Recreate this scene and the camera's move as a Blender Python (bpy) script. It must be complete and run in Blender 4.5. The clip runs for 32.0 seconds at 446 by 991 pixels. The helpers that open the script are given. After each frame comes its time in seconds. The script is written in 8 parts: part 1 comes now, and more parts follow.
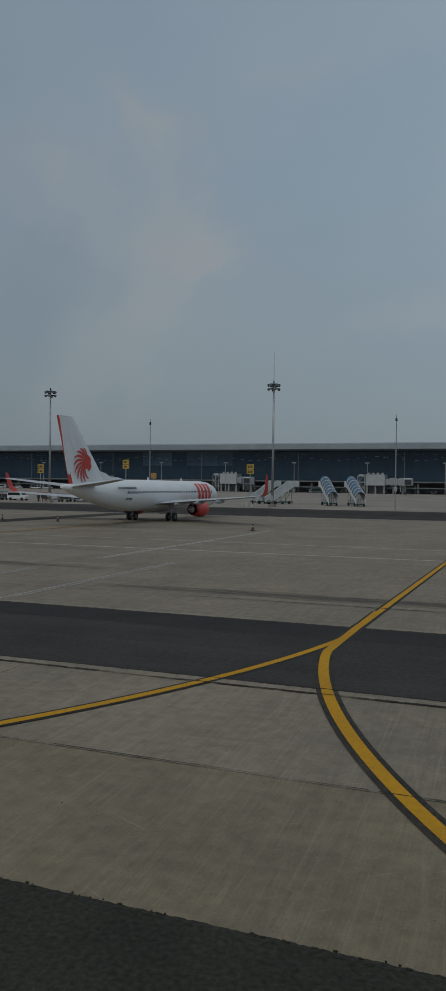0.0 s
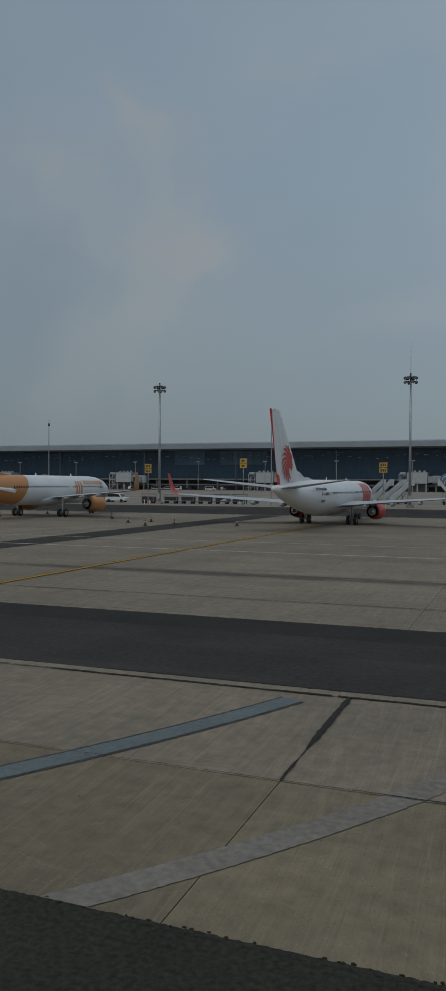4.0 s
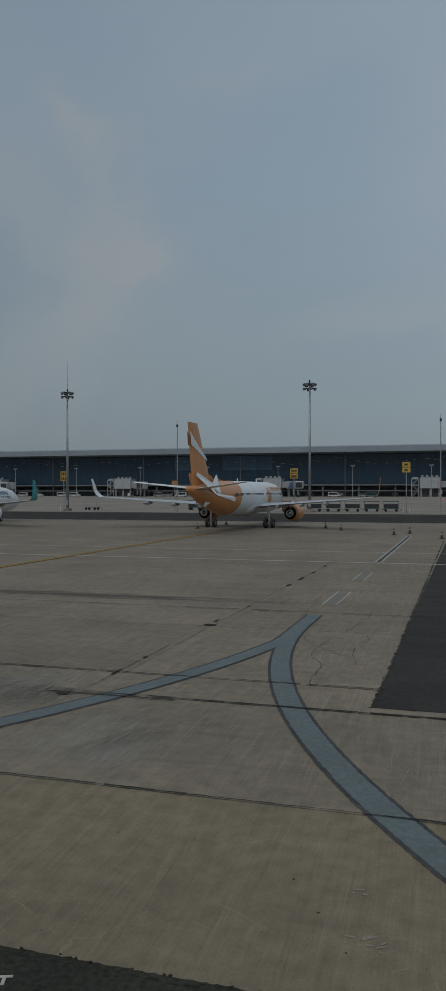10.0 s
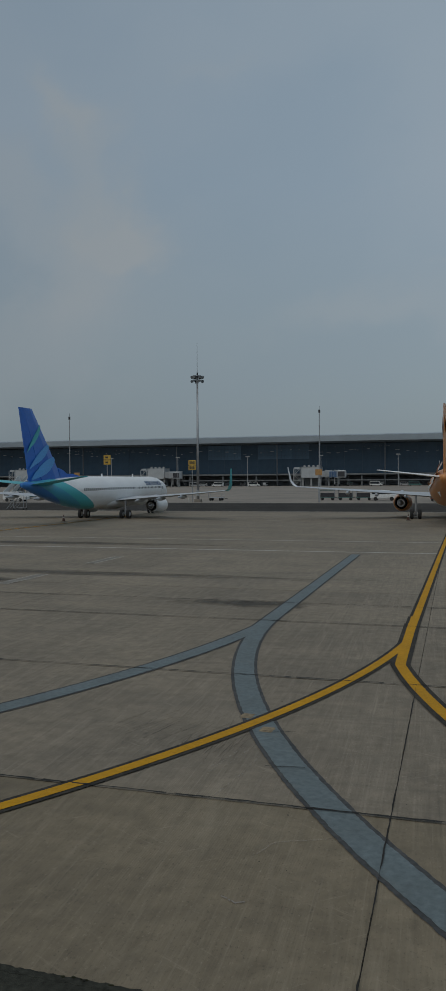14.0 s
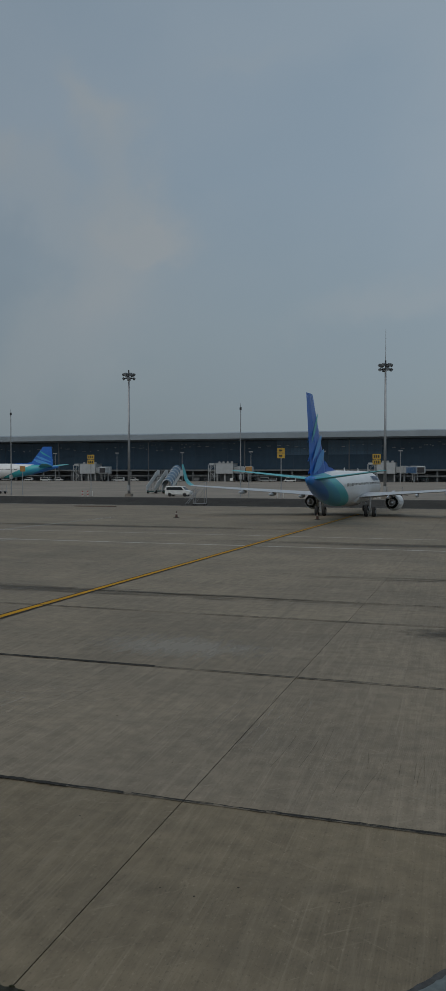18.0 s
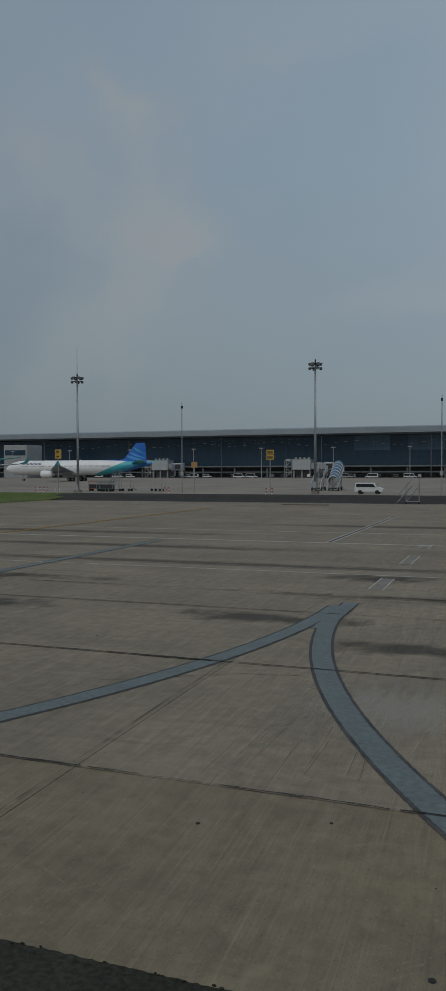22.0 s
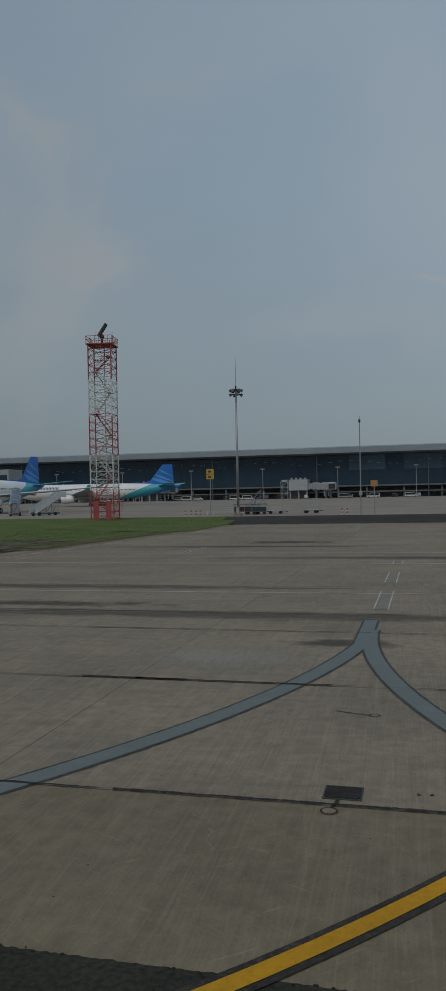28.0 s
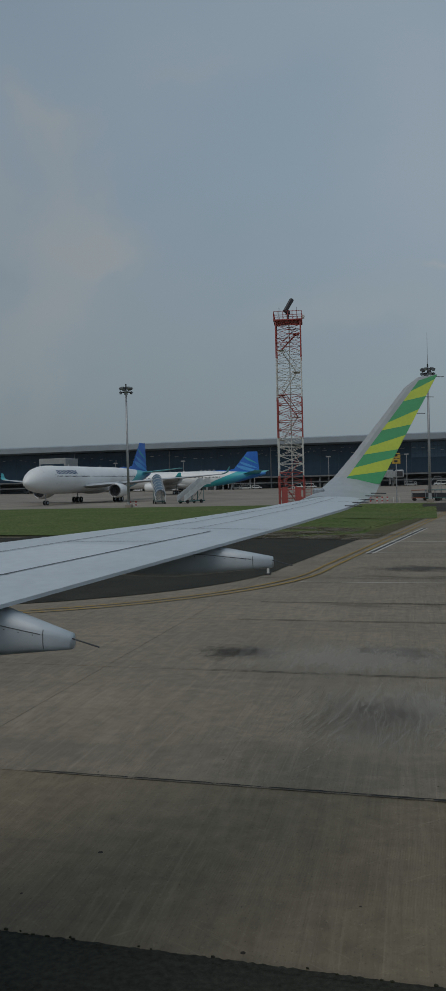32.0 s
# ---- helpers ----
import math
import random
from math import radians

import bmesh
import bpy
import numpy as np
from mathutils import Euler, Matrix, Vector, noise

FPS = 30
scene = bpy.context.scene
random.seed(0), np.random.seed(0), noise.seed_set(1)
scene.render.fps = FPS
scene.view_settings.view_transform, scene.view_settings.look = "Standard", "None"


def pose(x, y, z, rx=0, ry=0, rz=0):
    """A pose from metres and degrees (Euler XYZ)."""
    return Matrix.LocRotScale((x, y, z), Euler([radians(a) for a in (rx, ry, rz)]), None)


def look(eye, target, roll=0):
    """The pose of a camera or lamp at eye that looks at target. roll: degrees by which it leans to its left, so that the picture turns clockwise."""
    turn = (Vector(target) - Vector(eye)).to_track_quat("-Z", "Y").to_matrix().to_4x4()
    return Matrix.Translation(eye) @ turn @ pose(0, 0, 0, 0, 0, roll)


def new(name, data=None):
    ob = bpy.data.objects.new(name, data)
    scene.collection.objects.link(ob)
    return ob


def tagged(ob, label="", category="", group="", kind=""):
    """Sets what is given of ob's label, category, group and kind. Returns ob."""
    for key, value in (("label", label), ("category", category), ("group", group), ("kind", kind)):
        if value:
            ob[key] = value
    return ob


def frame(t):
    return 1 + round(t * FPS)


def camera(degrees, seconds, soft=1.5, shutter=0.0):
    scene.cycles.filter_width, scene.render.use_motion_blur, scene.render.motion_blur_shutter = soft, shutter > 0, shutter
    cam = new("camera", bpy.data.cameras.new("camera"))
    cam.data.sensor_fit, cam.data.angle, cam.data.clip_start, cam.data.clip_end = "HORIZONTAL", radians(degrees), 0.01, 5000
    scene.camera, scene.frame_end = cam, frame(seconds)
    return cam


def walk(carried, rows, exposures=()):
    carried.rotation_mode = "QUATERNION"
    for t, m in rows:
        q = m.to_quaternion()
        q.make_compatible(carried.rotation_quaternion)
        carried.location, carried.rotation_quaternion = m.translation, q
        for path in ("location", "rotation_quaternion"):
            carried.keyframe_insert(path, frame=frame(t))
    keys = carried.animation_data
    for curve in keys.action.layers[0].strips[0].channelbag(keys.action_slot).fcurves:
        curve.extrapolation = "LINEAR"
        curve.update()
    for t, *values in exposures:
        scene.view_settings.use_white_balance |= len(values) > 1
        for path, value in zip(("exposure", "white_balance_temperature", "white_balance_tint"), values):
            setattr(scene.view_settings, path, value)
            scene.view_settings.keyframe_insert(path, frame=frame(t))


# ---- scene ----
cam = camera(30.90, 32.0)
walk(cam, [
    (0, pose(18.629, 0.074, 4.75, 89.252, -0.704, 20.999)),
    (0.5, pose(15.588, 0.103, 4.75, 89.203, -0.561, 20.983)),
    (1, pose(12.570, 0.133, 4.75, 89.231, -0.469, 20.979)),
    (1.5, pose(9.599, 0.166, 4.75, 89.241, -0.479, 20.892)),
    (2, pose(6.626, 0.201, 4.75, 89.229, -0.477, 20.885)),
    (2.5, pose(3.639, 0.233, 4.75, 89.267, -0.473, 20.859)),
    (3, pose(0.635, 0.248, 4.75, 89.194, -0.414, 20.867)),
    (3.5, pose(-2.358, 0.262, 4.75, 89.124, -0.343, 20.747)),
    (4, pose(-5.322, 0.275, 4.75, 89.173, -0.302, 20.790)),
    (4.5, pose(-8.288, 0.283, 4.75, 89.286, -0.280, 20.668)),
    (5, pose(-11.281, 0.298, 4.75, 89.431, -0.270, 20.243)),
    (5.5, pose(-14.328, 0.331, 4.75, 89.575, -0.263, 19.642)),
    (6, pose(-17.454, 0.386, 4.75, 89.685, -0.248, 19.333)),
    (6.5, pose(-20.617, 0.429, 4.75, 89.741, -0.170, 19.134)),
    (7, pose(-23.811, 0.468, 4.75, 89.719, -0.039, 18.971)),
    (7.5, pose(-26.971, 0.511, 4.75, 89.716, 0.028, 18.806)),
    (8, pose(-30.166, 0.557, 4.75, 89.690, -0.038, 18.467)),
    (8.5, pose(-33.415, 0.608, 4.75, 89.640, -0.103, 17.999)),
    (9, pose(-36.694, 0.664, 4.75, 89.574, -0.078, 17.589)),
    (9.5, pose(-39.986, 0.711, 4.75, 89.594, 0.047, 17.145)),
    (10, pose(-43.220, 0.763, 4.75, 89.602, 0.058, 16.732)),
    (10.5, pose(-46.443, 0.816, 4.75, 89.629, -0.019, 16.497)),
    (11, pose(-49.703, 0.863, 4.75, 89.599, -0.112, 16.314)),
    (11.5, pose(-52.946, 0.911, 4.75, 89.572, -0.142, 16.201)),
    (12, pose(-56.212, 0.958, 4.75, 89.441, -0.080, 16.205)),
    (12.5, pose(-59.512, 1.013, 4.75, 89.374, 0.036, 16.160)),
    (13, pose(-62.841, 1.070, 4.75, 89.296, 0.156, 16.131)),
    (13.5, pose(-66.170, 1.137, 4.75, 89.098, 0.284, 16.150)),
    (14, pose(-69.508, 1.211, 4.75, 88.878, 0.368, 16.161)),
    (14.5, pose(-72.899, 1.277, 4.75, 88.852, 0.348, 16.260)),
    (15, pose(-76.321, 1.347, 4.75, 88.774, 0.252, 16.130)),
    (15.5, pose(-79.768, 1.425, 4.75, 88.657, 0.127, 16.163)),
    (16, pose(-83.234, 1.500, 4.75, 88.544, 0.008, 16.402)),
    (16.5, pose(-86.712, 1.567, 4.75, 88.474, -0.070, 16.739)),
    (17, pose(-90.201, 1.626, 4.75, 88.521, -0.063, 16.918)),
    (17.5, pose(-93.662, 1.685, 4.75, 88.596, -0.041, 17.315)),
    (18, pose(-97.016, 1.720, 4.75, 88.539, -0.038, 17.801)),
    (18.5, pose(-100.322, 1.727, 4.75, 88.577, -0.055, 18.408)),
    (19, pose(-103.722, 1.707, 4.75, 88.541, -0.017, 18.746)),
    (19.5, pose(-107.206, 1.668, 4.75, 88.542, -0.026, 19.043)),
    (20, pose(-110.780, 1.612, 4.75, 88.525, 0.013, 19.383)),
    (20.5, pose(-114.340, 1.550, 4.75, 88.585, 0.046, 19.506)),
    (21, pose(-117.855, 1.477, 4.75, 88.481, 0.099, 19.649)),
    (21.5, pose(-121.352, 1.397, 4.75, 88.338, 0.108, 19.843)),
    (22, pose(-124.917, 1.305, 4.75, 88.279, 0.151, 19.847)),
    (22.5, pose(-128.543, 1.207, 4.75, 88.657, 0.240, 15.675)),
    (23, pose(-132.161, 1.109, 4.75, 89.438, 0.343, 14.790)),
    (23.5, pose(-135.719, 1.012, 4.75, 90.108, 0.468, 14.491)),
    (24, pose(-139.290, 0.920, 4.75, 90.436, 0.661, 14.634)),
    (24.5, pose(-142.903, 0.828, 4.75, 90.701, 0.871, 14.604)),
    (25, pose(-146.550, 0.739, 4.75, 90.840, 1.040, 14.591)),
    (25.5, pose(-150.229, 0.661, 4.75, 90.802, 1.252, 14.322)),
    (26, pose(-153.949, 0.592, 4.75, 90.621, 1.338, 14.834)),
    (26.5, pose(-157.707, 0.517, 4.75, 90.364, 1.346, 15.058)),
    (27, pose(-161.504, 0.456, 4.75, 90.102, 1.309, 14.775)),
    (27.5, pose(-165.343, 0.428, 4.75, 89.906, 1.246, 14.157)),
    (28, pose(-169.223, 0.433, 4.75, 89.845, 1.164, 14.029)),
    (28.5, pose(-173.048, 0.457, 4.75, 89.788, 1.056, 13.975)),
    (29, pose(-176.813, 0.479, 4.75, 89.742, 1.080, 13.996)),
    (29.5, pose(-180.513, 0.493, 4.75, 89.641, 1.179, 14.052)),
    (30, pose(-184.137, 0.499, 4.75, 89.565, 1.294, 14.212)),
    (30.5, pose(-187.700, 0.503, 4.75, 89.469, 1.305, 14.284)),
    (31, pose(-191.197, 0.498, 4.75, 89.306, 1.332, 14.410)),
    (31.5, pose(-194.725, 0.471, 4.75, 89.187, 1.364, 14.677)),
    (32, pose(-198.277, 0.435, 4.75, 89.111, 1.373, 14.650)),
])

# ---------------------------------------------------------------- light
SUN_ELEV, SUN_ROT = 52.0, 200.0
world = bpy.data.worlds.new("overcast_sky")
scene.world = world
world.use_nodes = True
wn, wl = world.node_tree.nodes, world.node_tree.links
wn.clear()
w_out = wn.new("ShaderNodeOutputWorld")
w_bg = wn.new("ShaderNodeBackground")
w_bg.inputs["Strength"].default_value = 0.1
sky = wn.new("ShaderNodeTexSky")
sky.sky_type = "NISHITA"
sky.sun_disc = False
sky.sun_elevation, sky.sun_rotation = radians(SUN_ELEV), radians(SUN_ROT)
sky.air_density, sky.dust_density = 1.6, 4.0
w_co = wn.new("ShaderNodeTexCoord")
w_map = wn.new("ShaderNodeMapping")
w_map.inputs["Scale"].default_value = (1.0, 1.0, 1.5)
w_map.inputs["Location"].default_value = (0.35, 0.1, 0.2)
w_no = wn.new("ShaderNodeTexNoise")
w_no.inputs["Scale"].default_value = 3.4
w_no.inputs["Detail"].default_value = 5.0
w_no.inputs["Roughness"].default_value = 0.48
w_no.inputs["Distortion"].default_value = 0.25
w_ra = wn.new("ShaderNodeValToRGB")
w_ra.color_ramp.elements[0].position, w_ra.color_ramp.elements[0].color = 0.36, (2.13, 2.76, 3.36, 1)
w_ra.color_ramp.elements[1].position, w_ra.color_ramp.elements[1].color = 0.68, (2.36, 2.93, 3.48, 1)
# haze towards the horizon
w_sep = wn.new("ShaderNodeSeparateXYZ")
w_hz = wn.new("ShaderNodeMapRange")
w_hz.inputs["From Min"].default_value, w_hz.inputs["From Max"].default_value = 0.0, 0.34
w_hz.inputs["To Min"].default_value, w_hz.inputs["To Max"].default_value = 1.0, 0.0
w_hm = wn.new("ShaderNodeMix")
w_hm.data_type = "RGBA"
w_hm.inputs["B"].default_value = (1.94, 2.42, 2.72, 1)
w_mix = wn.new("ShaderNodeMix")
w_mix.data_type = "RGBA"
w_mix.inputs["Factor"].default_value = 0.9
wl.new(w_co.outputs["Generated"], w_map.inputs["Vector"])
wl.new(w_map.outputs["Vector"], w_no.inputs["Vector"])
wl.new(w_no.outputs["Fac"], w_ra.inputs["Fac"])
wl.new(w_co.outputs["Generated"], w_sep.inputs["Vector"])
wl.new(w_sep.outputs["Z"], w_hz.inputs["Value"])
wl.new(w_hz.outputs["Result"], w_hm.inputs["Factor"])
wl.new(w_ra.outputs["Color"], w_hm.inputs["A"])
wl.new(sky.outputs["Color"], w_mix.inputs["A"])
wl.new(w_hm.outputs["Result"], w_mix.inputs["B"])
# soft banks of warm pale cloud over the terminal, placed by their bearing (x over y) and rise (z over y), and a sky that is lighter towards the east
w_inv = wn.new("ShaderNodeMath")
w_inv.operation = "DIVIDE"
w_inv.inputs[0].default_value = 1.0
w_ymax = wn.new("ShaderNodeMath")
w_ymax.operation = "MAXIMUM"
w_ymax.inputs[1].default_value = 0.12
w_flat = wn.new("ShaderNodeVectorMath")
w_flat.operation = "SCALE"
wl.new(w_sep.outputs["Y"], w_ymax.inputs[0])
wl.new(w_ymax.outputs["Value"], w_inv.inputs[1])
wl.new(w_co.outputs["Generated"], w_flat.inputs[0])
wl.new(w_inv.outputs["Value"], w_flat.inputs["Scale"])
w_cn = wn.new("ShaderNodeTexNoise")
w_cn.inputs["Scale"].default_value, w_cn.inputs["Detail"].default_value, w_cn.inputs["Roughness"].default_value = 7.0, 7.0, 0.55
w_cc = wn.new("ShaderNodeVectorMath")
w_cc.operation = "SUBTRACT"
w_cc.inputs[1].default_value = (0.5, 0.5, 0.5)
w_cs = wn.new("ShaderNodeVectorMath")
w_cs.operation = "MULTIPLY_ADD"
w_cs.inputs[1].default_value = (0.19, 0.0, 0.19)
wl.new(w_flat.outputs["Vector"], w_cn.inputs["Vector"])
wl.new(w_cn.outputs["Color"], w_cc.inputs[0])
wl.new(w_cc.outputs["Vector"], w_cs.inputs[0])
wl.new(w_flat.outputs["Vector"], w_cs.inputs[2])


def cloud_bank(under, colour, puffs):
    """Mix a cloud colour over the sky socket: puffs of (bearing, rise, half length, half width, slope in degrees, density)."""
    total = None
    for u, v, la, lb, slope, dense in puffs:
        mp = wn.new("ShaderNodeMapping")
        mp.vector_type = "TEXTURE"
        mp.inputs["Location"].default_value = (u, 1.0, v)
        mp.inputs["Rotation"].default_value = (0, radians(-slope), 0)
        mp.inputs["Scale"].default_value = (la, 1.0, lb)
        ln = wn.new("ShaderNodeVectorMath")
        ln.operation = "LENGTH"
        mr = wn.new("ShaderNodeMapRange")
        mr.interpolation_type = "SMOOTHERSTEP"
        mr.inputs["From Min"].default_value, mr.inputs["From Max"].default_value = 1.7, 0.0
        mr.inputs["To Max"].default_value = dense
        wl.new(w_cs.outputs["Vector"], mp.inputs["Vector"])
        wl.new(mp.outputs["Vector"], ln.inputs[0])
        wl.new(ln.outputs["Value"], mr.inputs["Value"])
        if total is None:
            total = mr.outputs["Result"]
        else:
            ad = wn.new("ShaderNodeMath")
            ad.use_clamp = True
            wl.new(total, ad.inputs[0])
            wl.new(mr.outputs["Result"], ad.inputs[1])
            total = ad.outputs["Value"]
    mx = wn.new("ShaderNodeMix")
    mx.data_type = "RGBA"
    mx.inputs["B"].default_value = (*colour, 1)
    wl.new(total, mx.inputs["Factor"])
    wl.new(under, mx.inputs["A"])
    return mx.outputs["Result"]


w_sky = w_mix.outputs["Result"]
w_sky = cloud_bank(w_sky, (2.52, 3.06, 3.56), [(-0.26, 0.56, 0.20, 0.07, 12, 0.35), (-0.02, 0.46, 0.10, 0.20, 20, 0.45), (0.10, 0.35, 0.20, 0.20, 0, 0.35)])
w_sky = cloud_bank(w_sky, (1.98, 2.52, 3.02), [(-0.68, 0.26, 0.09, 0.07, 0, 0.5), (-0.62, 0.33, 0.10, 0.03, -25, 0.35), (-0.20, 0.13, 0.22, 0.05, 4, 0.25)])
w_sky = cloud_bank(w_sky, (2.68, 3.03, 3.30), [
    (-0.520, 0.510, 0.060, 0.024, -58, 0.50), (-0.480, 0.445, 0.075, 0.038, -50, 0.52), (-0.430, 0.350, 0.085, 0.045, -18, 0.60), (-0.400, 0.330, 0.050, 0.028, 14, 0.45),
    (-0.490, 0.290, 0.110, 0.060, 48, 0.55), (-0.540, 0.180, 0.160, 0.080, 30, 0.50), (-0.600, 0.400, 0.140, 0.055, -30, 0.48), (-0.690, 0.470, 0.060, 0.030, -50, 0.35),
    (-0.120, 0.205, 0.110, 0.030, 8, 0.38), (-0.010, 0.180, 0.070, 0.030, -8, 0.30), (0.009, 0.244, 0.014, 0.008, 12, 0.75), (-0.300, 0.520, 0.060, 0.020, 15, 0.15)])
w_ex = wn.new("ShaderNodeMapRange")
w_ex.inputs["From Min"].default_value, w_ex.inputs["From Max"].default_value = -0.6, 0.4
w_ex.inputs["To Min"].default_value, w_ex.inputs["To Max"].default_value = 0.92, 1.22
w_es = wn.new("ShaderNodeVectorMath")
w_es.operation = "SCALE"
wl.new(w_sep.outputs["X"], w_ex.inputs["Value"])
wl.new(w_sky, w_es.inputs[0])
wl.new(w_ex.outputs["Result"], w_es.inputs["Scale"])
wl.new(w_es.outputs["Vector"], w_bg.inputs["Color"])
wl.new(w_bg.outputs["Background"], w_out.inputs["Surface"])

sun = bpy.data.lights.new("sun", "SUN")
sun.energy, sun.angle, sun.color = 0.72, radians(55), (1.0, 0.95, 0.88)
sun_ob = new("sun", sun)
sun_dir = Vector((math.sin(radians(SUN_ROT)) * math.cos(radians(SUN_ELEV)), math.cos(radians(SUN_ROT)) * math.cos(radians(SUN_ELEV)), math.sin(radians(SUN_ELEV))))
sun_ob.matrix_world = look(sun_dir * 500, (0, 0, 0))


# ---------------------------------------------------------------- materials
def surface(name, base, rough=0.6, metal=0.0, tint=None, scale=3.0, amount=0.5, fine=40.0, fine_amount=0.25, bump=0.0, bump_scale=60.0,
            per_object=0.0, spec=0.5, world_space=False, stretch=(1, 1, 1)):
    """A principled material whose colour drifts between base and tint at two scales, with a fine relief."""
    m = bpy.data.materials.new(name)
    m.use_nodes = True
    n, l = m.node_tree.nodes, m.node_tree.links
    b = n["Principled BSDF"]
    b.inputs["Roughness"].default_value, b.inputs["Metallic"].default_value = rough, metal
    b.inputs["Specular IOR Level"].default_value = spec
    tint = tint or tuple(c * 0.7 for c in base)
    co = n.new("ShaderNodeTexCoord")
    if world_space:
        co = n.new("ShaderNodeNewGeometry")
    source = co.outputs["Position"] if world_space else co.outputs["Object"]
    mp = n.new("ShaderNodeMapping")
    mp.inputs["Scale"].default_value = stretch
    l.new(source, mp.inputs["Vector"])
    big = n.new("ShaderNodeTexNoise")
    big.inputs["Scale"].default_value, big.inputs["Detail"].default_value = scale, 5.0
    small = n.new("ShaderNodeTexNoise")
    small.inputs["Scale"].default_value, small.inputs["Detail"].default_value = fine, 3.0
    l.new(mp.outputs["Vector"], big.inputs["Vector"])
    l.new(mp.outputs["Vector"], small.inputs["Vector"])
    r1 = n.new("ShaderNodeMapRange")
    r1.inputs["From Min"].default_value, r1.inputs["From Max"].default_value = 0.35, 0.68
    r1.inputs["To Max"].default_value = amount
    l.new(big.outputs["Fac"], r1.inputs["Value"])
    m1 = n.new("ShaderNodeMix")
    m1.data_type = "RGBA"
    m1.inputs["A"].default_value, m1.inputs["B"].default_value = (*base, 1), (*tint, 1)
    l.new(r1.outputs["Result"], m1.inputs["Factor"])
    r2 = n.new("ShaderNodeMapRange")
    r2.inputs["From Min"].default_value, r2.inputs["From Max"].default_value = 0.3, 0.7
    r2.inputs["To Min"].default_value, r2.inputs["To Max"].default_value = 1 - fine_amount, 1 + fine_amount
    l.new(small.outputs["Fac"], r2.inputs["Value"])
    value = r2.outputs["Result"]
    if per_object:
        oi = n.new("ShaderNodeObjectInfo")
        r3 = n.new("ShaderNodeMapRange")
        r3.inputs["To Min"].default_value, r3.inputs["To Max"].default_value = 1 - per_object, 1 + per_object
        l.new(oi.outputs["Random"], r3.inputs["Value"])
        mu = n.new("ShaderNodeMath")
        mu.operation = "MULTIPLY"
        l.new(value, mu.inputs[0])
        l.new(r3.outputs["Result"], mu.inputs[1])
        value = mu.outputs["Value"]
    sc = n.new("ShaderNodeVectorMath")
    sc.operation = "SCALE"
    l.new(m1.outputs["Result"], sc.inputs[0])
    l.new(value, sc.inputs["Scale"])
    l.new(sc.outputs["Vector"], b.inputs["Base Color"])
    if bump:
        bn = n.new("ShaderNodeTexNoise")
        bn.inputs["Scale"].default_value, bn.inputs["Detail"].default_value = bump_scale, 4.0
        l.new(mp.outputs["Vector"], bn.inputs["Vector"])
        bm_ = n.new("ShaderNodeBump")
        bm_.inputs["Strength"].default_value, bm_.inputs["Distance"].default_value = bump, 0.02
        l.new(bn.outputs["Fac"], bm_.inputs["Height"])
        l.new(bm_.outputs["Normal"], b.inputs["Normal"])
    return m


def pattern(m, bands, axis="Y", slope=0.0, slope_axis="Z"):
    """Lay colours over a material's own: bands of (from, to, colour) along an object axis plus slope times another axis."""
    n, l = m.node_tree.nodes, m.node_tree.links
    b = n["Principled BSDF"]
    last = b.inputs["Base Color"].links[0].from_socket
    co = n.new("ShaderNodeTexCoord")
    sp = n.new("ShaderNodeSeparateXYZ")
    l.new(co.outputs["Object"], sp.inputs["Vector"])
    ad = n.new("ShaderNodeMath")
    ad.operation = "MULTIPLY_ADD"
    ad.inputs[1].default_value = slope
    l.new(sp.outputs[slope_axis], ad.inputs[0])
    l.new(sp.outputs[axis], ad.inputs[2])
    for lo, hi, colour in bands:
        a = n.new("ShaderNodeMath")
        a.operation = "COMPARE"
        a.inputs[1].default_value, a.inputs[2].default_value = (lo + hi) / 2, (hi - lo) / 2
        l.new(ad.outputs["Value"], a.inputs[0])
        mx = n.new("ShaderNodeMix")
        mx.data_type = "RGBA"
        mx.inputs["B"].default_value = (*colour, 1)
        l.new(last, mx.inputs["A"])
        l.new(a.outputs["Value"], mx.inputs["Factor"])
        last = mx.outputs["Result"]
    l.new(last, b.inputs["Base Color"])
    return m


def streaks(m, scale, dark, amount, stretch, lo=0.52, hi=0.75, angle=0.0):
    """Long scuffs over a paving material."""
    n, l = m.node_tree.nodes, m.node_tree.links
    b = n["Principled BSDF"]
    last = b.inputs["Base Color"].links[0].from_socket
    ge = n.new("ShaderNodeNewGeometry")
    mp = n.new("ShaderNodeMapping")
    mp.vector_type = "TEXTURE"
    mp.inputs["Scale"].default_value = tuple(1.0 / c for c in stretch)
    mp.inputs["Rotation"].default_value = (0, 0, math.radians(angle))
    l.new(ge.outputs["Position"], mp.inputs["Vector"])
    no = n.new("ShaderNodeTexNoise")
    no.inputs["Scale"].default_value, no.inputs["Detail"].default_value, no.inputs["Roughness"].default_value = scale, 6.0, 0.65
    l.new(mp.outputs["Vector"], no.inputs["Vector"])
    r = n.new("ShaderNodeMapRange")
    r.inputs["From Min"].default_value, r.inputs["From Max"].default_value, r.inputs["To Max"].default_value = lo, hi, amount
    l.new(no.outputs["Fac"], r.inputs["Value"])
    mx = n.new("ShaderNodeMix")
    mx.data_type = "RGBA"
    mx.inputs["B"].default_value = (*dark, 1)
    l.new(last, mx.inputs["A"])
    l.new(r.outputs["Result"], mx.inputs["Factor"])
    l.new(mx.outputs["Result"], b.inputs["Base Color"])
    return m


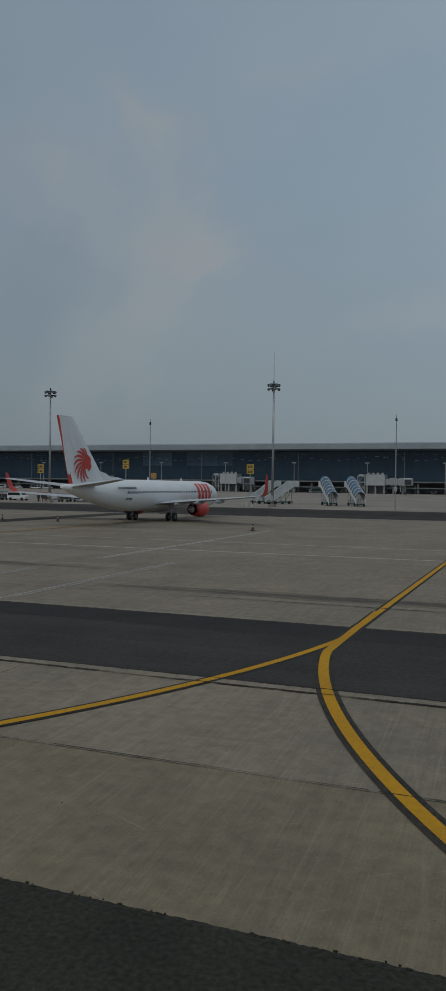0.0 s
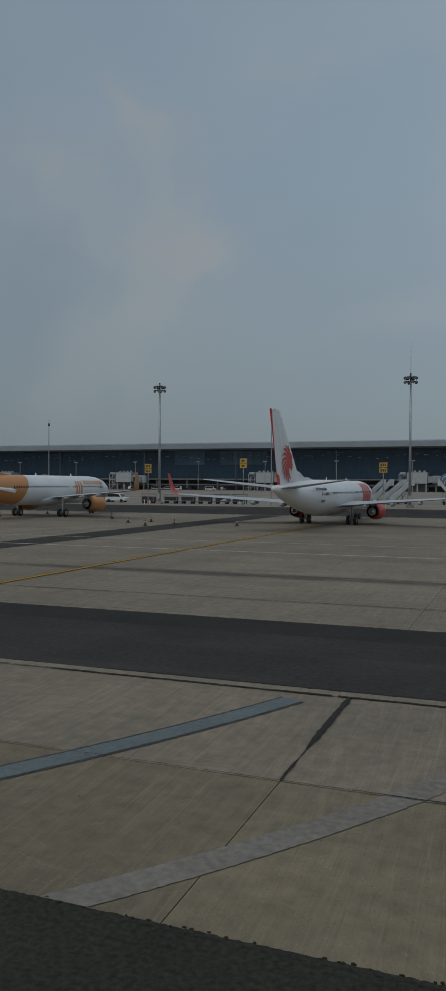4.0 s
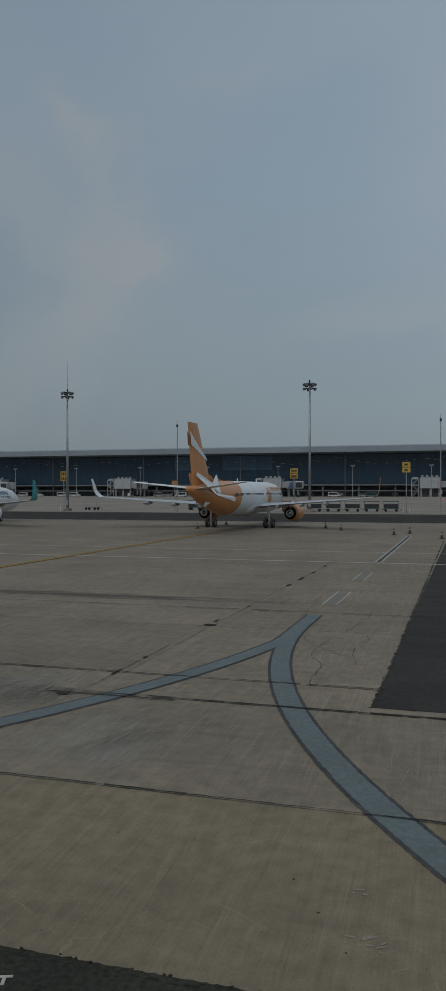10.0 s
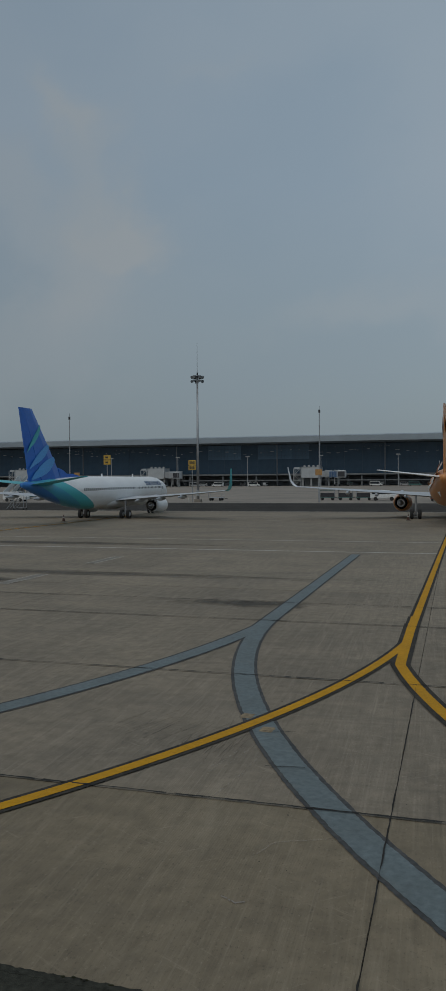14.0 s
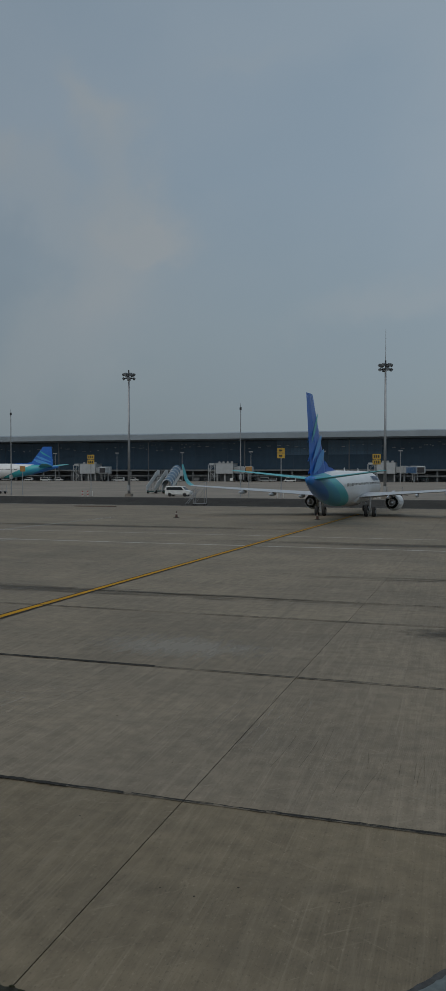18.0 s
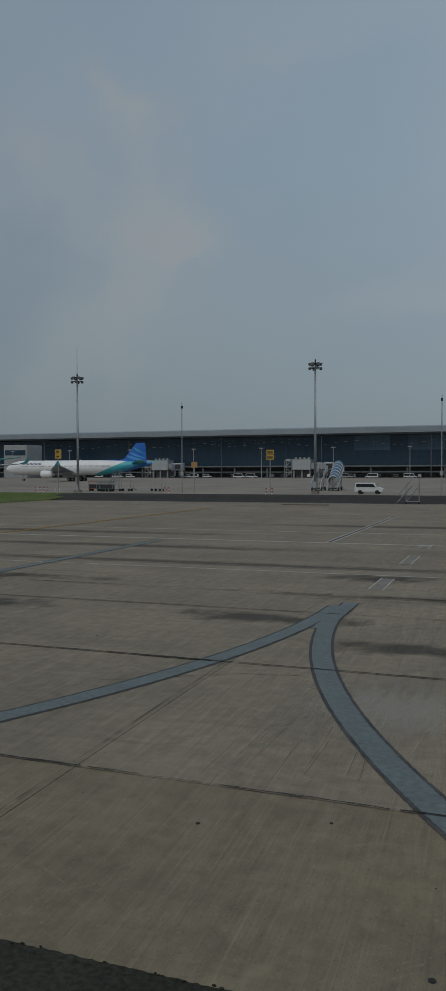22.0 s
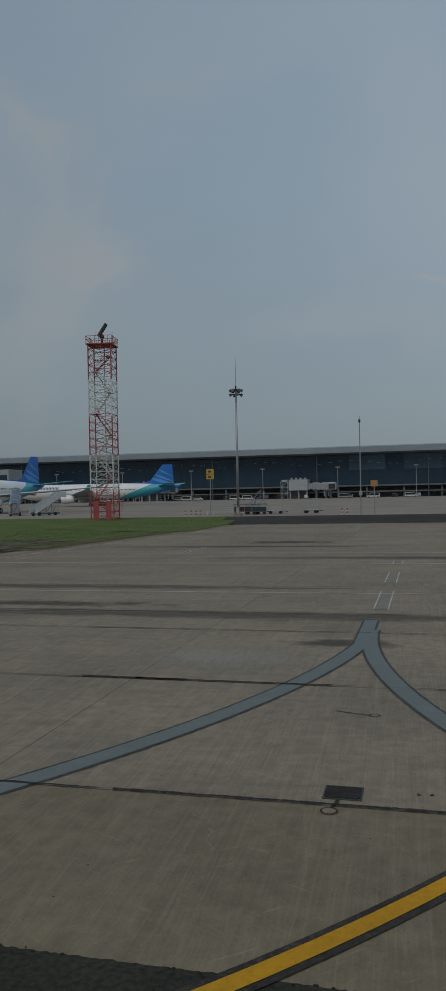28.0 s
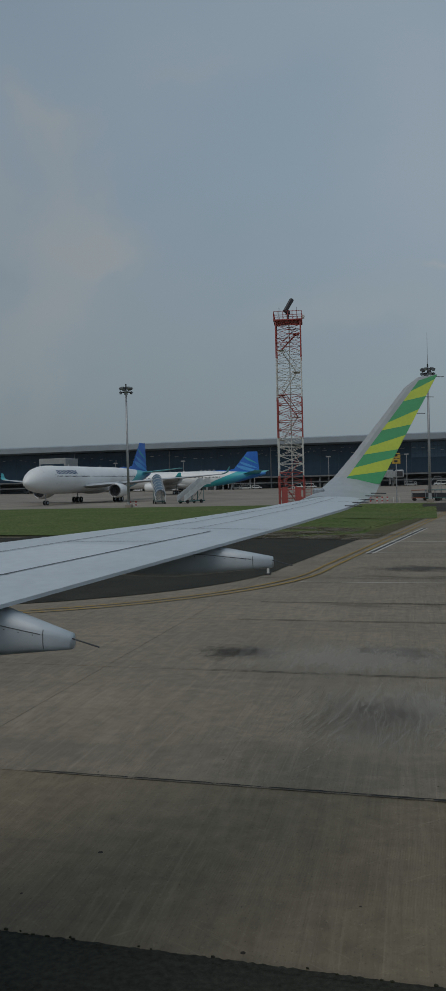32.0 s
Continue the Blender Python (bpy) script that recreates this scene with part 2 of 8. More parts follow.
def pocks(m, scale, dark, size):
    """Sparse small dark pits."""
    n, l = m.node_tree.nodes, m.node_tree.links
    b = n["Principled BSDF"]
    last = b.inputs["Base Color"].links[0].from_socket
    ge = n.new("ShaderNodeNewGeometry")
    vo = n.new("ShaderNodeTexVoronoi")
    vo.inputs["Scale"].default_value = scale
    l.new(ge.outputs["Position"], vo.inputs["Vector"])
    sp = n.new("ShaderNodeSeparateColor")
    l.new(vo.outputs["Color"], sp.inputs["Color"])
    mu = n.new("ShaderNodeMath")
    mu.operation = "MULTIPLY"
    mu.inputs[1].default_value = size * 1.8
    l.new(sp.outputs["Red"], mu.inputs[0])
    lt = n.new("ShaderNodeMath")
    lt.operation = "LESS_THAN"
    l.new(vo.outputs["Distance"], lt.inputs[0])
    l.new(mu.outputs["Value"], lt.inputs[1])
    mx = n.new("ShaderNodeMix")
    mx.data_type = "RGBA"
    mx.inputs["B"].default_value = (*dark, 1)
    l.new(last, mx.inputs["A"])
    l.new(lt.outputs["Value"], mx.inputs["Factor"])
    l.new(mx.outputs["Result"], b.inputs["Base Color"])
    return m


def grooves(m, scale, strength):
    """The fine combed texture of airfield concrete, running away from the taxiway."""
    n, l = m.node_tree.nodes, m.node_tree.links
    b = n["Principled BSDF"]
    ge = n.new("ShaderNodeNewGeometry")
    wv = n.new("ShaderNodeTexWave")
    wv.bands_direction = "X"
    wv.inputs["Scale"].default_value, wv.inputs["Distortion"].default_value, wv.inputs["Detail"].default_value = scale, 1.4, 2.0
    l.new(ge.outputs["Position"], wv.inputs["Vector"])
    bp = n.new("ShaderNodeBump")
    bp.inputs["Strength"].default_value, bp.inputs["Distance"].default_value = strength, 0.01
    l.new(wv.outputs["Fac"], bp.inputs["Height"])
    rg = n.new("ShaderNodeMapRange")
    rg.inputs["To Min"].default_value, rg.inputs["To Max"].default_value = 0.985, 1.012
    l.new(wv.outputs["Fac"], rg.inputs["Value"])
    sc = n.new("ShaderNodeVectorMath")
    sc.operation = "SCALE"
    l.new(b.inputs["Base Color"].links[0].from_socket, sc.inputs[0])
    l.new(rg.outputs["Result"], sc.inputs["Scale"])
    l.new(sc.outputs["Vector"], b.inputs["Base Color"])
    if b.inputs["Normal"].links:
        l.new(b.inputs["Normal"].links[0].from_socket, bp.inputs["Normal"])
    l.new(bp.outputs["Normal"], b.inputs["Normal"])
    return m


def hairlines(m, scale, pale, width, amount):
    """Fine wandering pale cracks that come and go over the slabs."""
    n, l = m.node_tree.nodes, m.node_tree.links
    b = n["Principled BSDF"]
    last = b.inputs["Base Color"].links[0].from_socket
    ge = n.new("ShaderNodeNewGeometry")
    no = n.new("ShaderNodeTexNoise")
    no.inputs["Scale"].default_value, no.inputs["Detail"].default_value = 0.9, 5.0
    l.new(ge.outputs["Position"], no.inputs["Vector"])
    sh = n.new("ShaderNodeVectorMath")
    sh.operation = "MULTIPLY_ADD"
    sh.inputs[1].default_value = (1.6, 1.6, 0)
    l.new(no.outputs["Color"], sh.inputs[0])
    l.new(ge.outputs["Position"], sh.inputs[2])
    vo = n.new("ShaderNodeTexVoronoi")
    vo.feature = "DISTANCE_TO_EDGE"
    vo.voronoi_dimensions = "2D"
    vo.inputs["Scale"].default_value = scale
    l.new(sh.outputs["Vector"], vo.inputs["Vector"])
    th = n.new("ShaderNodeMapRange")
    th.inputs["From Min"].default_value, th.inputs["From Max"].default_value = width, width * 0.3
    l.new(vo.outputs["Distance"], th.inputs["Value"])
    mk = n.new("ShaderNodeTexNoise")
    mk.inputs["Scale"].default_value, mk.inputs["Detail"].default_value = 0.22, 3.0
    l.new(ge.outputs["Position"], mk.inputs["Vector"])
    rm = n.new("ShaderNodeMapRange")
    rm.inputs["From Min"].default_value, rm.inputs["From Max"].default_value, rm.inputs["To Max"].default_value = 0.5, 0.64, amount
    l.new(mk.outputs["Fac"], rm.inputs["Value"])
    mu = n.new("ShaderNodeMath")
    mu.operation = "MULTIPLY"
    l.new(th.outputs["Result"], mu.inputs[0])
    l.new(rm.outputs["Result"], mu.inputs[1])
    mx = n.new("ShaderNodeMix")
    mx.data_type = "RGBA"
    mx.inputs["B"].default_value = (*pale, 1)
    l.new(last, mx.inputs["A"])
    l.new(mu.outputs["Value"], mx.inputs["Factor"])
    l.new(mx.outputs["Result"], b.inputs["Base Color"])
    return m


def combed(m, scale, dark, amount, angle):
    """Broom marks: fine parallel lines that show in patches only."""
    n, l = m.node_tree.nodes, m.node_tree.links
    b = n["Principled BSDF"]
    last = b.inputs["Base Color"].links[0].from_socket
    ge = n.new("ShaderNodeNewGeometry")
    mp = n.new("ShaderNodeMapping")
    mp.inputs["Rotation"].default_value = (0, 0, radians(angle))
    l.new(ge.outputs["Position"], mp.inputs["Vector"])
    wv = n.new("ShaderNodeTexWave")
    wv.bands_direction = "X"
    wv.inputs["Scale"].default_value, wv.inputs["Distortion"].default_value, wv.inputs["Detail"].default_value, wv.inputs["Detail Scale"].default_value = scale, 1.6, 3.0, 0.5
    l.new(mp.outputs["Vector"], wv.inputs["Vector"])
    th = n.new("ShaderNodeMapRange")
    th.inputs["From Min"].default_value, th.inputs["From Max"].default_value = 0.55, 1.0
    l.new(wv.outputs["Fac"], th.inputs["Value"])
    mk = n.new("ShaderNodeTexNoise")
    mk.inputs["Scale"].default_value, mk.inputs["Detail"].default_value = 0.35, 4.0
    l.new(ge.outputs["Position"], mk.inputs["Vector"])
    rm = n.new("ShaderNodeMapRange")
    rm.inputs["From Min"].default_value, rm.inputs["From Max"].default_value, rm.inputs["To Max"].default_value = 0.47, 0.62, amount
    l.new(mk.outputs["Fac"], rm.inputs["Value"])
    mu = n.new("ShaderNodeMath")
    mu.operation = "MULTIPLY"
    l.new(th.outputs["Result"], mu.inputs[0])
    l.new(rm.outputs["Result"], mu.inputs[1])
    mx = n.new("ShaderNodeMix")
    mx.data_type = "RGBA"
    mx.inputs["B"].default_value = (*dark, 1)
    l.new(last, mx.inputs["A"])
    l.new(mu.outputs["Value"], mx.inputs["Factor"])
    l.new(mx.outputs["Result"], b.inputs["Base Color"])
    return m


def slab_concrete(name, base, tint, pale, dark, scratch=0.26):
    """Airfield concrete: cloudy stains, broom marks in patches, pale scrapes, hairline cracks and a few pits."""
    m = surface(name, base, 0.8, tint=tint, scale=0.22, amount=0.8, fine=3.1, fine_amount=0.16, bump=0.25, bump_scale=9.0, per_object=0.08, spec=0.25, world_space=True)
    streaks(m, 0.45, pale, 0.30, (1.3, 0.6, 1))
    streaks(m, 0.32, dark, 0.5, (0.5, 1.5, 1), 0.5, 0.72)
    streaks(m, 1.1, dark, 0.40, (0.9, 1.2, 1), 0.54, 0.70)
    streaks(m, 1.1, pale, 0.30, (6.5, 0.22, 1), 0.5, 0.76)
    streaks(m, 0.9, tuple(c * 0.8 for c in dark), 0.34, (8.0, 0.3, 1), 0.5, 0.76)
    streaks(m, 2.1, tuple(c * 1.15 for c in pale), 0.34, (9.0, 0.10, 1), 0.54, 0.74, 2)
    streaks(m, 1.7, tuple(c * 0.7 for c in dark), 0.36, (9.0, 0.12, 1), 0.54, 0.74, 3)
    streaks(m, 30.0, tuple(c * 0.42 for c in dark), 0.65, (1.0, 0.6, 1), 0.56, 0.74)
    streaks(m, 22.0, tuple(c * 1.35 for c in pale), 0.45, (1.0, 0.6, 1), 0.58, 0.76)
    combed(m, 9.5, tuple(c * 0.75 for c in dark), 0.22, 1.5)
    streaks(m, 0.8, tuple(c * 1.2 for c in pale), scratch, (6.0, 0.3, 1), 0.54, 0.72, 9)
    streaks(m, 0.9, tuple(c * 1.1 for c in pale), scratch * 0.9, (5.0, 0.5, 1), 0.55, 0.74, -24)
    streaks(m, 1.3, tuple(c * 1.3 for c in pale), scratch * 1.6, (9.0, 0.7, 1), 0.62, 0.72, -50)
    streaks(m, 1.1, tuple(c * 1.3 for c in pale), scratch * 1.4, (8.0, 0.6, 1), 0.62, 0.72, 62)
    streaks(m, 0.6, dark, 0.45, (0.3, 4.0, 1), 0.57, 0.72, 4)
    hairlines(m, 0.33, tuple(c * 1.25 for c in pale), 0.005, 1.1 * scratch)
    pocks(m, 2.3, tuple(c * 0.25 for c in dark), 0.024)
    pocks(m, 0.8, tuple(c * 0.2 for c in dark), 0.015)
    return grooves(m, 5.2, 0.05)


CONCRETE = slab_concrete("concrete_slab", (0.236, 0.195, 0.141), (0.166, 0.140, 0.105), (0.335, 0.284, 0.216), (0.128, 0.110, 0.086), 0.17)
CONCRETE_WARM = slab_concrete("dusty_concrete_slab", (0.203, 0.164, 0.109), (0.160, 0.130, 0.088), (0.285, 0.240, 0.172), (0.124, 0.103, 0.073), 0.20)
CONCRETE_FAR = surface("pale_concrete", (0.275, 0.24, 0.20), 0.9, tint=(0.20, 0.178, 0.152), scale=0.06, amount=0.9, fine=0.5, fine_amount=0.12, spec=0.2, world_space=True)
streaks(CONCRETE_FAR, 0.1, (0.16, 0.15, 0.135), 0.4, (0.25, 1.4, 1))
JOINT = surface("joint_sealant", (0.035, 0.033, 0.03), 0.8, scale=1.0, spec=0.12, world_space=True)
ASPHALT = surface("asphalt", (0.036, 0.034, 0.031), 0.9, tint=(0.052, 0.048, 0.043), scale=0.35, amount=0.8, fine=6.0, fine_amount=0.22,
                  bump=0.4, bump_scale=40.0, spec=0.14, world_space=True)
streaks(ASPHALT, 0.4, (0.085, 0.082, 0.078), 0.3, (0.12, 1.8, 1))
ASPHALT_SEAL = surface("resealed_asphalt", (0.026, 0.025, 0.023), 0.85, tint=(0.036, 0.034, 0.031), scale=0.5, amount=0.8, fine=8.0, fine_amount=0.2, bump=0.3, bump_scale=40.0, spec=0.14, world_space=True)
ASPHALT_ROUGH = surface("old_asphalt", (0.031, 0.031, 0.025), 0.95, tint=(0.046, 0.046, 0.036), scale=0.6, amount=0.8, fine=14.0, fine_amount=0.35,
                        bump=0.7, bump_scale=60.0, spec=0.12, world_space=True)
YELLOW = surface("yellow_marking_paint", (0.52, 0.265, 0.014), 0.8, tint=(0.40, 0.205, 0.018), scale=0.5, amount=0.7, fine=9.0, fine_amount=0.09, bump=0.25, bump_scale=40, spec=0.12, world_space=True)
BLACK_PAINT = surface("black_marking_paint", (0.030, 0.028, 0.024), 0.85, tint=(0.062, 0.055, 0.046), scale=1.4, amount=0.7, fine=12, fine_amount=0.25, spec=0.12, world_space=True)
WORN_GREY = surface("worn_grey_cover_paint", (0.128, 0.152, 0.148), 0.62, tint=(0.112, 0.130, 0.122), scale=0.9, amount=0.8, fine=9, fine_amount=0.1, spec=0.4, world_space=True)
GREY_PAINT = surface("grey_cover_paint", (0.122, 0.151, 0.154), 0.62, tint=(0.101, 0.121, 0.119), scale=1.1, amount=0.85, fine=9, fine_amount=0.2, bump=0.2, bump_scale=30, spec=0.4, world_space=True)
FADED_PAINT = surface("faded_cover_paint", (0.225, 0.208, 0.178), 0.8, tint=(0.18, 0.165, 0.142), scale=0.8, amount=0.9, fine=8, fine_amount=0.2, spec=0.12, world_space=True)
DIRT = surface("dry_dirt_verge", (0.10, 0.085, 0.05), 0.95, tint=(0.07, 0.075, 0.03), scale=0.35, amount=0.9, fine=3, fine_amount=0.3, bump=0.4, bump_scale=8, spec=0.1, world_space=True)
GREY_EDGE = surface("dark_grey_cover_paint", (0.055, 0.057, 0.058), 0.8, tint=(0.10, 0.096, 0.09), scale=2.0, amount=0.7, fine=12, fine_amount=0.25, spec=0.12, world_space=True)
BROWN_PAINT = surface("ground_off_paint", (0.27, 0.205, 0.125), 0.85, tint=(0.21, 0.175, 0.125), scale=1.4, amount=0.9, fine=10, fine_amount=0.25, spec=0.12, world_space=True)
WHITE_PAINT = surface("white_marking_paint", (0.52, 0.50, 0.46), 0.8, tint=(0.36, 0.34, 0.30), scale=0.8, amount=0.9, fine=6, fine_amount=0.25, spec=0.12, world_space=True)
GRASS = surface("grass", (0.075, 0.115, 0.03), 0.95, tint=(0.12, 0.13, 0.05), scale=0.18, amount=0.8, fine=3.0, fine_amount=0.4, bump=0.6, bump_scale=6, spec=0.1, world_space=True)
EARTH = surface("bare_earth", (0.14, 0.12, 0.085), 0.95, tint=(0.08, 0.085, 0.05), scale=0.3, amount=0.9, fine=4, fine_amount=0.35, spec=0.1, world_space=True)

AIR_WHITE = surface("white_aircraft_paint", (0.78, 0.78, 0.77), 0.35, tint=(0.70, 0.70, 0.69), scale=0.25, amount=0.6, fine=3, fine_amount=0.03)
AIR_GREY = surface("grey_aircraft_paint", (0.42, 0.44, 0.46), 0.42, tint=(0.36, 0.38, 0.40), scale=0.5, amount=0.6, fine=4, fine_amount=0.05)
AIR_RED = surface("red_aircraft_paint", (0.60, 0.045, 0.03), 0.4, scale=0.4, amount=0.3, fine=3, fine_amount=0.05)
AIR_ORANGE = surface("orange_aircraft_paint", (0.60, 0.26, 0.09), 0.4, tint=(0.54, 0.23, 0.08), scale=0.4, amount=0.5, fine=3, fine_amount=0.05)
AIR_BLUE = surface("blue_aircraft_paint", (0.02, 0.125, 0.50), 0.35, tint=(0.03, 0.17, 0.56), scale=0.3, amount=0.7, fine=3, fine_amount=0.05)
AIR_TEAL = surface("teal_aircraft_paint", (0.05, 0.38, 0.42), 0.4, tint=(0.06, 0.43, 0.46), scale=0.3, amount=0.6, fine=3, fine_amount=0.05)
AIR_SKY = surface("light_blue_aircraft_paint", (0.09, 0.33, 0.68), 0.4, scale=0.4, amount=0.2)
GREEN = surface("green_aircraft_paint", (0.02, 0.26, 0.09), 0.4, tint=(0.025, 0.30, 0.11), scale=1.5, amount=0.7, fine=20, fine_amount=0.05)
LIME = surface("lime_aircraft_paint", (0.42, 0.52, 0.03), 0.4, tint=(0.36, 0.47, 0.03), scale=1.5, amount=0.7, fine=20, fine_amount=0.05)
WING_GREY = surface("wing_skin", (0.50, 0.54, 0.57), 0.38, tint=(0.43, 0.47, 0.50), scale=0.9, amount=0.7, fine=9, fine_amount=0.05, metal=0.1)
WING_PANEL = surface("wing_panel", (0.56, 0.60, 0.63), 0.38, tint=(0.49, 0.53, 0.56), scale=1.2, amount=0.7, fine=9, fine_amount=0.05, metal=0.1)
SEAM = surface("dark_seam", (0.06, 0.065, 0.07), 0.7)
METAL = surface("bare_metal", (0.45, 0.45, 0.46), 0.38, 0.85, scale=2)
GALV = surface("galvanised_steel", (0.36, 0.37, 0.38), 0.5, 0.6, tint=(0.26, 0.27, 0.28), scale=0.8, amount=0.7)
# dark casing grey lifted to paint in the haze before the masts
FLOOD_HAZE_GREY = surface("hazed_floodlight_casing", (0.11, 0.12, 0.13), 0.5, 0.3, scale=2)
DARK_METAL = surface("dark_metal", (0.05, 0.05, 0.055), 0.5, 0.4, scale=2)
RUBBER = surface("tyre_rubber", (0.022, 0.022, 0.022), 0.85, scale=4)
DARK_GLASS = surface("aircraft_window", (0.02, 0.025, 0.03), 0.12, scale=4, amount=0.2)
# dark tint made bluer and lighter; the colour also carries distance haze
FACADE_HAZE_GLASS = surface("tinted_hazy_facade_glass", (0.026, 0.052, 0.082), 0.2, tint=(0.034, 0.062, 0.094), scale=0.05, amount=0.8, fine=0.3, fine_amount=0.10, per_object=0.04, spec=0.3)
# brighter blue puts reflected light into some facade panes; also tints stair canopies
TINT_AND_SHEEN_BLUE = surface("blue_tint_and_sheen_glass", (0.07, 0.125, 0.185), 0.2, scale=0.2, per_object=0.2, spec=0.4)
ROOF = surface("grey_roof_metal", (0.27, 0.31, 0.34), 0.5, 0.1, tint=(0.23, 0.27, 0.30), scale=0.03, amount=0.8, fine=0.2, fine_amount=0.06)
SOFFIT = surface("dark_soffit", (0.026, 0.05, 0.078), 0.7, scale=0.1)
WALL_GREY = surface("grey_wall_panel", (0.33, 0.34, 0.34), 0.7, tint=(0.26, 0.27, 0.27), scale=0.3, amount=0.7, fine=1.5, fine_amount=0.08)
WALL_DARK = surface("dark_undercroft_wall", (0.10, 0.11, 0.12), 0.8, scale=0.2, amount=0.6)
BRIDGE_WHITE = surface("off_white_bridge_panel", (0.40, 0.42, 0.43), 0.55, tint=(0.32, 0.34, 0.35), scale=0.4, amount=0.7, fine=2, fine_amount=0.08)
BRIDGE_BLUE = surface("blue_bridge_panel", (0.05, 0.13, 0.26), 0.5, scale=0.5)
SIGN_ORANGE = surface("dull_orange_sign", (0.42, 0.22, 0.07), 0.6, tint=(0.30, 0.18, 0.08), scale=2)
SIGN_YELLOW = surface("yellow_sign_panel", (0.52, 0.33, 0.05), 0.5, scale=1)
SIGN_BLACK = surface("black_sign_panel", (0.03, 0.03, 0.03), 0.5, scale=1)
TOWER_RED = surface("faded_red_steel_paint", (0.36, 0.06, 0.055), 0.6, tint=(0.28, 0.07, 0.06), scale=0.8, amount=0.8, fine=4, fine_amount=0.1)
TOWER_WHITE = surface("white_steel_paint", (0.62, 0.62, 0.60), 0.6, tint=(0.48, 0.47, 0.44), scale=0.8, amount=0.8, fine=4, fine_amount=0.1)
CONE_RED = surface("faded_orange_cone", (0.075, 0.035, 0.025), 0.7, scale=5)
CART_RED = surface("rust_red_cart", (0.30, 0.10, 0.05), 0.7, scale=2)
CART_GREEN = surface("dark_green_cart", (0.05, 0.13, 0.12), 0.6, scale=2)
CAR_WHITE = surface("white_vehicle_paint", (0.66, 0.67, 0.66), 0.4, scale=1)
LAMP_GLASS = surface("floodlight_glass", (0.30, 0.33, 0.36), 0.25, 0.3, scale=6)
STAIR_WHITE = surface("pale_stair_panel", (0.60, 0.61, 0.60), 0.6, tint=(0.45, 0.46, 0.45), scale=1, amount=0.6)


def patchy(name, colour, strength, stretch, seed):
    """A stain that thins out towards its rim, lying on the paving."""
    m = bpy.data.materials.new(name)
    m.use_nodes = True
    n, l = m.node_tree.nodes, m.node_tree.links
    b = n["Principled BSDF"]
    b.inputs["Base Color"].default_value, b.inputs["Roughness"].default_value = (*colour, 1), 0.75
    co = n.new("ShaderNodeTexCoord")
    ln = n.new("ShaderNodeVectorMath")
    ln.operation = "LENGTH"
    l.new(co.outputs["Object"], ln.inputs[0])
    ge = n.new("ShaderNodeNewGeometry")
    mp = n.new("ShaderNodeMapping")
    mp.inputs["Scale"].default_value, mp.inputs["Location"].default_value = stretch, (seed, seed * 2, 0)
    l.new(ge.outputs["Position"], mp.inputs["Vector"])
    no = n.new("ShaderNodeTexNoise")
    no.inputs["Scale"].default_value, no.inputs["Detail"].default_value, no.inputs["Roughness"].default_value = 1.0, 6.0, 0.65
    l.new(mp.outputs["Vector"], no.inputs["Vector"])
    su = n.new("ShaderNodeMath")
    su.operation = "SUBTRACT"
    l.new(no.outputs["Fac"], su.inputs[0])
    ra = n.new("ShaderNodeMapRange")
    ra.inputs["From Min"].default_value, ra.inputs["From Max"].default_value, ra.inputs["To Min"].default_value, ra.inputs["To Max"].default_value = 0.1, 1.0, 0.0, 0.5
    l.new(ln.outputs["Value"], ra.inputs["Value"])
    l.new(ra.outputs["Result"], su.inputs[1])
    rb = n.new("ShaderNodeMapRange")
    rb.inputs["From Min"].default_value, rb.inputs["From Max"].default_value, rb.inputs["To Max"].default_value = 0.12, 0.42, strength
    l.new(su.outputs["Value"], rb.inputs["Value"])
    l.new(rb.outputs["Result"], b.inputs["Alpha"])
    return m


def faint(name, colour, alpha):
    """A thin, half worn-off trace on the paving."""
    m = surface(name, colour, 0.8, tint=tuple(c * 0.8 for c in colour), scale=2.0, amount=0.6, fine=20, fine_amount=0.2, spec=0.1, world_space=True)
    m.node_tree.nodes["Principled BSDF"].inputs["Alpha"].default_value = alpha
    return m


OIL = patchy("oil_stain", (0.04, 0.036, 0.031), 0.55, (0.8, 0.8, 1), 3.0)
SCUFF = patchy("pale_scuff", (0.36, 0.330, 0.280), 0.52, (5.0, 0.9, 1), 8.0)
BAND = patchy("rubber_band", (0.07, 0.061, 0.05), 0.5, (0.4, 2.6, 1), 5.0)


# ---------------------------------------------------------------- building helpers
def mesh_of(name, bm, smooth=False):
    me = bpy.data.meshes.new(name)
    bm.normal_update()
    if smooth:
        for f in bm.faces:
            f.smooth = True
    bm.to_mesh(me)
    bm.free()
    return me


def part(name, bm, material, parent=None, label="", smooth=False, kind=""):
    me = mesh_of(name, bm, smooth)
    for m in (material if isinstance(material, (list, tuple)) else [material]):
        me.materials.append(m)
    ob = new(name, me)
    if parent is not None:
        ob.parent = parent
    return tagged(ob, label, kind=kind)


def thing(name, m, label, category, group="", kind=""):
    ob = new(name)
    ob.empty_display_size = 0.2
    ob.matrix_basis = m
    return tagged(ob, label, category, group, kind)


def box(bm, x0, x1, y0, y1, z0, z1, mat=0, bevel=0.0):
    r = bmesh.ops.create_cube(bm, size=1.0, matrix=Matrix.Translation(((x0 + x1) / 2, (y0 + y1) / 2, (z0 + z1) / 2)) @ Matrix.Diagonal((x1 - x0, y1 - y0, z1 - z0, 1)))
    vs = r["verts"]
    for f in {f for v in vs for f in v.link_faces}:
        f.material_index = mat
    if bevel:
        es = list({e for v in vs for e in v.link_edges})
        bmesh.ops.bevel(bm, geom=es, offset=bevel, segments=1, affect="EDGES", profile=0.5)
    return bm


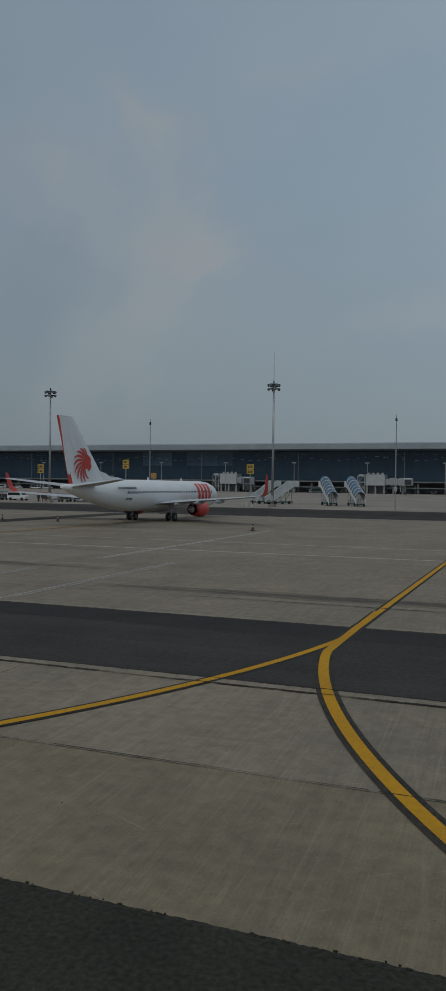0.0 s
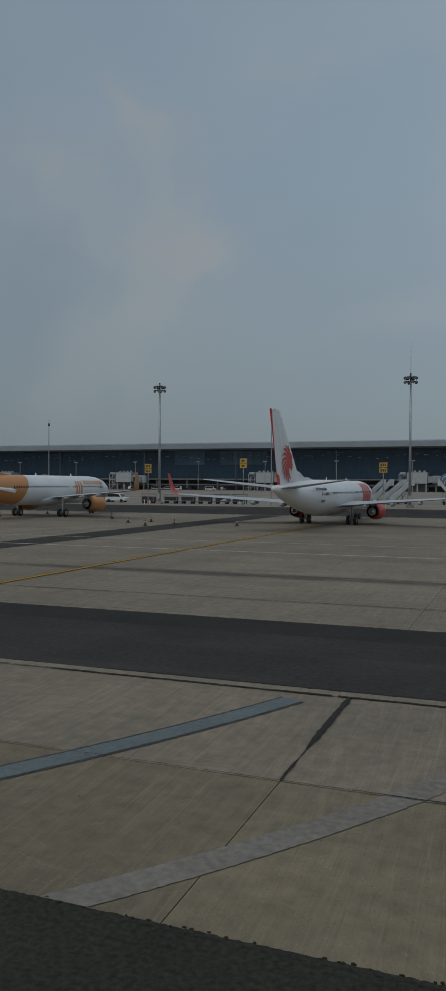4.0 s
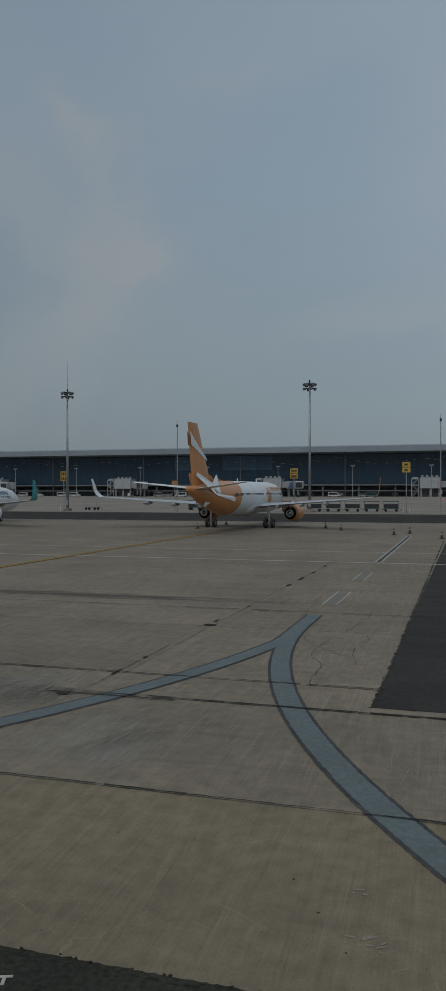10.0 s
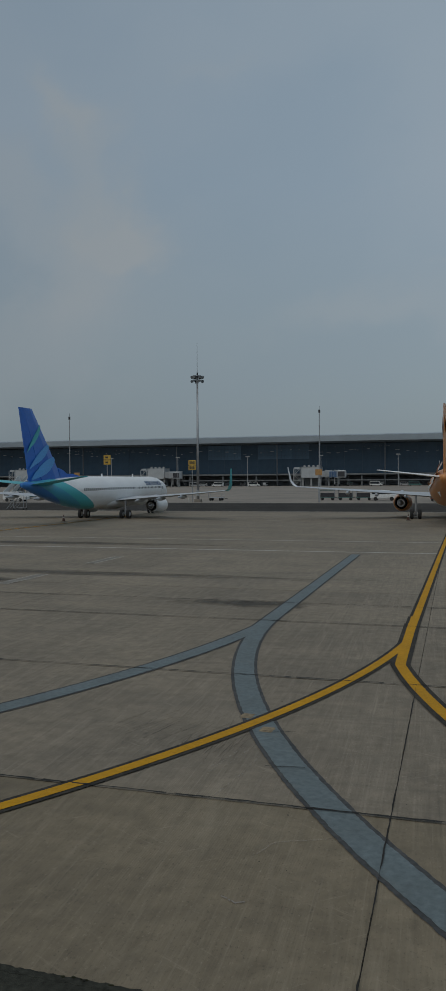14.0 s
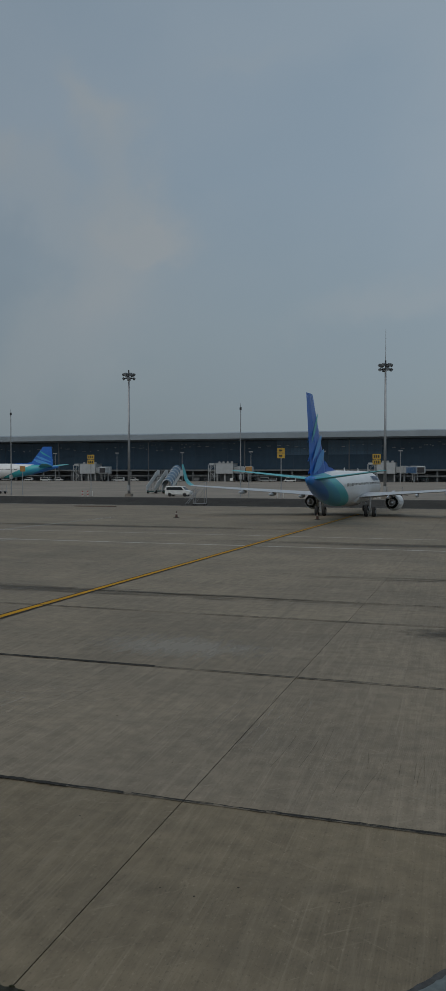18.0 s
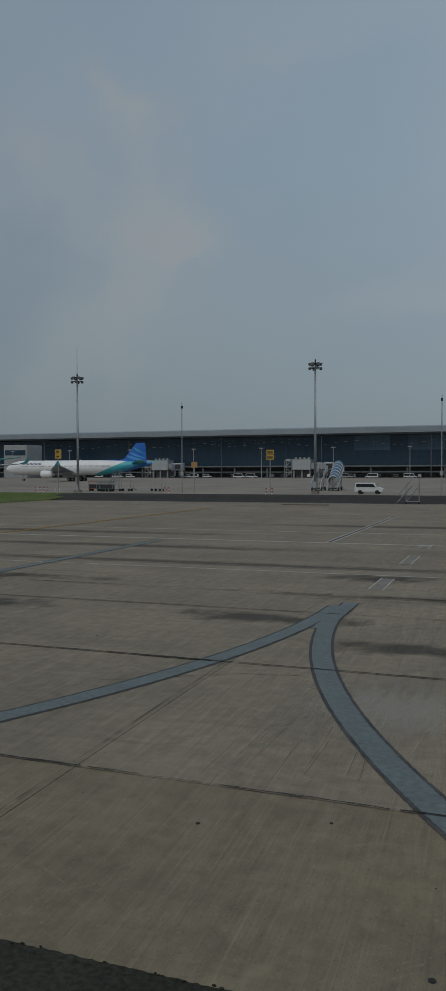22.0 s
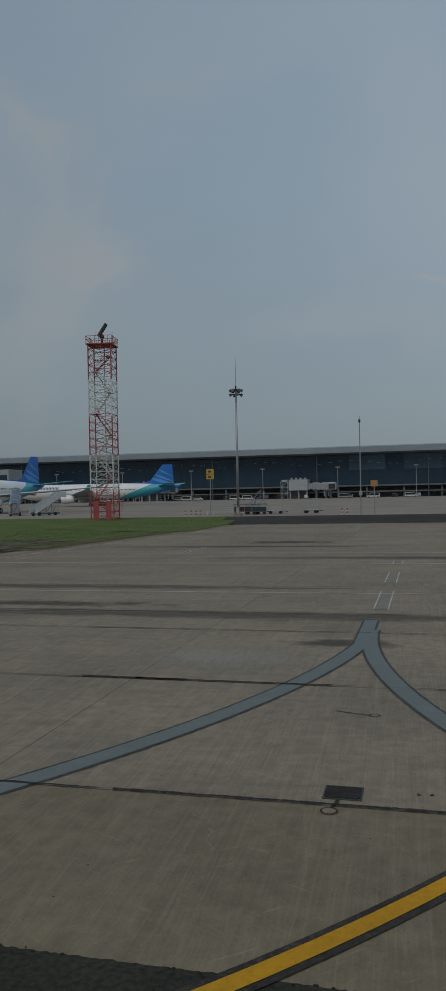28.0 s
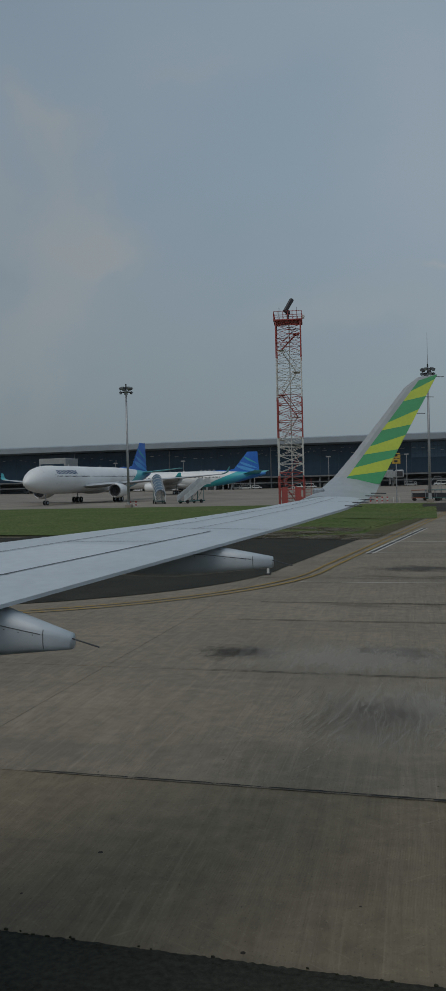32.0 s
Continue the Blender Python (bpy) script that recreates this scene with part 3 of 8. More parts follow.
def bar(bm, a, b, r, seg=6, r2=None, mat=0, caps=True):
    """A round bar from a to b."""
    a, b = Vector(a), Vector(b)
    d = b - a
    q = d.to_track_quat("Z", "Y").to_matrix().to_4x4()
    res = bmesh.ops.create_cone(bm, cap_ends=caps, segments=seg, radius1=r, radius2=r if r2 is None else r2, depth=d.length, matrix=Matrix.Translation((a + b) / 2) @ q)
    for f in {f for v in res["verts"] for f in v.link_faces}:
        f.material_index = mat
    return bm


def loft(bm, rings, closed=True, cap=True, mat=0):
    """Skin a list of rings, each a list of points."""
    rows = [[bm.verts.new(p) for p in ring] for ring in rings]
    n = len(rows[0])
    for a, b in zip(rows, rows[1:]):
        for i in range(n if closed else n - 1):
            j = (i + 1) % n
            f = bm.faces.new((a[i], a[j], b[j], b[i]))
            f.material_index = mat
    if cap:
        for row, flip in ((rows[0], True), (rows[-1], False)):
            f = bm.faces.new(row[::-1] if flip else row)
            f.material_index = mat
    return bm


def fix(bm):
    bmesh.ops.recalc_face_normals(bm, faces=bm.faces)
    return bm


def ring_xz(cx, y, cz, rx, rz, n=24):
    return [(cx + rx * math.cos(2 * math.pi * i / n), y, cz + rz * math.sin(2 * math.pi * i / n)) for i in range(n)]


def prism(bm, outline, thick, axis="X", at=0.0, mat=0):
    """A flat plate: an outline in the plane across the axis, with a thickness along it."""
    def put(p, d):
        return {"X": (at + d, p[0], p[1]), "Y": (p[0], at + d, p[1]), "Z": (p[0], p[1], at + d)}[axis]
    lo = [bm.verts.new(put(p, -thick / 2)) for p in outline]
    hi = [bm.verts.new(put(p, thick / 2)) for p in outline]
    bm.faces.new(lo[::-1]).material_index = mat
    bm.faces.new(hi).material_index = mat
    for i in range(len(lo)):
        j = (i + 1) % len(lo)
        bm.faces.new((lo[i], lo[j], hi[j], hi[i])).material_index = mat
    return fix(bm)


def level(x, y):
    """Height of the ground: the stands lie low, the terminal's apron one metre higher behind a bank."""
    t = min(max((y - 119.0) / 8.0, 0.0), 1.0)
    bank = 1.0 * t * t * (3 - 2 * t)
    if x < -206:
        u = min(max((y - 62.0) / 65.0, 0.0), 1.0)
        w = min((-206 - x) / 14.0, 1.0)
        bank = bank * (1 - w) + w * 1.0 * u
    return bank


def sheet(name, xs, ys, lift, material, parent=None, label=""):
    """Ground cover that follows the level."""
    bm = bmesh.new()
    vs = [[bm.verts.new((x, y, level(x, y) + lift)) for x in xs] for y in ys]
    for j in range(len(ys) - 1):
        for i in range(len(xs) - 1):
            bm.faces.new((vs[j][i], vs[j][i + 1], vs[j + 1][i + 1], vs[j + 1][i]))
    return part(name, bm, material, parent, label)


def span(a, b, step):
    n = max(1, round(abs(b - a) / step))
    return [a + (b - a) * i / n for i in range(n + 1)]
streaks(GREY_PAINT, 1.6, (0.17, 0.16, 0.13), 0.55, (1, 1, 1), 0.58, 0.76)
streaks(GREY_PAINT, 5.0, (0.085, 0.100, 0.100), 0.4, (1, 1, 1), 0.52, 0.75)
streaks(GREY_PAINT, 22.0, (0.06, 0.068, 0.068), 0.4, (1, 1, 1))
streaks(BLACK_PAINT, 20.0, (0.13, 0.115, 0.095), 0.6, (1, 1, 1))
streaks(YELLOW, 24.0, (0.22, 0.13, 0.03), 0.6, (1, 1, 1))
streaks(ASPHALT_ROUGH, 22.0, (0.075, 0.073, 0.060), 0.5, (1, 1, 1), 0.58, 0.78)
streaks(ASPHALT, 16.0, (0.075, 0.07, 0.062), 0.45, (1, 1, 1))
UNDER_GREY = surface("grey_undercroft_concrete", (0.19, 0.20, 0.205), 0.8, tint=(0.13, 0.14, 0.145), scale=0.15, amount=0.8, fine=1.0, fine_amount=0.12, spec=0.2)
MOSS = surface("dark_moss", (0.028, 0.031, 0.017), 0.95, tint=(0.045, 0.042, 0.025), scale=3.0, amount=0.8, fine=30, fine_amount=0.3, bump=0.5, bump_scale=60, spec=0.1, world_space=True)
BARE = patchy("bare_earth_patch", (0.105, 0.082, 0.045), 0.85, (0.5, 0.7, 1), 4.0)
EDGE_YELLOW = surface("faded_yellow_paint", (0.36, 0.235, 0.06), 0.85, tint=(0.24, 0.175, 0.075), scale=0.6, amount=0.9, fine=8, fine_amount=0.2, spec=0.12, world_space=True)
# wing grey darkened, so the colour itself holds the winglet's shade
WINGLET_SHADE_GREY = surface("winglet_skin", (0.34, 0.37, 0.39), 0.45, tint=(0.29, 0.315, 0.335), scale=1.2, amount=0.7, fine=9, fine_amount=0.06)

# ---------------------------------------------------------------- ground
ground = sheet("ground", [-3000, -1200, -600] + span(-450, -190, 10) + [100, 400, 1200, 3000],
               [-3000, -1000, -300, -60, -12, 5, 8] + span(40, 130, 10) + [300, 600, 1500, 4000], -0.09, EARTH)
tagged(ground, "flat dull earth airfield reaching the horizon", "ground", kind="structure")

bm = bmesh.new()
box(bm, -330, 90, 8.12, 118.8, -0.085, -0.035)
apron = part("pavement_joint_bed", bm, JOINT)
tagged(apron, "dark sealed joints between apron concrete slabs", "pavement", kind="structure")

taxiway = sheet("road_taxiway", span(-330, 100, 10), [-30, -10, 0, 8.1], 0.0, ASPHALT_ROUGH)
tagged(taxiway, "dark rough asphalt taxiway shoulder beside the concrete", "asphalt", kind="structure")

upper = sheet("pavement_terminal_apron", span(-560, 200, 12), [126.4, 128] + span(140, 480, 20), 0.0, CONCRETE_FAR)
tagged(upper, "pale stained concrete apron before the terminal", "pavement", kind="structure")

bank = sheet("road_bank", span(-200, 160, 10), span(118.6, 126.4, 1.3), 0.012, ASPHALT)
tagged(bank, "dark asphalt bank between two apron levels", "asphalt", kind="structure")


def edge_of_concrete(s):
    """The yellow-lined left edge of the stands, s from 0 (by the bank) to 1 (along the taxiway)."""
    if s < 0.6:
        y = 119.0 - 125.0 * s
        return (-196.2 - 0.105 * (119.0 - y), y)
    a = (s - 0.6) / 0.25 * math.pi / 2
    if s <= 0.85:
        return (-222.1 + 18 * math.cos(a), 44 - 18 * math.sin(a))
    return (-222.1 - (s - 0.85) / 0.15 * 100, 26.0)


def edge_strip(name, d0, d1, lift, material, label, category, steps=44, s0=0.0, s1=1.0, wide=None):
    """A strip along that edge, between two distances outside it."""
    bm = bmesh.new()
    rows = []
    for k in range(steps + 1):
        s = s0 + (s1 - s0) * k / steps
        p, q = Vector(edge_of_concrete(max(s - 0.004, 0))), Vector(edge_of_concrete(min(s + 0.004, 1)))
        t = (q - p).normalized()
        nrm = Vector((t.y, -t.x))
        c = Vector(edge_of_concrete(s))
        e1 = d1 if wide is None else wide(s)
        row = []
        for d in ([d0, d1] if wide is None else [d0 + (e1 - d0) * (j / 12) ** 1.8 for j in range(13)]):
            x, y = c + nrm * d
            row.append(bm.verts.new((x, y, level(x, y) + lift)))
        rows.append(row)
    for a, b in zip(rows, rows[1:]):
        for i in range(len(a) - 1):
            bm.faces.new((a[i], a[i + 1], b[i + 1], b[i]))
    return tagged(part(name, fix(bm), material), label, category, kind="structure")


wob = random.Random(21)
wobble = [wob.uniform(-1, 1) for k in range(400)]


def uneven(s, k=90):
    q = s * k
    i = int(q)
    return wobble[i] + (wobble[i + 1] - wobble[i]) * (q - i)


edge_strip("road_shoulder", 2.3, 34, 0.016, ASPHALT_ROUGH, "dark worn asphalt shoulder between concrete and grass", "asphalt", s0=0.42, s1=0.6, wide=lambda s: 34.0)
edge_strip("road_shoulder_turn", 2.3, 17, 0.021, ASPHALT_ROUGH, "dark worn asphalt shoulder on the bend", "asphalt", s0=0.598, s1=0.85, wide=lambda s: 17.0)
shoulder_field = sheet("road_shoulder_field", span(-420, -221, 10), span(28.3, 68.3, 8), 0.012, ASPHALT_ROUGH)
tagged(shoulder_field, "wide dark asphalt area beside the taxiway", "asphalt", kind="structure")
edge_strip("ground_verge", 1.0, 8, 0.034, DIRT, "patchy dry dirt verge between concrete and grass", "dirt", steps=160, s0=0.06, s1=0.425,
                   wide=lambda s: 1.5 + 1.7 * min(max(s - 0.06, 0) / 0.25, 1) + 0.35 * uneven(s))
edge_strip("ground_grass", 1.6, 0, 0.027, GRASS, "uneven green grass field below the radar tower", "grass", s0=0.0, s1=0.415, wide=lambda s: 150.0)
grass_field = sheet("ground_field", span(-420, -198, 6), span(98, 126.3, 4), 0.044, GRASS)
tagged(grass_field, "flat mown green grass beside the apron", "grass", kind="structure")

# grass tufts along the near rim of the field
bm = bmesh.new()
rng = random.Random(7)
for k in range(2600):
    s = 0.02 + 0.38 * rng.random()
    c = Vector(edge_of_concrete(s))
    p, q = Vector(edge_of_concrete(max(s - 0.004, 0))), Vector(edge_of_concrete(min(s + 0.004, 1)))
    t = (q - p).normalized()
    d = 2.0 + 1.6 * min(s / 0.3, 1) + 16 * rng.random() ** 1.7
    x, y = c + Vector((t.y, -t.x)) * d
    z, h, a, w = level(x, y) + 0.02, rng.uniform(0.02, 0.05), rng.random() * 6.28, rng.uniform(0.05, 0.16)
    ca, sa = math.cos(a) * w, math.sin(a) * w
    v = [bm.verts.new(q_) for q_ in ((x - ca, y - sa, z), (x + ca, y + sa, z), (x + ca * 0.6 + sa, y + sa * 0.6 - ca, z + h), (x - ca * 0.6 + sa, y - sa * 0.6 - ca, z + h * 0.9))]
    bm.faces.new(v)
tagged(part("grass_tufts", bm, GRASS), "short uneven grass tufts at the field rim", "grass", kind="stuff")

# asphalt band across the stands and the strip that leaves it towards the terminal
bm = bmesh.new()
box(bm, -45.15, 90.0, 18.45, 27.0, -0.03, 0.010)
tagged(part("road_band", bm, ASPHALT), "black asphalt band laid across the concrete stands", "asphalt", kind="structure")
bm = bmesh.new()
bm.faces.new([bm.verts.new(p) for p in ((-45.15, 27.002, 0.010), (-41.25, 27.002, 0.010), (-39.6, 118.5, 0.010), (-44.7, 118.5, 0.010))])
tagged(part("road_strip", bm, ASPHALT), "black asphalt strip running towards the terminal", "asphalt", kind="structure")
bm = bmesh.new()
box(bm, -45.15, 90.0, 18.0, 18.45, -0.03, 0.012)
tagged(part("trim_kerb", bm, CONCRETE), "flush pale concrete edge beam along asphalt", "edge beam", kind="structure")

bm = bmesh.new()
bm.faces.new([bm.verts.new(q) for q in ((-24.3, 24.6, 0.0128), (60.0, 24.6, 0.0128), (60.0, 26.9, 0.0128), (-24.3, 26.9, 0.0128))])
tagged(part("sealed_strip", bm, ASPHALT_SEAL), "darker resealed strip along the asphalt band", "asphalt", kind="stuff")

# crumbled pieces of the asphalt rim, moss along it, and flaking edges of the asphalt band
def flakes(name, spots, material, label, category, top=0.016):
    """Small flat irregular pieces, each (x, y, size)."""
    bm = bmesh.new()
    for k, (x, y, r) in enumerate(spots):
        n = 7
        ring = [(x + r * rng.uniform(0.5, 1.4) * math.cos(6.283 * i / n), y + 0.55 * r * rng.uniform(0.5, 1.3) * math.sin(6.283 * i / n)) for i in range(n)]
        z = top + 0.004 * rng.random()
        lo = [bm.verts.new((px_, py_, -0.01)) for px_, py_ in ring]
        hi = [bm.verts.new((px_, py_, z)) for px_, py_ in ring]
        bm.faces.new(hi)
        for i in range(n):
            bm.faces.new((lo[i], lo[(i + 1) % n], hi[(i + 1) % n], hi[i]))
    return tagged(part(name, fix(bm), material), label, category, kind="stuff")


flakes("asphalt_crumbs", [(rng.uniform(-67.4, -65.2), 8.08 + 0.12 * rng.random(), rng.uniform(0.06, 0.14)) for k in range(11)] + [(rng.uniform(-205, 25), 8.08 + 0.05 * rng.random(), rng.uniform(0.012, 0.034)) for k in range(150)],
       ASPHALT_ROUGH, "crumbled asphalt pieces along the taxiway rim", "asphalt")
flakes("rim_moss", [(x_, 8.10 + 0.05 * rng.random(), rng.uniform(0.01, 0.028)) for x_ in [rng.uniform(-205, 25) for k in range(900)]] + [(-152.5 + 3.7 * rng.random(), 8.78 + rng.uniform(-0.03, 0.03), rng.uniform(0.008, 0.028)) for k in range(60)] + [(-151.8 + rng.uniform(-0.5, 0.5), 8.13 + 0.08 * rng.random(), rng.uniform(0.03, 0.09)) for k in range(16)],
       MOSS, "dark green moss along the asphalt rim", "moss", 0.012)
flakes("band_flakes", [(rng.uniform(-45, 25), 18.45 + rng.uniform(-0.02, 0.02), rng.uniform(0.02, 0.06)) for k in range(420)] + [(rng.uniform(-40, 25), 27.0 + rng.uniform(-0.02, 0.03), rng.uniform(0.02, 0.08)) for k in range(330)]
       + [(-45.15 + rng.uniform(-0.02, 0.02), 18.5 + 60 * rng.random() ** 1.5, rng.uniform(0.02, 0.07)) for k in range(420)], ASPHALT, "flaking ragged edges of the asphalt band", "asphalt", 0.011)


# ---------------------------------------------------------------- markings
def ribbon(bm, path, w0, w1, z, mat=0):
    """A flat painted line along path, from offset w0 to w1 across it."""
    rows = []
    for k, p in enumerate(path):
        a, b = Vector(path[max(k - 1, 0)]), Vector(path[min(k + 1, len(path) - 1)])
        t = (b - a).normalized()
        nrm = Vector((-t.y, t.x))
        row = []
        for w in (w0, w1):
            q = Vector(p) + nrm * w
            row.append(bm.verts.new((q.x, q.y, level(q.x, q.y) + z)))
        rows.append(row)
    for a, b in zip(rows, rows[1:]):
        f = bm.faces.new((a[0], a[1], b[1], b[0]))
        f.material_index = mat
    bmesh.ops.recalc_face_normals(bm, faces=bm.faces)
    return bm


def stem(xs, y0, y1, lean=0.0):
    return [(xs + lean * (y - 26) / 60, y) for y in span(y0, y1, 3.0)]


def turn(xs, side, start=26.2, radius=27.4, end=4.0, stem_x=None):
    """A quarter turn from the stand's centre line to the taxiway; side +1 or -1. It leaves the stem where it bends away from it."""
    out = []
    base = xs if stem_x is None else stem_x
    for k in range(41):
        y = max(start, 26.0) - (max(start, 26.0) - end) * k / 40
        d = max(start - y, 0.0)
        out.append((base + side * max(0.0, side * (xs - base) + radius - math.sqrt(radius * radius - d * d)), y))
    return out


def lead_in(xs, far, right, left, label, lean=0.9):
    """A yellow stand line with black borders that parts into two turns, each (start x, start y, radius)."""
    ob = thing("lead_in_line", pose(0, 0, 0), label, "apron marking", "stand lead-in lines")
    for i, path in enumerate((stem(xs, 24.0, far, lean), turn(right[0], 1, right[1], right[2], stem_x=xs), turn(left[0], -1, left[1], left[2], stem_x=xs))):
        bm = bmesh.new()
        half, rim = ((0.122, 0.225), (0.135, 0.255), (0.118, 0.215))[i]
        ribbon(bm, path, -half, half, 0.020 + 0.002 * i)
        part("yellow_line", bm, YELLOW, ob)
        bm = bmesh.new()
        ribbon(bm, path, half, rim, 0.0145 + 0.0015 * i)
        ribbon(bm, path, -rim, -half, 0.0145 + 0.0015 * i)
        part("black_border", bm, BLACK_PAINT, ob)
    return ob


def ragged(bm, path, inner, outer, z, step=0.06, worn=0.010, least=-99.0):
    """A painted strip with uneven worn edges; nothing of it lies below y = least."""
    fine = []
    for p, q in zip(path, path[1:]):
        p, q = Vector(p), Vector(q)
        k = max(1, int((q - p).length / step))
        fine += [p + (q - p) * i / k for i in range(k)]
    fine.append(Vector(path[-1]))
    rows = []
    for k, p in enumerate(fine):
        t = (fine[min(k + 2, len(fine) - 1)] - fine[max(k - 2, 0)]).normalized()
        nrm = Vector((-t.y, t.x))
        a, b = p + nrm * (inner + rng.uniform(-worn, worn)), p + nrm * (outer + rng.uniform(-worn, worn))
        if a.y < least and b.y < least:
            break
        side = (b - a) / max(abs(b.y - a.y), 1e-4) * (1 if b.y > a.y else -1)
        if a.y < least:
            a = b + side * (least - b.y)
        if b.y < least:
            b = a + side * (least - a.y)
        rows.append([bm.verts.new((a.x, a.y, level(a.x, a.y) + z)), bm.verts.new((b.x, b.y, level(b.x, b.y) + z))])
    for a, b in zip(rows, rows[1:]):
        bm.faces.new((a[0], a[1], b[1], b[0]))
    bmesh.ops.recalc_face_normals(bm, faces=bm.faces)


def covered(xs, far, label, right=None, left=None, width=0.25, brown=False, top=99, faded=False, paint=None):
    """An old stand line that was painted over; it ends where the asphalt begins."""
    ob = thing("covered_line", pose(0, 0, 0), label, "apron marking", "painted-over stand lines")
    paths = [[q for q in turn(t[0], s, t[1], t[2], end=7.4, stem_x=xs if far else None) if q[1] < top] for t, s in ((right, 1), (left, -1)) if t]
    if far:
        paths.append(stem(xs, 25.0, far))
    for i, path in enumerate(paths):
        bm = bmesh.new()
        ragged(bm, path, -width, width, (0.0104 if faded else 0.0130) + 0.001 * i, least=8.12)
        part("cover_band", bm, paint or (BROWN_PAINT if brown else FADED_PAINT if faded else GREY_PAINT), ob)
        if faded:
            continue
        bm = bmesh.new()
        rim = 0.085 if brown else 0.075
        ragged(bm, path, width - 0.03, width + rim, 0.0085 + 0.001 * i, least=8.12)
        ragged(bm, path, -width + 0.03, -width - rim, 0.0085 + 0.001 * i, least=8.12)
        part("dark_rim", bm, GREY_PAINT if brown else GREY_EDGE, ob)
    return ob


YL = "yellow stand lead-in line with black borders"
lead_in(13.2, 92, (12.8, 27.5, 29.5), (13.7, 30.75, 34.5), YL)
lead_in(-28.8, 90, (-29.05, 26.9, 28.5), (-28.49, 29.73, 34.6), YL)
lead_in(-70.9, 92, (-71.49, 28.1, 30.6), (-70.6, 29.5, 33.3), YL)
lead_in(-112.3, 100, (-112.39, 26.76, 28.5), (-112.03, 28.82, 30.2), YL)
lead_in(-162.9, 98, (-163.1, 28.0, 30.5), (-163.13, 28.12, 29.4), YL)
GL = "grey painted-over stand line with dark edges"
covered(-6.9, 0, GL, right=(-8.15, 31.15, 36.2), top=18.0)
covered(-1.6, 0, "old brown ground-off line between grey edges", right=(-1.94, 28.86, 30.96), width=0.15, brown=True, top=17.9)
covered(-2.4, 0, "faint old line ground off the concrete", left=(-2.05, 30.7, 35.3), top=17.9, faded=True)
covered(-5.8, 0, GL, left=(-6.3, 36.0, 46.8), top=17.9)
covered(-48.7, 30, GL, right=(-48.7, 28.5, 30.5), left=(-48.3, 31.0, 33.0))
covered(-75.6, 52, GL, right=(-75.59, 28.22, 30.0), left=(-75.27, 31.35, 36.2))
covered(-90.0, 29, GL, right=(-90.3, 31.8, 43.6), left=(-89.8, 31.8, 38.0), width=0.23)
covered(-130.4, 30, GL, right=(-130.5, 29.3, 31.8), left=(-130.77, 29.28, 33.6))
covered(-148.0, 52, GL, right=(-148.33, 28.8, 31.0), left=(-148.11, 29.6, 30.8))
covered(-171.2, 28, GL, right=(-171.05, 28.2, 28.2), left=(-170.88, 30.24, 33.6), width=0.23, paint=WORN_GREY)

# the frayed rim of the taxiway asphalt, lying over the first slabs
bm = bmesh.new()
ragged(bm, [(x, 8.09) for x in span(-206, 26, 4)], -0.06, 0.035, 0.0025, 0.05, 0.015)
tagged(part("asphalt_rim", bm, ASPHALT_ROUGH), "frayed dark asphalt rim over the first concrete slabs", "asphalt", kind="stuff")

# single grey patches and stop bars on the old stand lines
for xs, marks in ((-48.6, ((33.8, 38.3), (43.0, 47.6))), (-89.7, ((34.0, 37.9), (43.4, 47.6))), (-130.1, ((33.5, 37.0), (42.8, 47.2), (51.5, 54.5))), (-171.0, ((33.0, 39.0), (42.5, 48.0), (53.0, 55.5))), (-1.5, ((27.4, 44.8),)), (-7.2, ((27.1, 28.3), (33.0, 38.2)))):
    for lo, hi in marks:
        bm = bmesh.new()
        hw = 0.17 if xs == -1.5 else 0.25
        box(bm, xs - hw, xs + hw, lo, hi, 0.0, 0.012)
        ob = tagged(part("covered_dash", bm, FADED_PAINT), "grey cover paint patch between worn white edges", "apron marking", "grey cover patches")
        bm = bmesh.new()
        ragged(bm, [(xs + hw + 0.035, lo), (xs + hw + 0.035, hi)], -0.026, 0.026, 0.0145)
        ragged(bm, [(xs - hw - 0.035, lo), (xs - hw - 0.035, hi)], -0.026, 0.026, 0.0145)
        part("white_edge", bm, WHITE_PAINT, ob)
for xs, lo, hi in ((-48.7, 54.5, 84.6), (-7.0, 45.0, 81.0), (-136.5, 54.1, 84.3), (-177.6, 93, 115.3), (-188.2, 62, 70)):
    bm = bmesh.new()
    ribbon(bm, [(xs, lo), (xs, hi)], -0.24, -0.13, 0.014)
    ribbon(bm, [(xs, lo), (xs, hi)], 0.13, 0.24, 0.014)
    ob = tagged(part("safety_line", bm, WHITE_PAINT), "worn white double line with a dark core", "apron marking", "double safety lines")
    bm = bmesh.new()
    ribbon(bm, [(xs, lo), (xs, hi)], -0.13, 0.13, 0.012)
    part("dark_core", bm, FADED_PAINT if xs > -20 else GREY_EDGE, ob)
bm = bmesh.new()
edge_pair = [(-199.2 - 3.2 * k / 8, 79.1 - 26.4 * k / 8) for k in range(9)]
ribbon(bm, edge_pair, -0.3, -0.14, 0.014)
ribbon(bm, edge_pair, 0.14, 0.3, 0.014)
ob = tagged(part("safety_line", bm, WHITE_PAINT), "worn white double line beside the yellow edge", "apron marking", "double safety lines")
bm = bmesh.new()
ribbon(bm, edge_pair, -0.14, 0.14, 0.012)
part("dark_core", bm, GREY_EDGE, ob)
bm = bmesh.new()
box(bm, -155.6, -149.0, 110.6, 111.6, -0.02, 0.10, bevel=0.03)
tagged(part("drain_cover", bm, surface("rusty_cover", (0.10, 0.065, 0.05), 0.8, scale=1.5)), "low dark rusty drain cover on the apron", "drain cover")
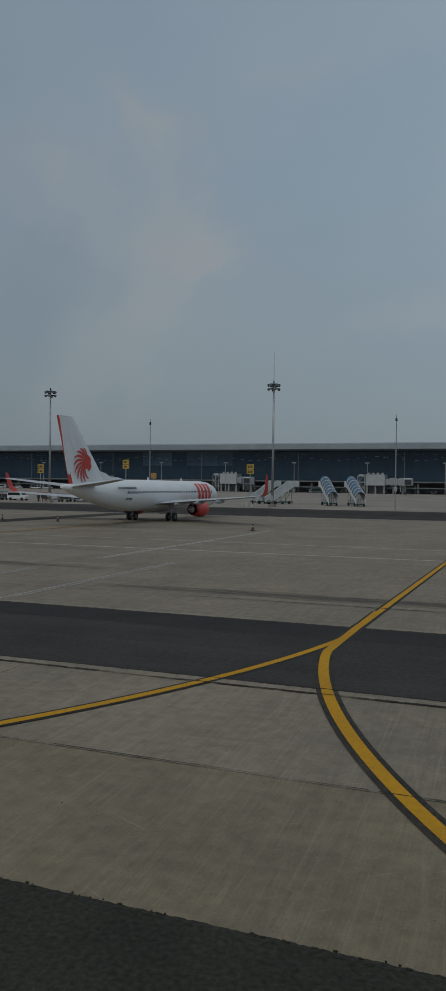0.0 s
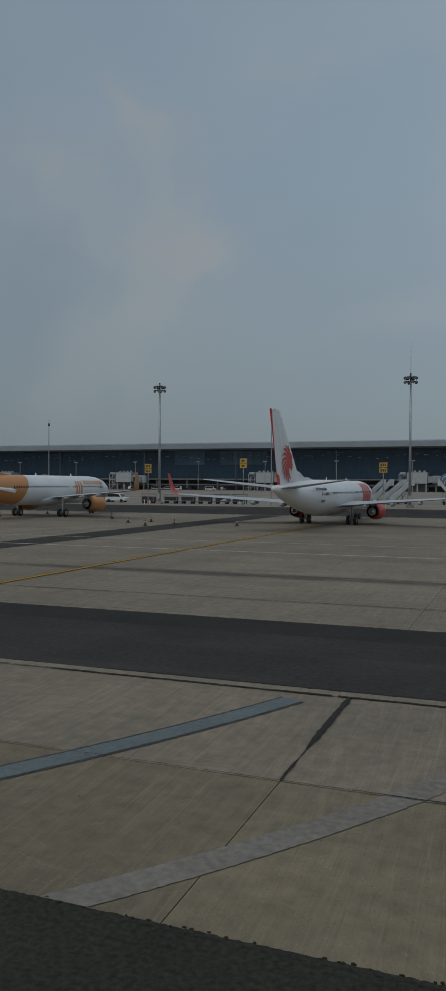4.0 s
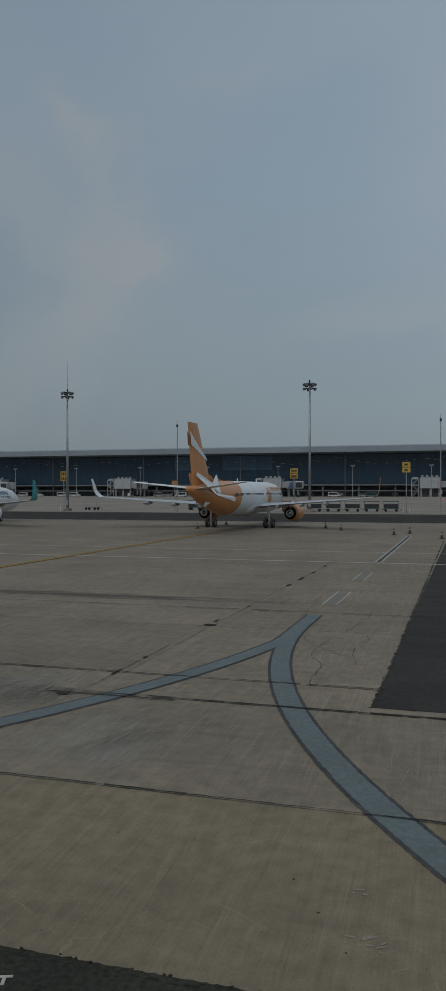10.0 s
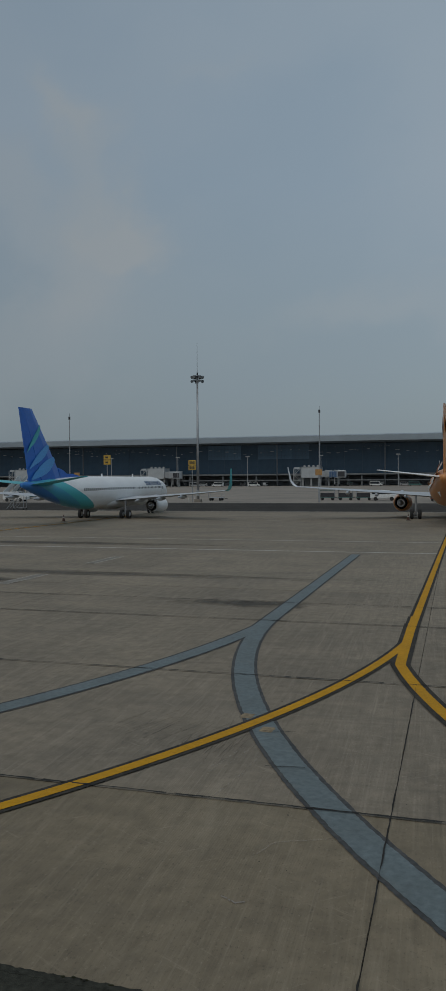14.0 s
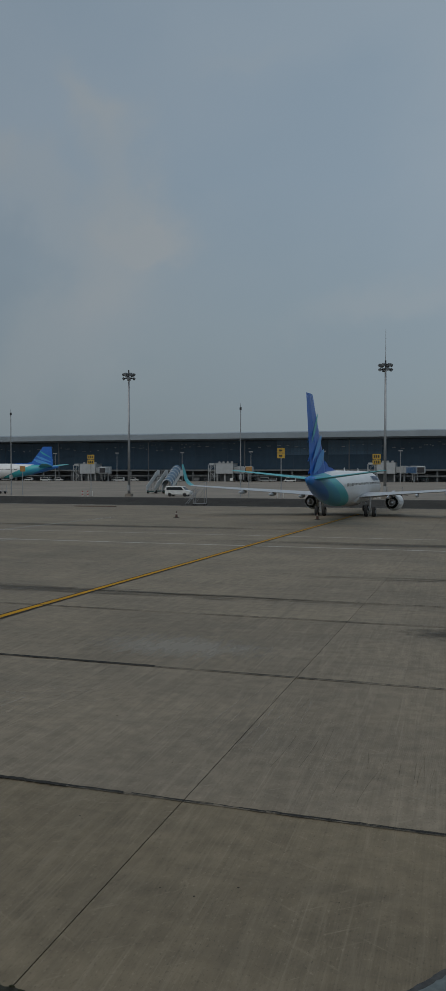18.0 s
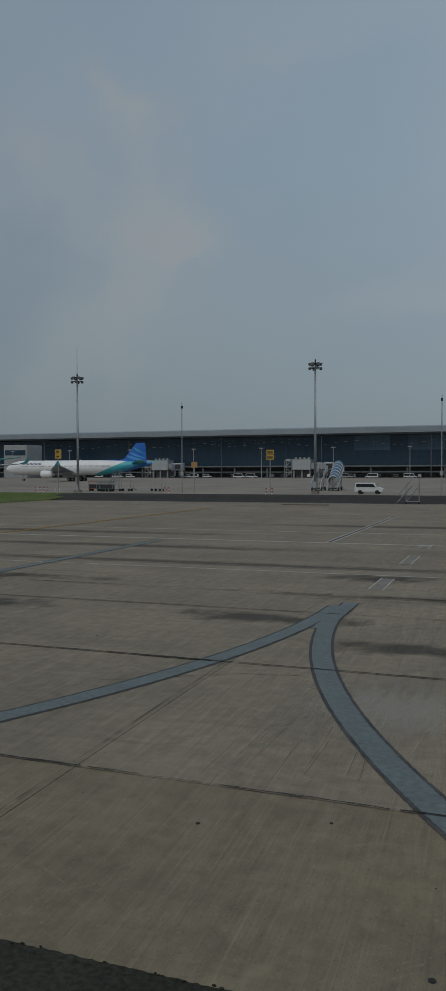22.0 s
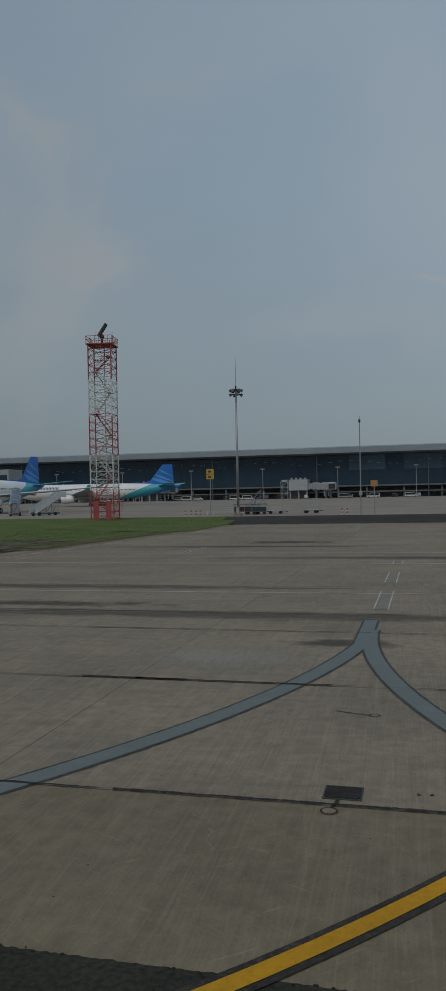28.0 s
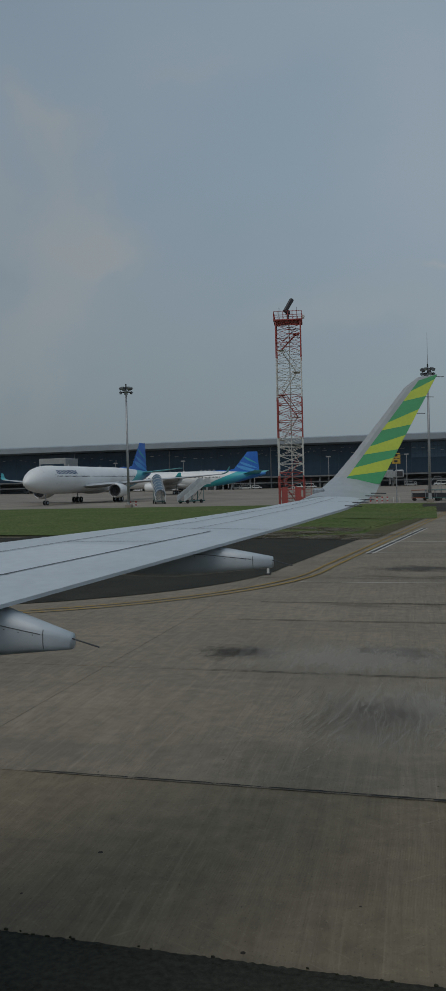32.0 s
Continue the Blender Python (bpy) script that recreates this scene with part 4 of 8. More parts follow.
for y, w, x0, x1 in ((53.6, 0.14, -202.5, 90), (38.0, 0.06, -204.5, -128), (62.5, 0.1, -201.5, 90), (117.9, 0.18, -196, 90)):
    bm = bmesh.new()
    ribbon(bm, [(x, y) for x in span(x0, x1, 10)], -w, w, 0.0125)
    tagged(part("apron_line", bm, WHITE_PAINT), "faded white line across the apron", "apron marking", "apron lines")
# double yellow edge line round the grass corner
for off in (-0.3, 0.3):
    bm = bmesh.new()
    pts = []
    for k in range(70):
        s = k / 69
        p, q = Vector(edge_of_concrete(max(s - 0.004, 0))), Vector(edge_of_concrete(min(s + 0.004, 1)))
        t = (q - p).normalized()
        pts.append(tuple(Vector(edge_of_concrete(s)) - Vector((t.y, -t.x)) * off))
    ribbon(bm, pts, -0.075, 0.075, 0.035)
    tagged(part("edge_line", bm, EDGE_YELLOW), "yellow apron edge line beside the grass", "apron marking", "apron edge lines")

# repairs along the joints and stains
for x0, x1, y, w in ((-205, -38, 12.6, 0.032), (-38, 30, 12.6, 0.02), (-205, -45, 20.1, 0.038), (-205, -60, 27.6, 0.04), (-205, 60, 31.6, 0.05), (-51.9, 60, 17.99, 0.05), (-45, 60, 18.47, 0.03)):
    bm = bmesh.new()
    for strand in (-1, 1):
        prev = None
        worn = 0.2
        for x in span(x0, x1, 0.13):
            worn = min(max(worn + rng.uniform(-0.15, 0.15), 0.07), 0.7)
            hw = w * worn * rng.uniform(0.7, 1.2)
            yc = y + strand * w * 0.35 + rng.uniform(-0.012, 0.012)
            cur = [bm.verts.new((x, yc - hw, 0.0262 + 0.0003 * strand)), bm.verts.new((x, yc + hw, 0.0262 + 0.0003 * strand))]
            if prev and rng.random() > 0.06:
                bm.faces.new((prev[0], prev[1], cur[1], cur[0]))
            prev = cur
    tagged(part("joint_filler", bm, JOINT), "ragged black sealant along a slab joint", "joint sealant", "slab joint sealant", kind="stuff")


def hatch(x, y, w, d, drain=True):
    ob = thing("service_hatch", pose(x, y, 0), "dark rectangular service hatch set in concrete", "hatch", "service hatches")
    bm = bmesh.new()
    k = 0.07
    prism(bm, [(-w / 2 + k, -d / 2), (w / 2 - k, -d / 2), (w / 2, -d / 2 + k), (w / 2, d / 2 - k), (w / 2 - k, d / 2), (-w / 2 + k, d / 2), (-w / 2, d / 2 - k), (-w / 2, -d / 2 + k)], 0.03, "Z", 0.005)
    part("lid", bm, surface("hatch_lid", (0.022, 0.022, 0.022), 0.85, tint=(0.042, 0.039, 0.035), scale=6, amount=0.7, spec=0.1) if "hatch_lid" not in bpy.data.materials else bpy.data.materials["hatch_lid"], ob)
    bm = bmesh.new()
    e = 0.028
    for a in ((-w / 2 - e, w / 2 + e, -d / 2 - e, -d / 2 - 0.004), (-w / 2 - e, w / 2 + e, d / 2 + 0.004, d / 2 + e), (-w / 2 - e, -w / 2 - 0.004, -d / 2, d / 2), (w / 2 + 0.004, w / 2 + e, -d / 2, d / 2)):
        box(bm, *a, -0.01, 0.015)
    part("frame", bm, GREY_EDGE, ob)
    if drain:
        bm = bmesh.new()
        bar(bm, (-w * 0.25, -d / 2 - 0.52, -0.01), (-w * 0.25, -d / 2 - 0.52, 0.016), 0.10, 14)
        part("cover", bm, CONCRETE_WARM, ob, "small round concrete cover")
        bm = bmesh.new()
        cx_, cy_ = -w * 0.25, -d / 2 - 0.52
        ribbon(bm, [(cx_ + 0.125 * math.cos(0.35 * i), cy_ + 0.125 * math.sin(0.35 * i)) for i in range(19)], -0.011, 0.011, 0.018)
        part("cover_ring", bm, JOINT, ob, "dark seal round the cover")
        bm = bmesh.new()
        ribbon(bm, [(-w * 0.1, -d / 2 - 0.06), (-w * 0.14, -d / 2 - 0.24), (-w * 0.22, -d / 2 - 0.40)], -0.03, 0.03, 0.012)
        part("cable_groove", bm, JOINT, ob)
    return ob


for x, y in ((-52.1, 13.05), (-114.8, 13.05), (-170.55, 13.15), (0.0, 16.85)):
    hatch(x, y, 0.55, 0.5)
for x, y, r in ((-189.3, 20.2, 0.2), (-114.55, 17.51, 0.13)):
    bm = bmesh.new()
    bar(bm, (x, y, -0.01), (x, y, 0.3 * r), r, 9, r2=0.6 * r)
    tagged(part("ground_light", bm, DARK_METAL), "dark low ground light set in concrete", "ground light", "ground lights")
bm = bmesh.new()
ribbon(bm, [(-115.49, 17.81), (-114.92, 17.56), (-114.65, 17.51)], -0.012, 0.012, 0.0086)
tagged(part("saw_cut", bm, JOINT), "thin dark saw cut leading to a ground light", "saw cut", kind="stuff")
for x, y in ((-169.4, 13.3), (-169.2, 13.32)):
    bm = bmesh.new()
    bar(bm, (x, y, -0.01), (x, y, 0.016), 0.03, 10)
    tagged(part("survey_stud", bm, DARK_METAL), "small dark stud in the concrete", "stud", "ground studs")
for x, y, rz in ((-34.07, 8.07, 25), (-22.6, 7.6, 0), (-31.6, 7.75, 15), (-40.2, 7.7, -10), (-47.5, 7.6, 20), (-59.6, 7.7, 5)):
    bm = bmesh.new()
    box(bm, -0.08, 0.08, 0.045, 0.08, 0, 0.006)
    box(bm, -0.018, 0.018, -0.07, 0.044, 0, 0.006)
    ob = tagged(part("survey_mark", bm, WHITE_PAINT), "small white painted tee mark on asphalt", "marking", "survey marks")
    ob.matrix_basis = pose(x, y, 0, 0, 0, rz)

# dark plugs, a pale splash and a faded scribble on the slabs
for x, y, r in ((-26.42, 9.22, 0.055), (-22.65, 10.12, 0.03), (-21.51, 8.83, 0.035), (-20.61, 13.02, 0.022), (-20.47, 9.58, 0.02), (-5.9, 10.2, 0.025), (-127.2, 11.9, 0.025), (-125.6, 8.9, 0.04), (-128.9, 11.3, 0.03), (-148.2, 13.4, 0.035)):
    bm = bmesh.new()
    bar(bm, (x, y, -0.01), (x, y, 0.006), r, 9)
    tagged(part("core_plug", bm, JOINT), "small dark round plug in the concrete", "plug", "core plugs")
for x, y, w, d, n in ((-44.3, 9.25, 0.5, 0.28, 9), (-44.4, 10.31, 0.22, 0.1, 4), (-64.86, 10.25, 0.18, 0.12, 4), (-3.36, 8.36, 0.5, 0.14, 6), (-72.0, 9.9, 0.2, 0.12, 4)):
    bm = bmesh.new()
    for k in range(n):
        cx_, cy_ = x + rng.uniform(-w, w) / 2, y + rng.uniform(-d, d) / 2
        ribbon(bm, [(cx_, cy_), (cx_ + rng.uniform(0.02, 0.12), cy_ + rng.uniform(-0.05, 0.08))], -0.012, 0.012, 0.0052 + 0.0001 * k)
    tagged(part("paint_scribble", bm, CONCRETE_FAR), "faint pale paint splash on the concrete", "marking", "paint splashes", kind="stuff")

# an old saw cut with a cored ring at its end
bm = bmesh.new()
ribbon(bm, [(-171.17, 17.9), (-170.9, 17.80), (-170.6, 17.70), (-170.44, 17.66)], -0.013, 0.013, 0.0086)
ribbon(bm, [(-170.33 + 0.11 * math.cos(0.35 * i), 17.68 + 0.1 * math.sin(0.35 * i)) for i in range(19)], -0.011, 0.011, 0.0086)
tagged(part("saw_cut", bm, JOINT), "thin dark saw cut ending in a small ring", "saw cut", kind="stuff")

# ragged cross joints
for x, y0, y1, wd in ((-51.9, 18.0, 24.0, 0.02), (-9.0, 12.6, 18.0, 0.045), (-70.4, 8.2, 20.1, 0.018), (-116.5, 8.2, 31.0, 0.018), (-131.65, 8.2, 20.1, 0.018), (-146.6, 8.2, 38.5, 0.022), (-191.7, 8.2, 20.1, 0.011), (-195.6, 20.1, 27.5, 0.014),
                      (-192.13, 20.1, 53.0, 0.016), (-40.1, 8.2, 18.0, 0.018), (-24.3, 8.2, 18.0, 0.018)):
    bm = bmesh.new()
    rows = []
    worn = 0.3
    for y in span(y0, y1, 0.12):
        worn = min(max(worn + rng.uniform(-0.3, 0.3), 0.12), 1.6 if wd > 0.04 else 0.6)
        hw, o_ = wd * worn * rng.uniform(0.7, 1.2), rng.uniform(-0.006, 0.006)
        rows.append([bm.verts.new((x + o_ - hw, y, 0.0262)), bm.verts.new((x + o_ + hw, y, 0.0262))])
    for a, b in zip(rows, rows[1:]):
        bm.faces.new((a[0], a[1], b[1], b[0]))
    tagged(part("joint_filler", fix(bm), JOINT), "ragged black sealant along a slab joint", "joint sealant", "slab joint sealant", kind="stuff")
# cracks that wander across single slabs
for x, y, ln, hd in ((-49.0, 30.0, 9.0, 95), (-48.2, 24.0, 4.0, 20), (-46.0, 22.5, 5.0, 100), (-134.0, 17.5, 5.0, 15), (-167.5, 17.0, 3.0, 10), (-52.0, 17.9, 2.6, 3), (-72.5, 18.5, 3.0, 70), (-200.0, 30.5, 4.0, 80), (-196.0, 24.0, 5.0, 35),
                     (-140.0, 33.0, 7.0, 10), (-95.0, 16.0, 4.0, 40), (-46.8, 19.7, 13.0, 91), (-46.2, 23.5, 5.0, 120)):
    bm = bmesh.new()
    rows, px_, py_, a = [], x, y, radians(hd)
    for k in range(int(ln / 0.18)):
        a += rng.uniform(-0.35, 0.35)
        a += (radians(hd) - a) * 0.25
        px_, py_ = px_ + 0.18 * math.cos(a), py_ + 0.18 * math.sin(a)
        hw = rng.uniform(0.003, 0.010)
        rows.append([bm.verts.new((px_ + hw * math.sin(a), py_ - hw * math.cos(a), 0.0048)), bm.verts.new((px_ - hw * math.sin(a), py_ + hw * math.cos(a), 0.0048))])
    for p, q in zip(rows, rows[1:]):
        bm.faces.new((p[0], p[1], q[1], q[0]))
    tagged(part("slab_crack", fix(bm), JOINT), "thin wandering crack across a concrete slab", "crack", "slab cracks", kind="stuff")
# thick sealant where single joints were filled again, and holes broken out of a joint
for x0, x1, y, hw in ((-115.8, -112.3, 19.95, 0.035), (-111.4, -104.7, 20.15, 0.028), (-113.0, -103.0, 12.6, 0.040), (-91.0, -86.0, 12.66, 0.032), (-142.1, -140.1, 19.95, 0.06), (-150.4, -147.0, 19.97, 0.05), (-146.1, -143.9, 12.55, 0.035),
                      (-178.1, -175.2, 20.16, 0.06), (-180.0, -179.2, 12.6, 0.035), (-176.6, -171.5, 20.12, 0.05), (-174.2, -169.0, 12.62, 0.03), (-134.0, -132.0, 20.08, 0.05), (-52.75, -49.5, 17.80, 0.03)):
    bm = bmesh.new()
    ragged(bm, [(x, y + rng.uniform(-0.012, 0.012)) for x in span(x0, x1, 0.4)], -hw, hw, 0.0275, 0.06, hw * 0.45)
    tagged(part("joint_filler", bm, JOINT), "thick black sealant over a slab joint", "joint sealant", "slab joint sealant", kind="stuff")
for x, y, w, d in ((-52.2, 17.62, 0.42, 0.16), (-51.93, 20.0, 0.10, 0.75), (-51.9, 21.95, 0.11, 0.30), (-51.83, 27.7, 0.55, 0.35), (-51.85, 28.6, 0.12, 0.8), (-51.66, 32.4, 0.20, 0.25), (-51.62, 40.0, 0.22, 1.0), (-51.60, 43.2, 0.20, 1.6), (-51.57, 46.5, 0.16, 1.4), (-51.55, 50.5, 0.18, 1.0), (-9.0, 17.2, 0.10, 0.5)):
    bm = bmesh.new()
    bm.faces.new([bm.verts.new((x + w / 2 * math.cos(6.2832 * i / 17) * f, y + d / 2 * math.sin(6.2832 * i / 17) * f, 0.0290)) for i in range(17) for f in (rng.uniform(0.6, 1.15),)])
    tagged(part("pothole", bm, JOINT), "dark hole broken out beside a slab joint", "pothole", "broken joint holes", kind="stuff")
# old orange paint left where a new line crosses a covered one
for x, y in ((-73.55, 16.78), (-72.98, 16.02)):
    bm = bmesh.new()
    ragged(bm, [(x + 0.03, y + 0.16), (x, y - 0.15)], -0.13, 0.12, 0.0165, 0.05, 0.02)
    tagged(part("old_paint_patch", bm, BROWN_PAINT), "faded orange paint left on the covered line", "marking", "old paint patches", kind="stuff")


def scrapes(x, y, n, long, wide, heading, material, label, thick=0.012):
    """A bundle of fine scratches that run mostly the same way across a slab."""
    bm = bmesh.new()
    for k in range(n):
        a = radians(heading + rng.gauss(0, 3.5))
        ln = long * rng.uniform(0.25, 1.0)
        px_, py_ = x + rng.gauss(0, wide * 0.45), y + rng.gauss(0, long * 0.25)
        bend = rng.uniform(-0.014, 0.014)
        path = []
        for i in range(9):
            path.append((px_, py_))
            px_, py_ = px_ + ln / 8 * math.cos(a), py_ + ln / 8 * math.sin(a)
            a += bend + rng.uniform(-0.025, 0.025)
        w = thick * rng.uniform(0.3, 1.0)
        ribbon(bm, path, -w, w, 0.0066 + 0.00003 * k)
    tagged(part("scrape_marks", bm, material), label, "scrape", "scrape marks", kind="stuff")


WHITE_SCRATCH = faint("white_scrape", (0.46, 0.42, 0.36), 0.34)
PALE_SCRATCH, DARK_SCRATCH = faint("pale_scratch", (0.42, 0.37, 0.30), 0.26), faint("dark_scratch", (0.07, 0.06, 0.05), 0.34)
PS, DS = "bundle of thin pale scratches on the concrete", "bundle of thin dark scratches on the concrete"
for x, y, n, long, wide, hd in ((-53.4, 17.3, 60, 2.2, 2.6, 84), (-54.4, 15.6, 30, 2.4, 1.6, 80), (-50.2, 14.8, 46, 2.2, 1.8, 80), (-50.0, 16.4, 20, 1.4, 1.6, 60), 
                                (-37.5, 14.6, 16, 2.4, 1.8, 85), (-20.0, 13.4, 14, 2.0, 1.6, 80), (-25.8, 14.6, 26, 1.6, 2.4, 70), (-94.0, 16.6, 18, 2.6, 2.0, 86), (-92.5, 14.8, 14, 2.2, 1.4, 94), (-65.8, 15.2, 16, 2.4, 2.0, 82), (-73.7, 13.8, 14, 1.8, 1.4, 80),
                                (-141.5, 16.4, 24, 4.2, 1.8, 90), (-139.8, 15.6, 14, 4.0, 1.0, 91), (-143.0, 14.4, 10, 2.6, 1.2, 86), (-173.7, 16.2, 12, 2.2, 1.6, 84), (-120.2, 17.0, 16, 4.4, 1.4, 88), (-106.4, 15.0, 14, 3.2, 0.9, 88), (-106.0, 16.8, 16, 1.6, 1.8, 60),
                                (-200.5, 15.6, 50, 2.0, 1.4, 78), (-198.7, 17.6, 60, 2.0, 1.8, 96), (-199.0, 15.2, 50, 1.8, 1.2, 88), (-195.5, 15.6, 40, 1.8, 1.2, 84), (-183.4, 15.6, 10, 6.0, 1.0, 92), (-182.0, 16.2, 8, 4.0, 1.0, 88), (-180.6, 18.2, 6, 2.2, 0.6, 70),
                                (-179.0, 16.4, 8, 2.6, 0.8, 94), (-177.7, 17.2, 8, 3.2, 0.7, 92), (-187.2, 13.8, 12, 6.4, 2.4, 91), (-186.0, 10.4, 14, 3.0, 2.6, 90), (-3.1, 13.9, 12, 1.4, 1.2, 84), (-84.0, 15.6, 12, 3.0, 2.0, 88), (-101.0, 15.8, 12, 3.2, 2.4, 90),
                                (-128.0, 15.4, 16, 3.6, 2.6, 90), (-152.5, 15.6, 14, 3.4, 2.4, 88), (-164.5, 15.4, 12, 3.0, 2.2, 86), (-113.6, 15.4, 12, 2.6, 1.6, 84), (-60.5, 16.0, 16, 2.6, 2.4, 82), (-43.0, 14.4, 12, 2.2, 2.2, 84), (-31.0, 14.4, 12, 2.0, 2.2, 80)):
    scrapes(x, y, n, long, wide, hd, PALE_SCRATCH, PS)
for x, y, n, long, wide, hd in ((-198.1, 17.8, 9, 3.2, 0.35, 88), (-198.7, 15.6, 9, 1.6, 0.8, 80), (-198.2, 15.9, 6, 0.8, 0.9, 30), (-200.3, 16.0, 8, 1.4, 0.7, 76), (-200.0, 17.5, 7, 2.6, 0.7, 84), (-195.8, 16.0, 7, 2.6, 0.5, 90), (-53.4, 17.6, 12, 1.6, 1.6, 84), (-50.0, 15.0, 9, 1.2, 1.0, 80), (-183.3, 13.4, 2, 6.4, 0.2, 93), (-182.6, 14.0, 2, 5.0, 0.3, 92),
                                (-141.6, 15.4, 4, 4.2, 0.3, 90), (-139.7, 14.4, 3, 4.0, 0.4, 91), (-106.4, 14.2, 4, 2.6, 0.4, 88), (-120.2, 16.4, 3, 4.4, 0.4, 88)):
    scrapes(x, y, n, long, wide, hd, WHITE_SCRATCH, "short white scrape marks on the concrete", 0.030)
for x, y, n, long, wide, hd in ((-53.0, 16.4, 20, 1.8, 1.8, 78), (-50.0, 15.2, 26, 1.6, 1.6, 30), (-121.0, 16.6, 14, 4.0, 1.0, 88), (-74.9, 15.2, 16, 2.2, 1.8, 72), (-73.6, 14.6, 14, 1.4, 0.7, 88), (-2.3, 14.4, 16, 0.3, 0.9, 70),
                                (-143.3, 13.8, 10, 2.4, 0.8, 86), (-186.5, 12.0, 12, 4.0, 3.0, 91), (-128.6, 13.8, 10, 3.0, 2.0, 90), (-98.0, 14.0, 10, 2.6, 2.6, 88), (-200.0, 17.8, 16, 1.6, 2.0, 84)):
    scrapes(x, y, 2 * n, 0.7 * long, wide, hd, DARK_SCRATCH, DS, 0.007)
# pale mineral veins where fine cracks have healed
for x, y, ln, hd in ((-196.9, 8.8, 3.4, 88), (-197.1, 9.6, 1.5, 4), (-196.4, 10.4, 1.2, 80), (-196.9, 10.2, 0.9, 10), (-196.2, 8.9, 1.3, 0), (-200.6, 12.9, 3.0, 70), (-181.2, 17.8, 2.4, 75), (-178.0, 15.2, 3.0, 85), (-177.8, 20.3, 2.4, 88), (-168.0, 9.8, 2.2, 80), (-134.5, 10.0, 2.0, 70), (-126.0, 34.8, 4.0, 10), (-124.5, 33.6, 3.0, 60), (-72.0, 11.0, 1.8, 60), (-24.8, 14.9, 2.0, 80)):
    bm = bmesh.new()
    path, px_, py_, a = [], x, y, radians(hd)
    for k in range(int(ln / 0.12)):
        path.append((px_, py_))
        a += rng.uniform(-0.5, 0.5) + (radians(hd) - a) * 0.3
        px_, py_ = px_ + 0.12 * math.cos(a), py_ + 0.12 * math.sin(a)
    ribbon(bm, path, -0.012, 0.012, 0.0064)
    tagged(part("pale_vein", bm, PALE_SCRATCH), "pale healed hairline crack in the concrete", "crack", "slab cracks", kind="stuff")
# hairline cracks that run on through the painted lines
for x, y, x1, y1 in ((-110.33, 15.76, -110.07, 15.86), (-109.16, 13.30, -109.04, 13.62), (-107.78, 10.98, -107.56, 11.16), (-107.80, 11.03, -107.57, 11.20), (-145.65, 15.45, -145.08, 15.64), (-73.0, 15.9, -72.4, 16.0), (-72.55, 14.1, -71.9, 14.2)):
    bm = bmesh.new()
    ribbon(bm, [(x + (x1 - x) * k / 5, y + (y1 - y) * k / 5 + rng.uniform(-0.02, 0.02)) for k in range(6)], -0.009, 0.009, 0.0275)
    tagged(part("paint_crack", bm, JOINT), "thin dark crack across a painted line", "crack", "slab cracks", kind="stuff")
# bare earth worn into the grass
for k in range(26):
    x, y = -203.5 - 13.0 * rng.random(), 66.5 + 13.0 * rng.random() ** 1.3
    bm = bmesh.new()
    bm.faces.new([bm.verts.new((math.cos(6.2832 * i / 20), math.sin(6.2832 * i / 20), 0)) for i in range(20)])
    o = tagged(part("bare_earth_patch", bm, BARE), "brown bare earth patch worn into the grass", "bare earth", "bare earth patches", kind="stuff")
    o.matrix_basis = Matrix.Translation((x, y, level(x, y) + 0.06 + 0.0007 * k)) @ Matrix.Diagonal((rng.uniform(2.0, 4.5), rng.uniform(1.5, 3.5), 1, 1))
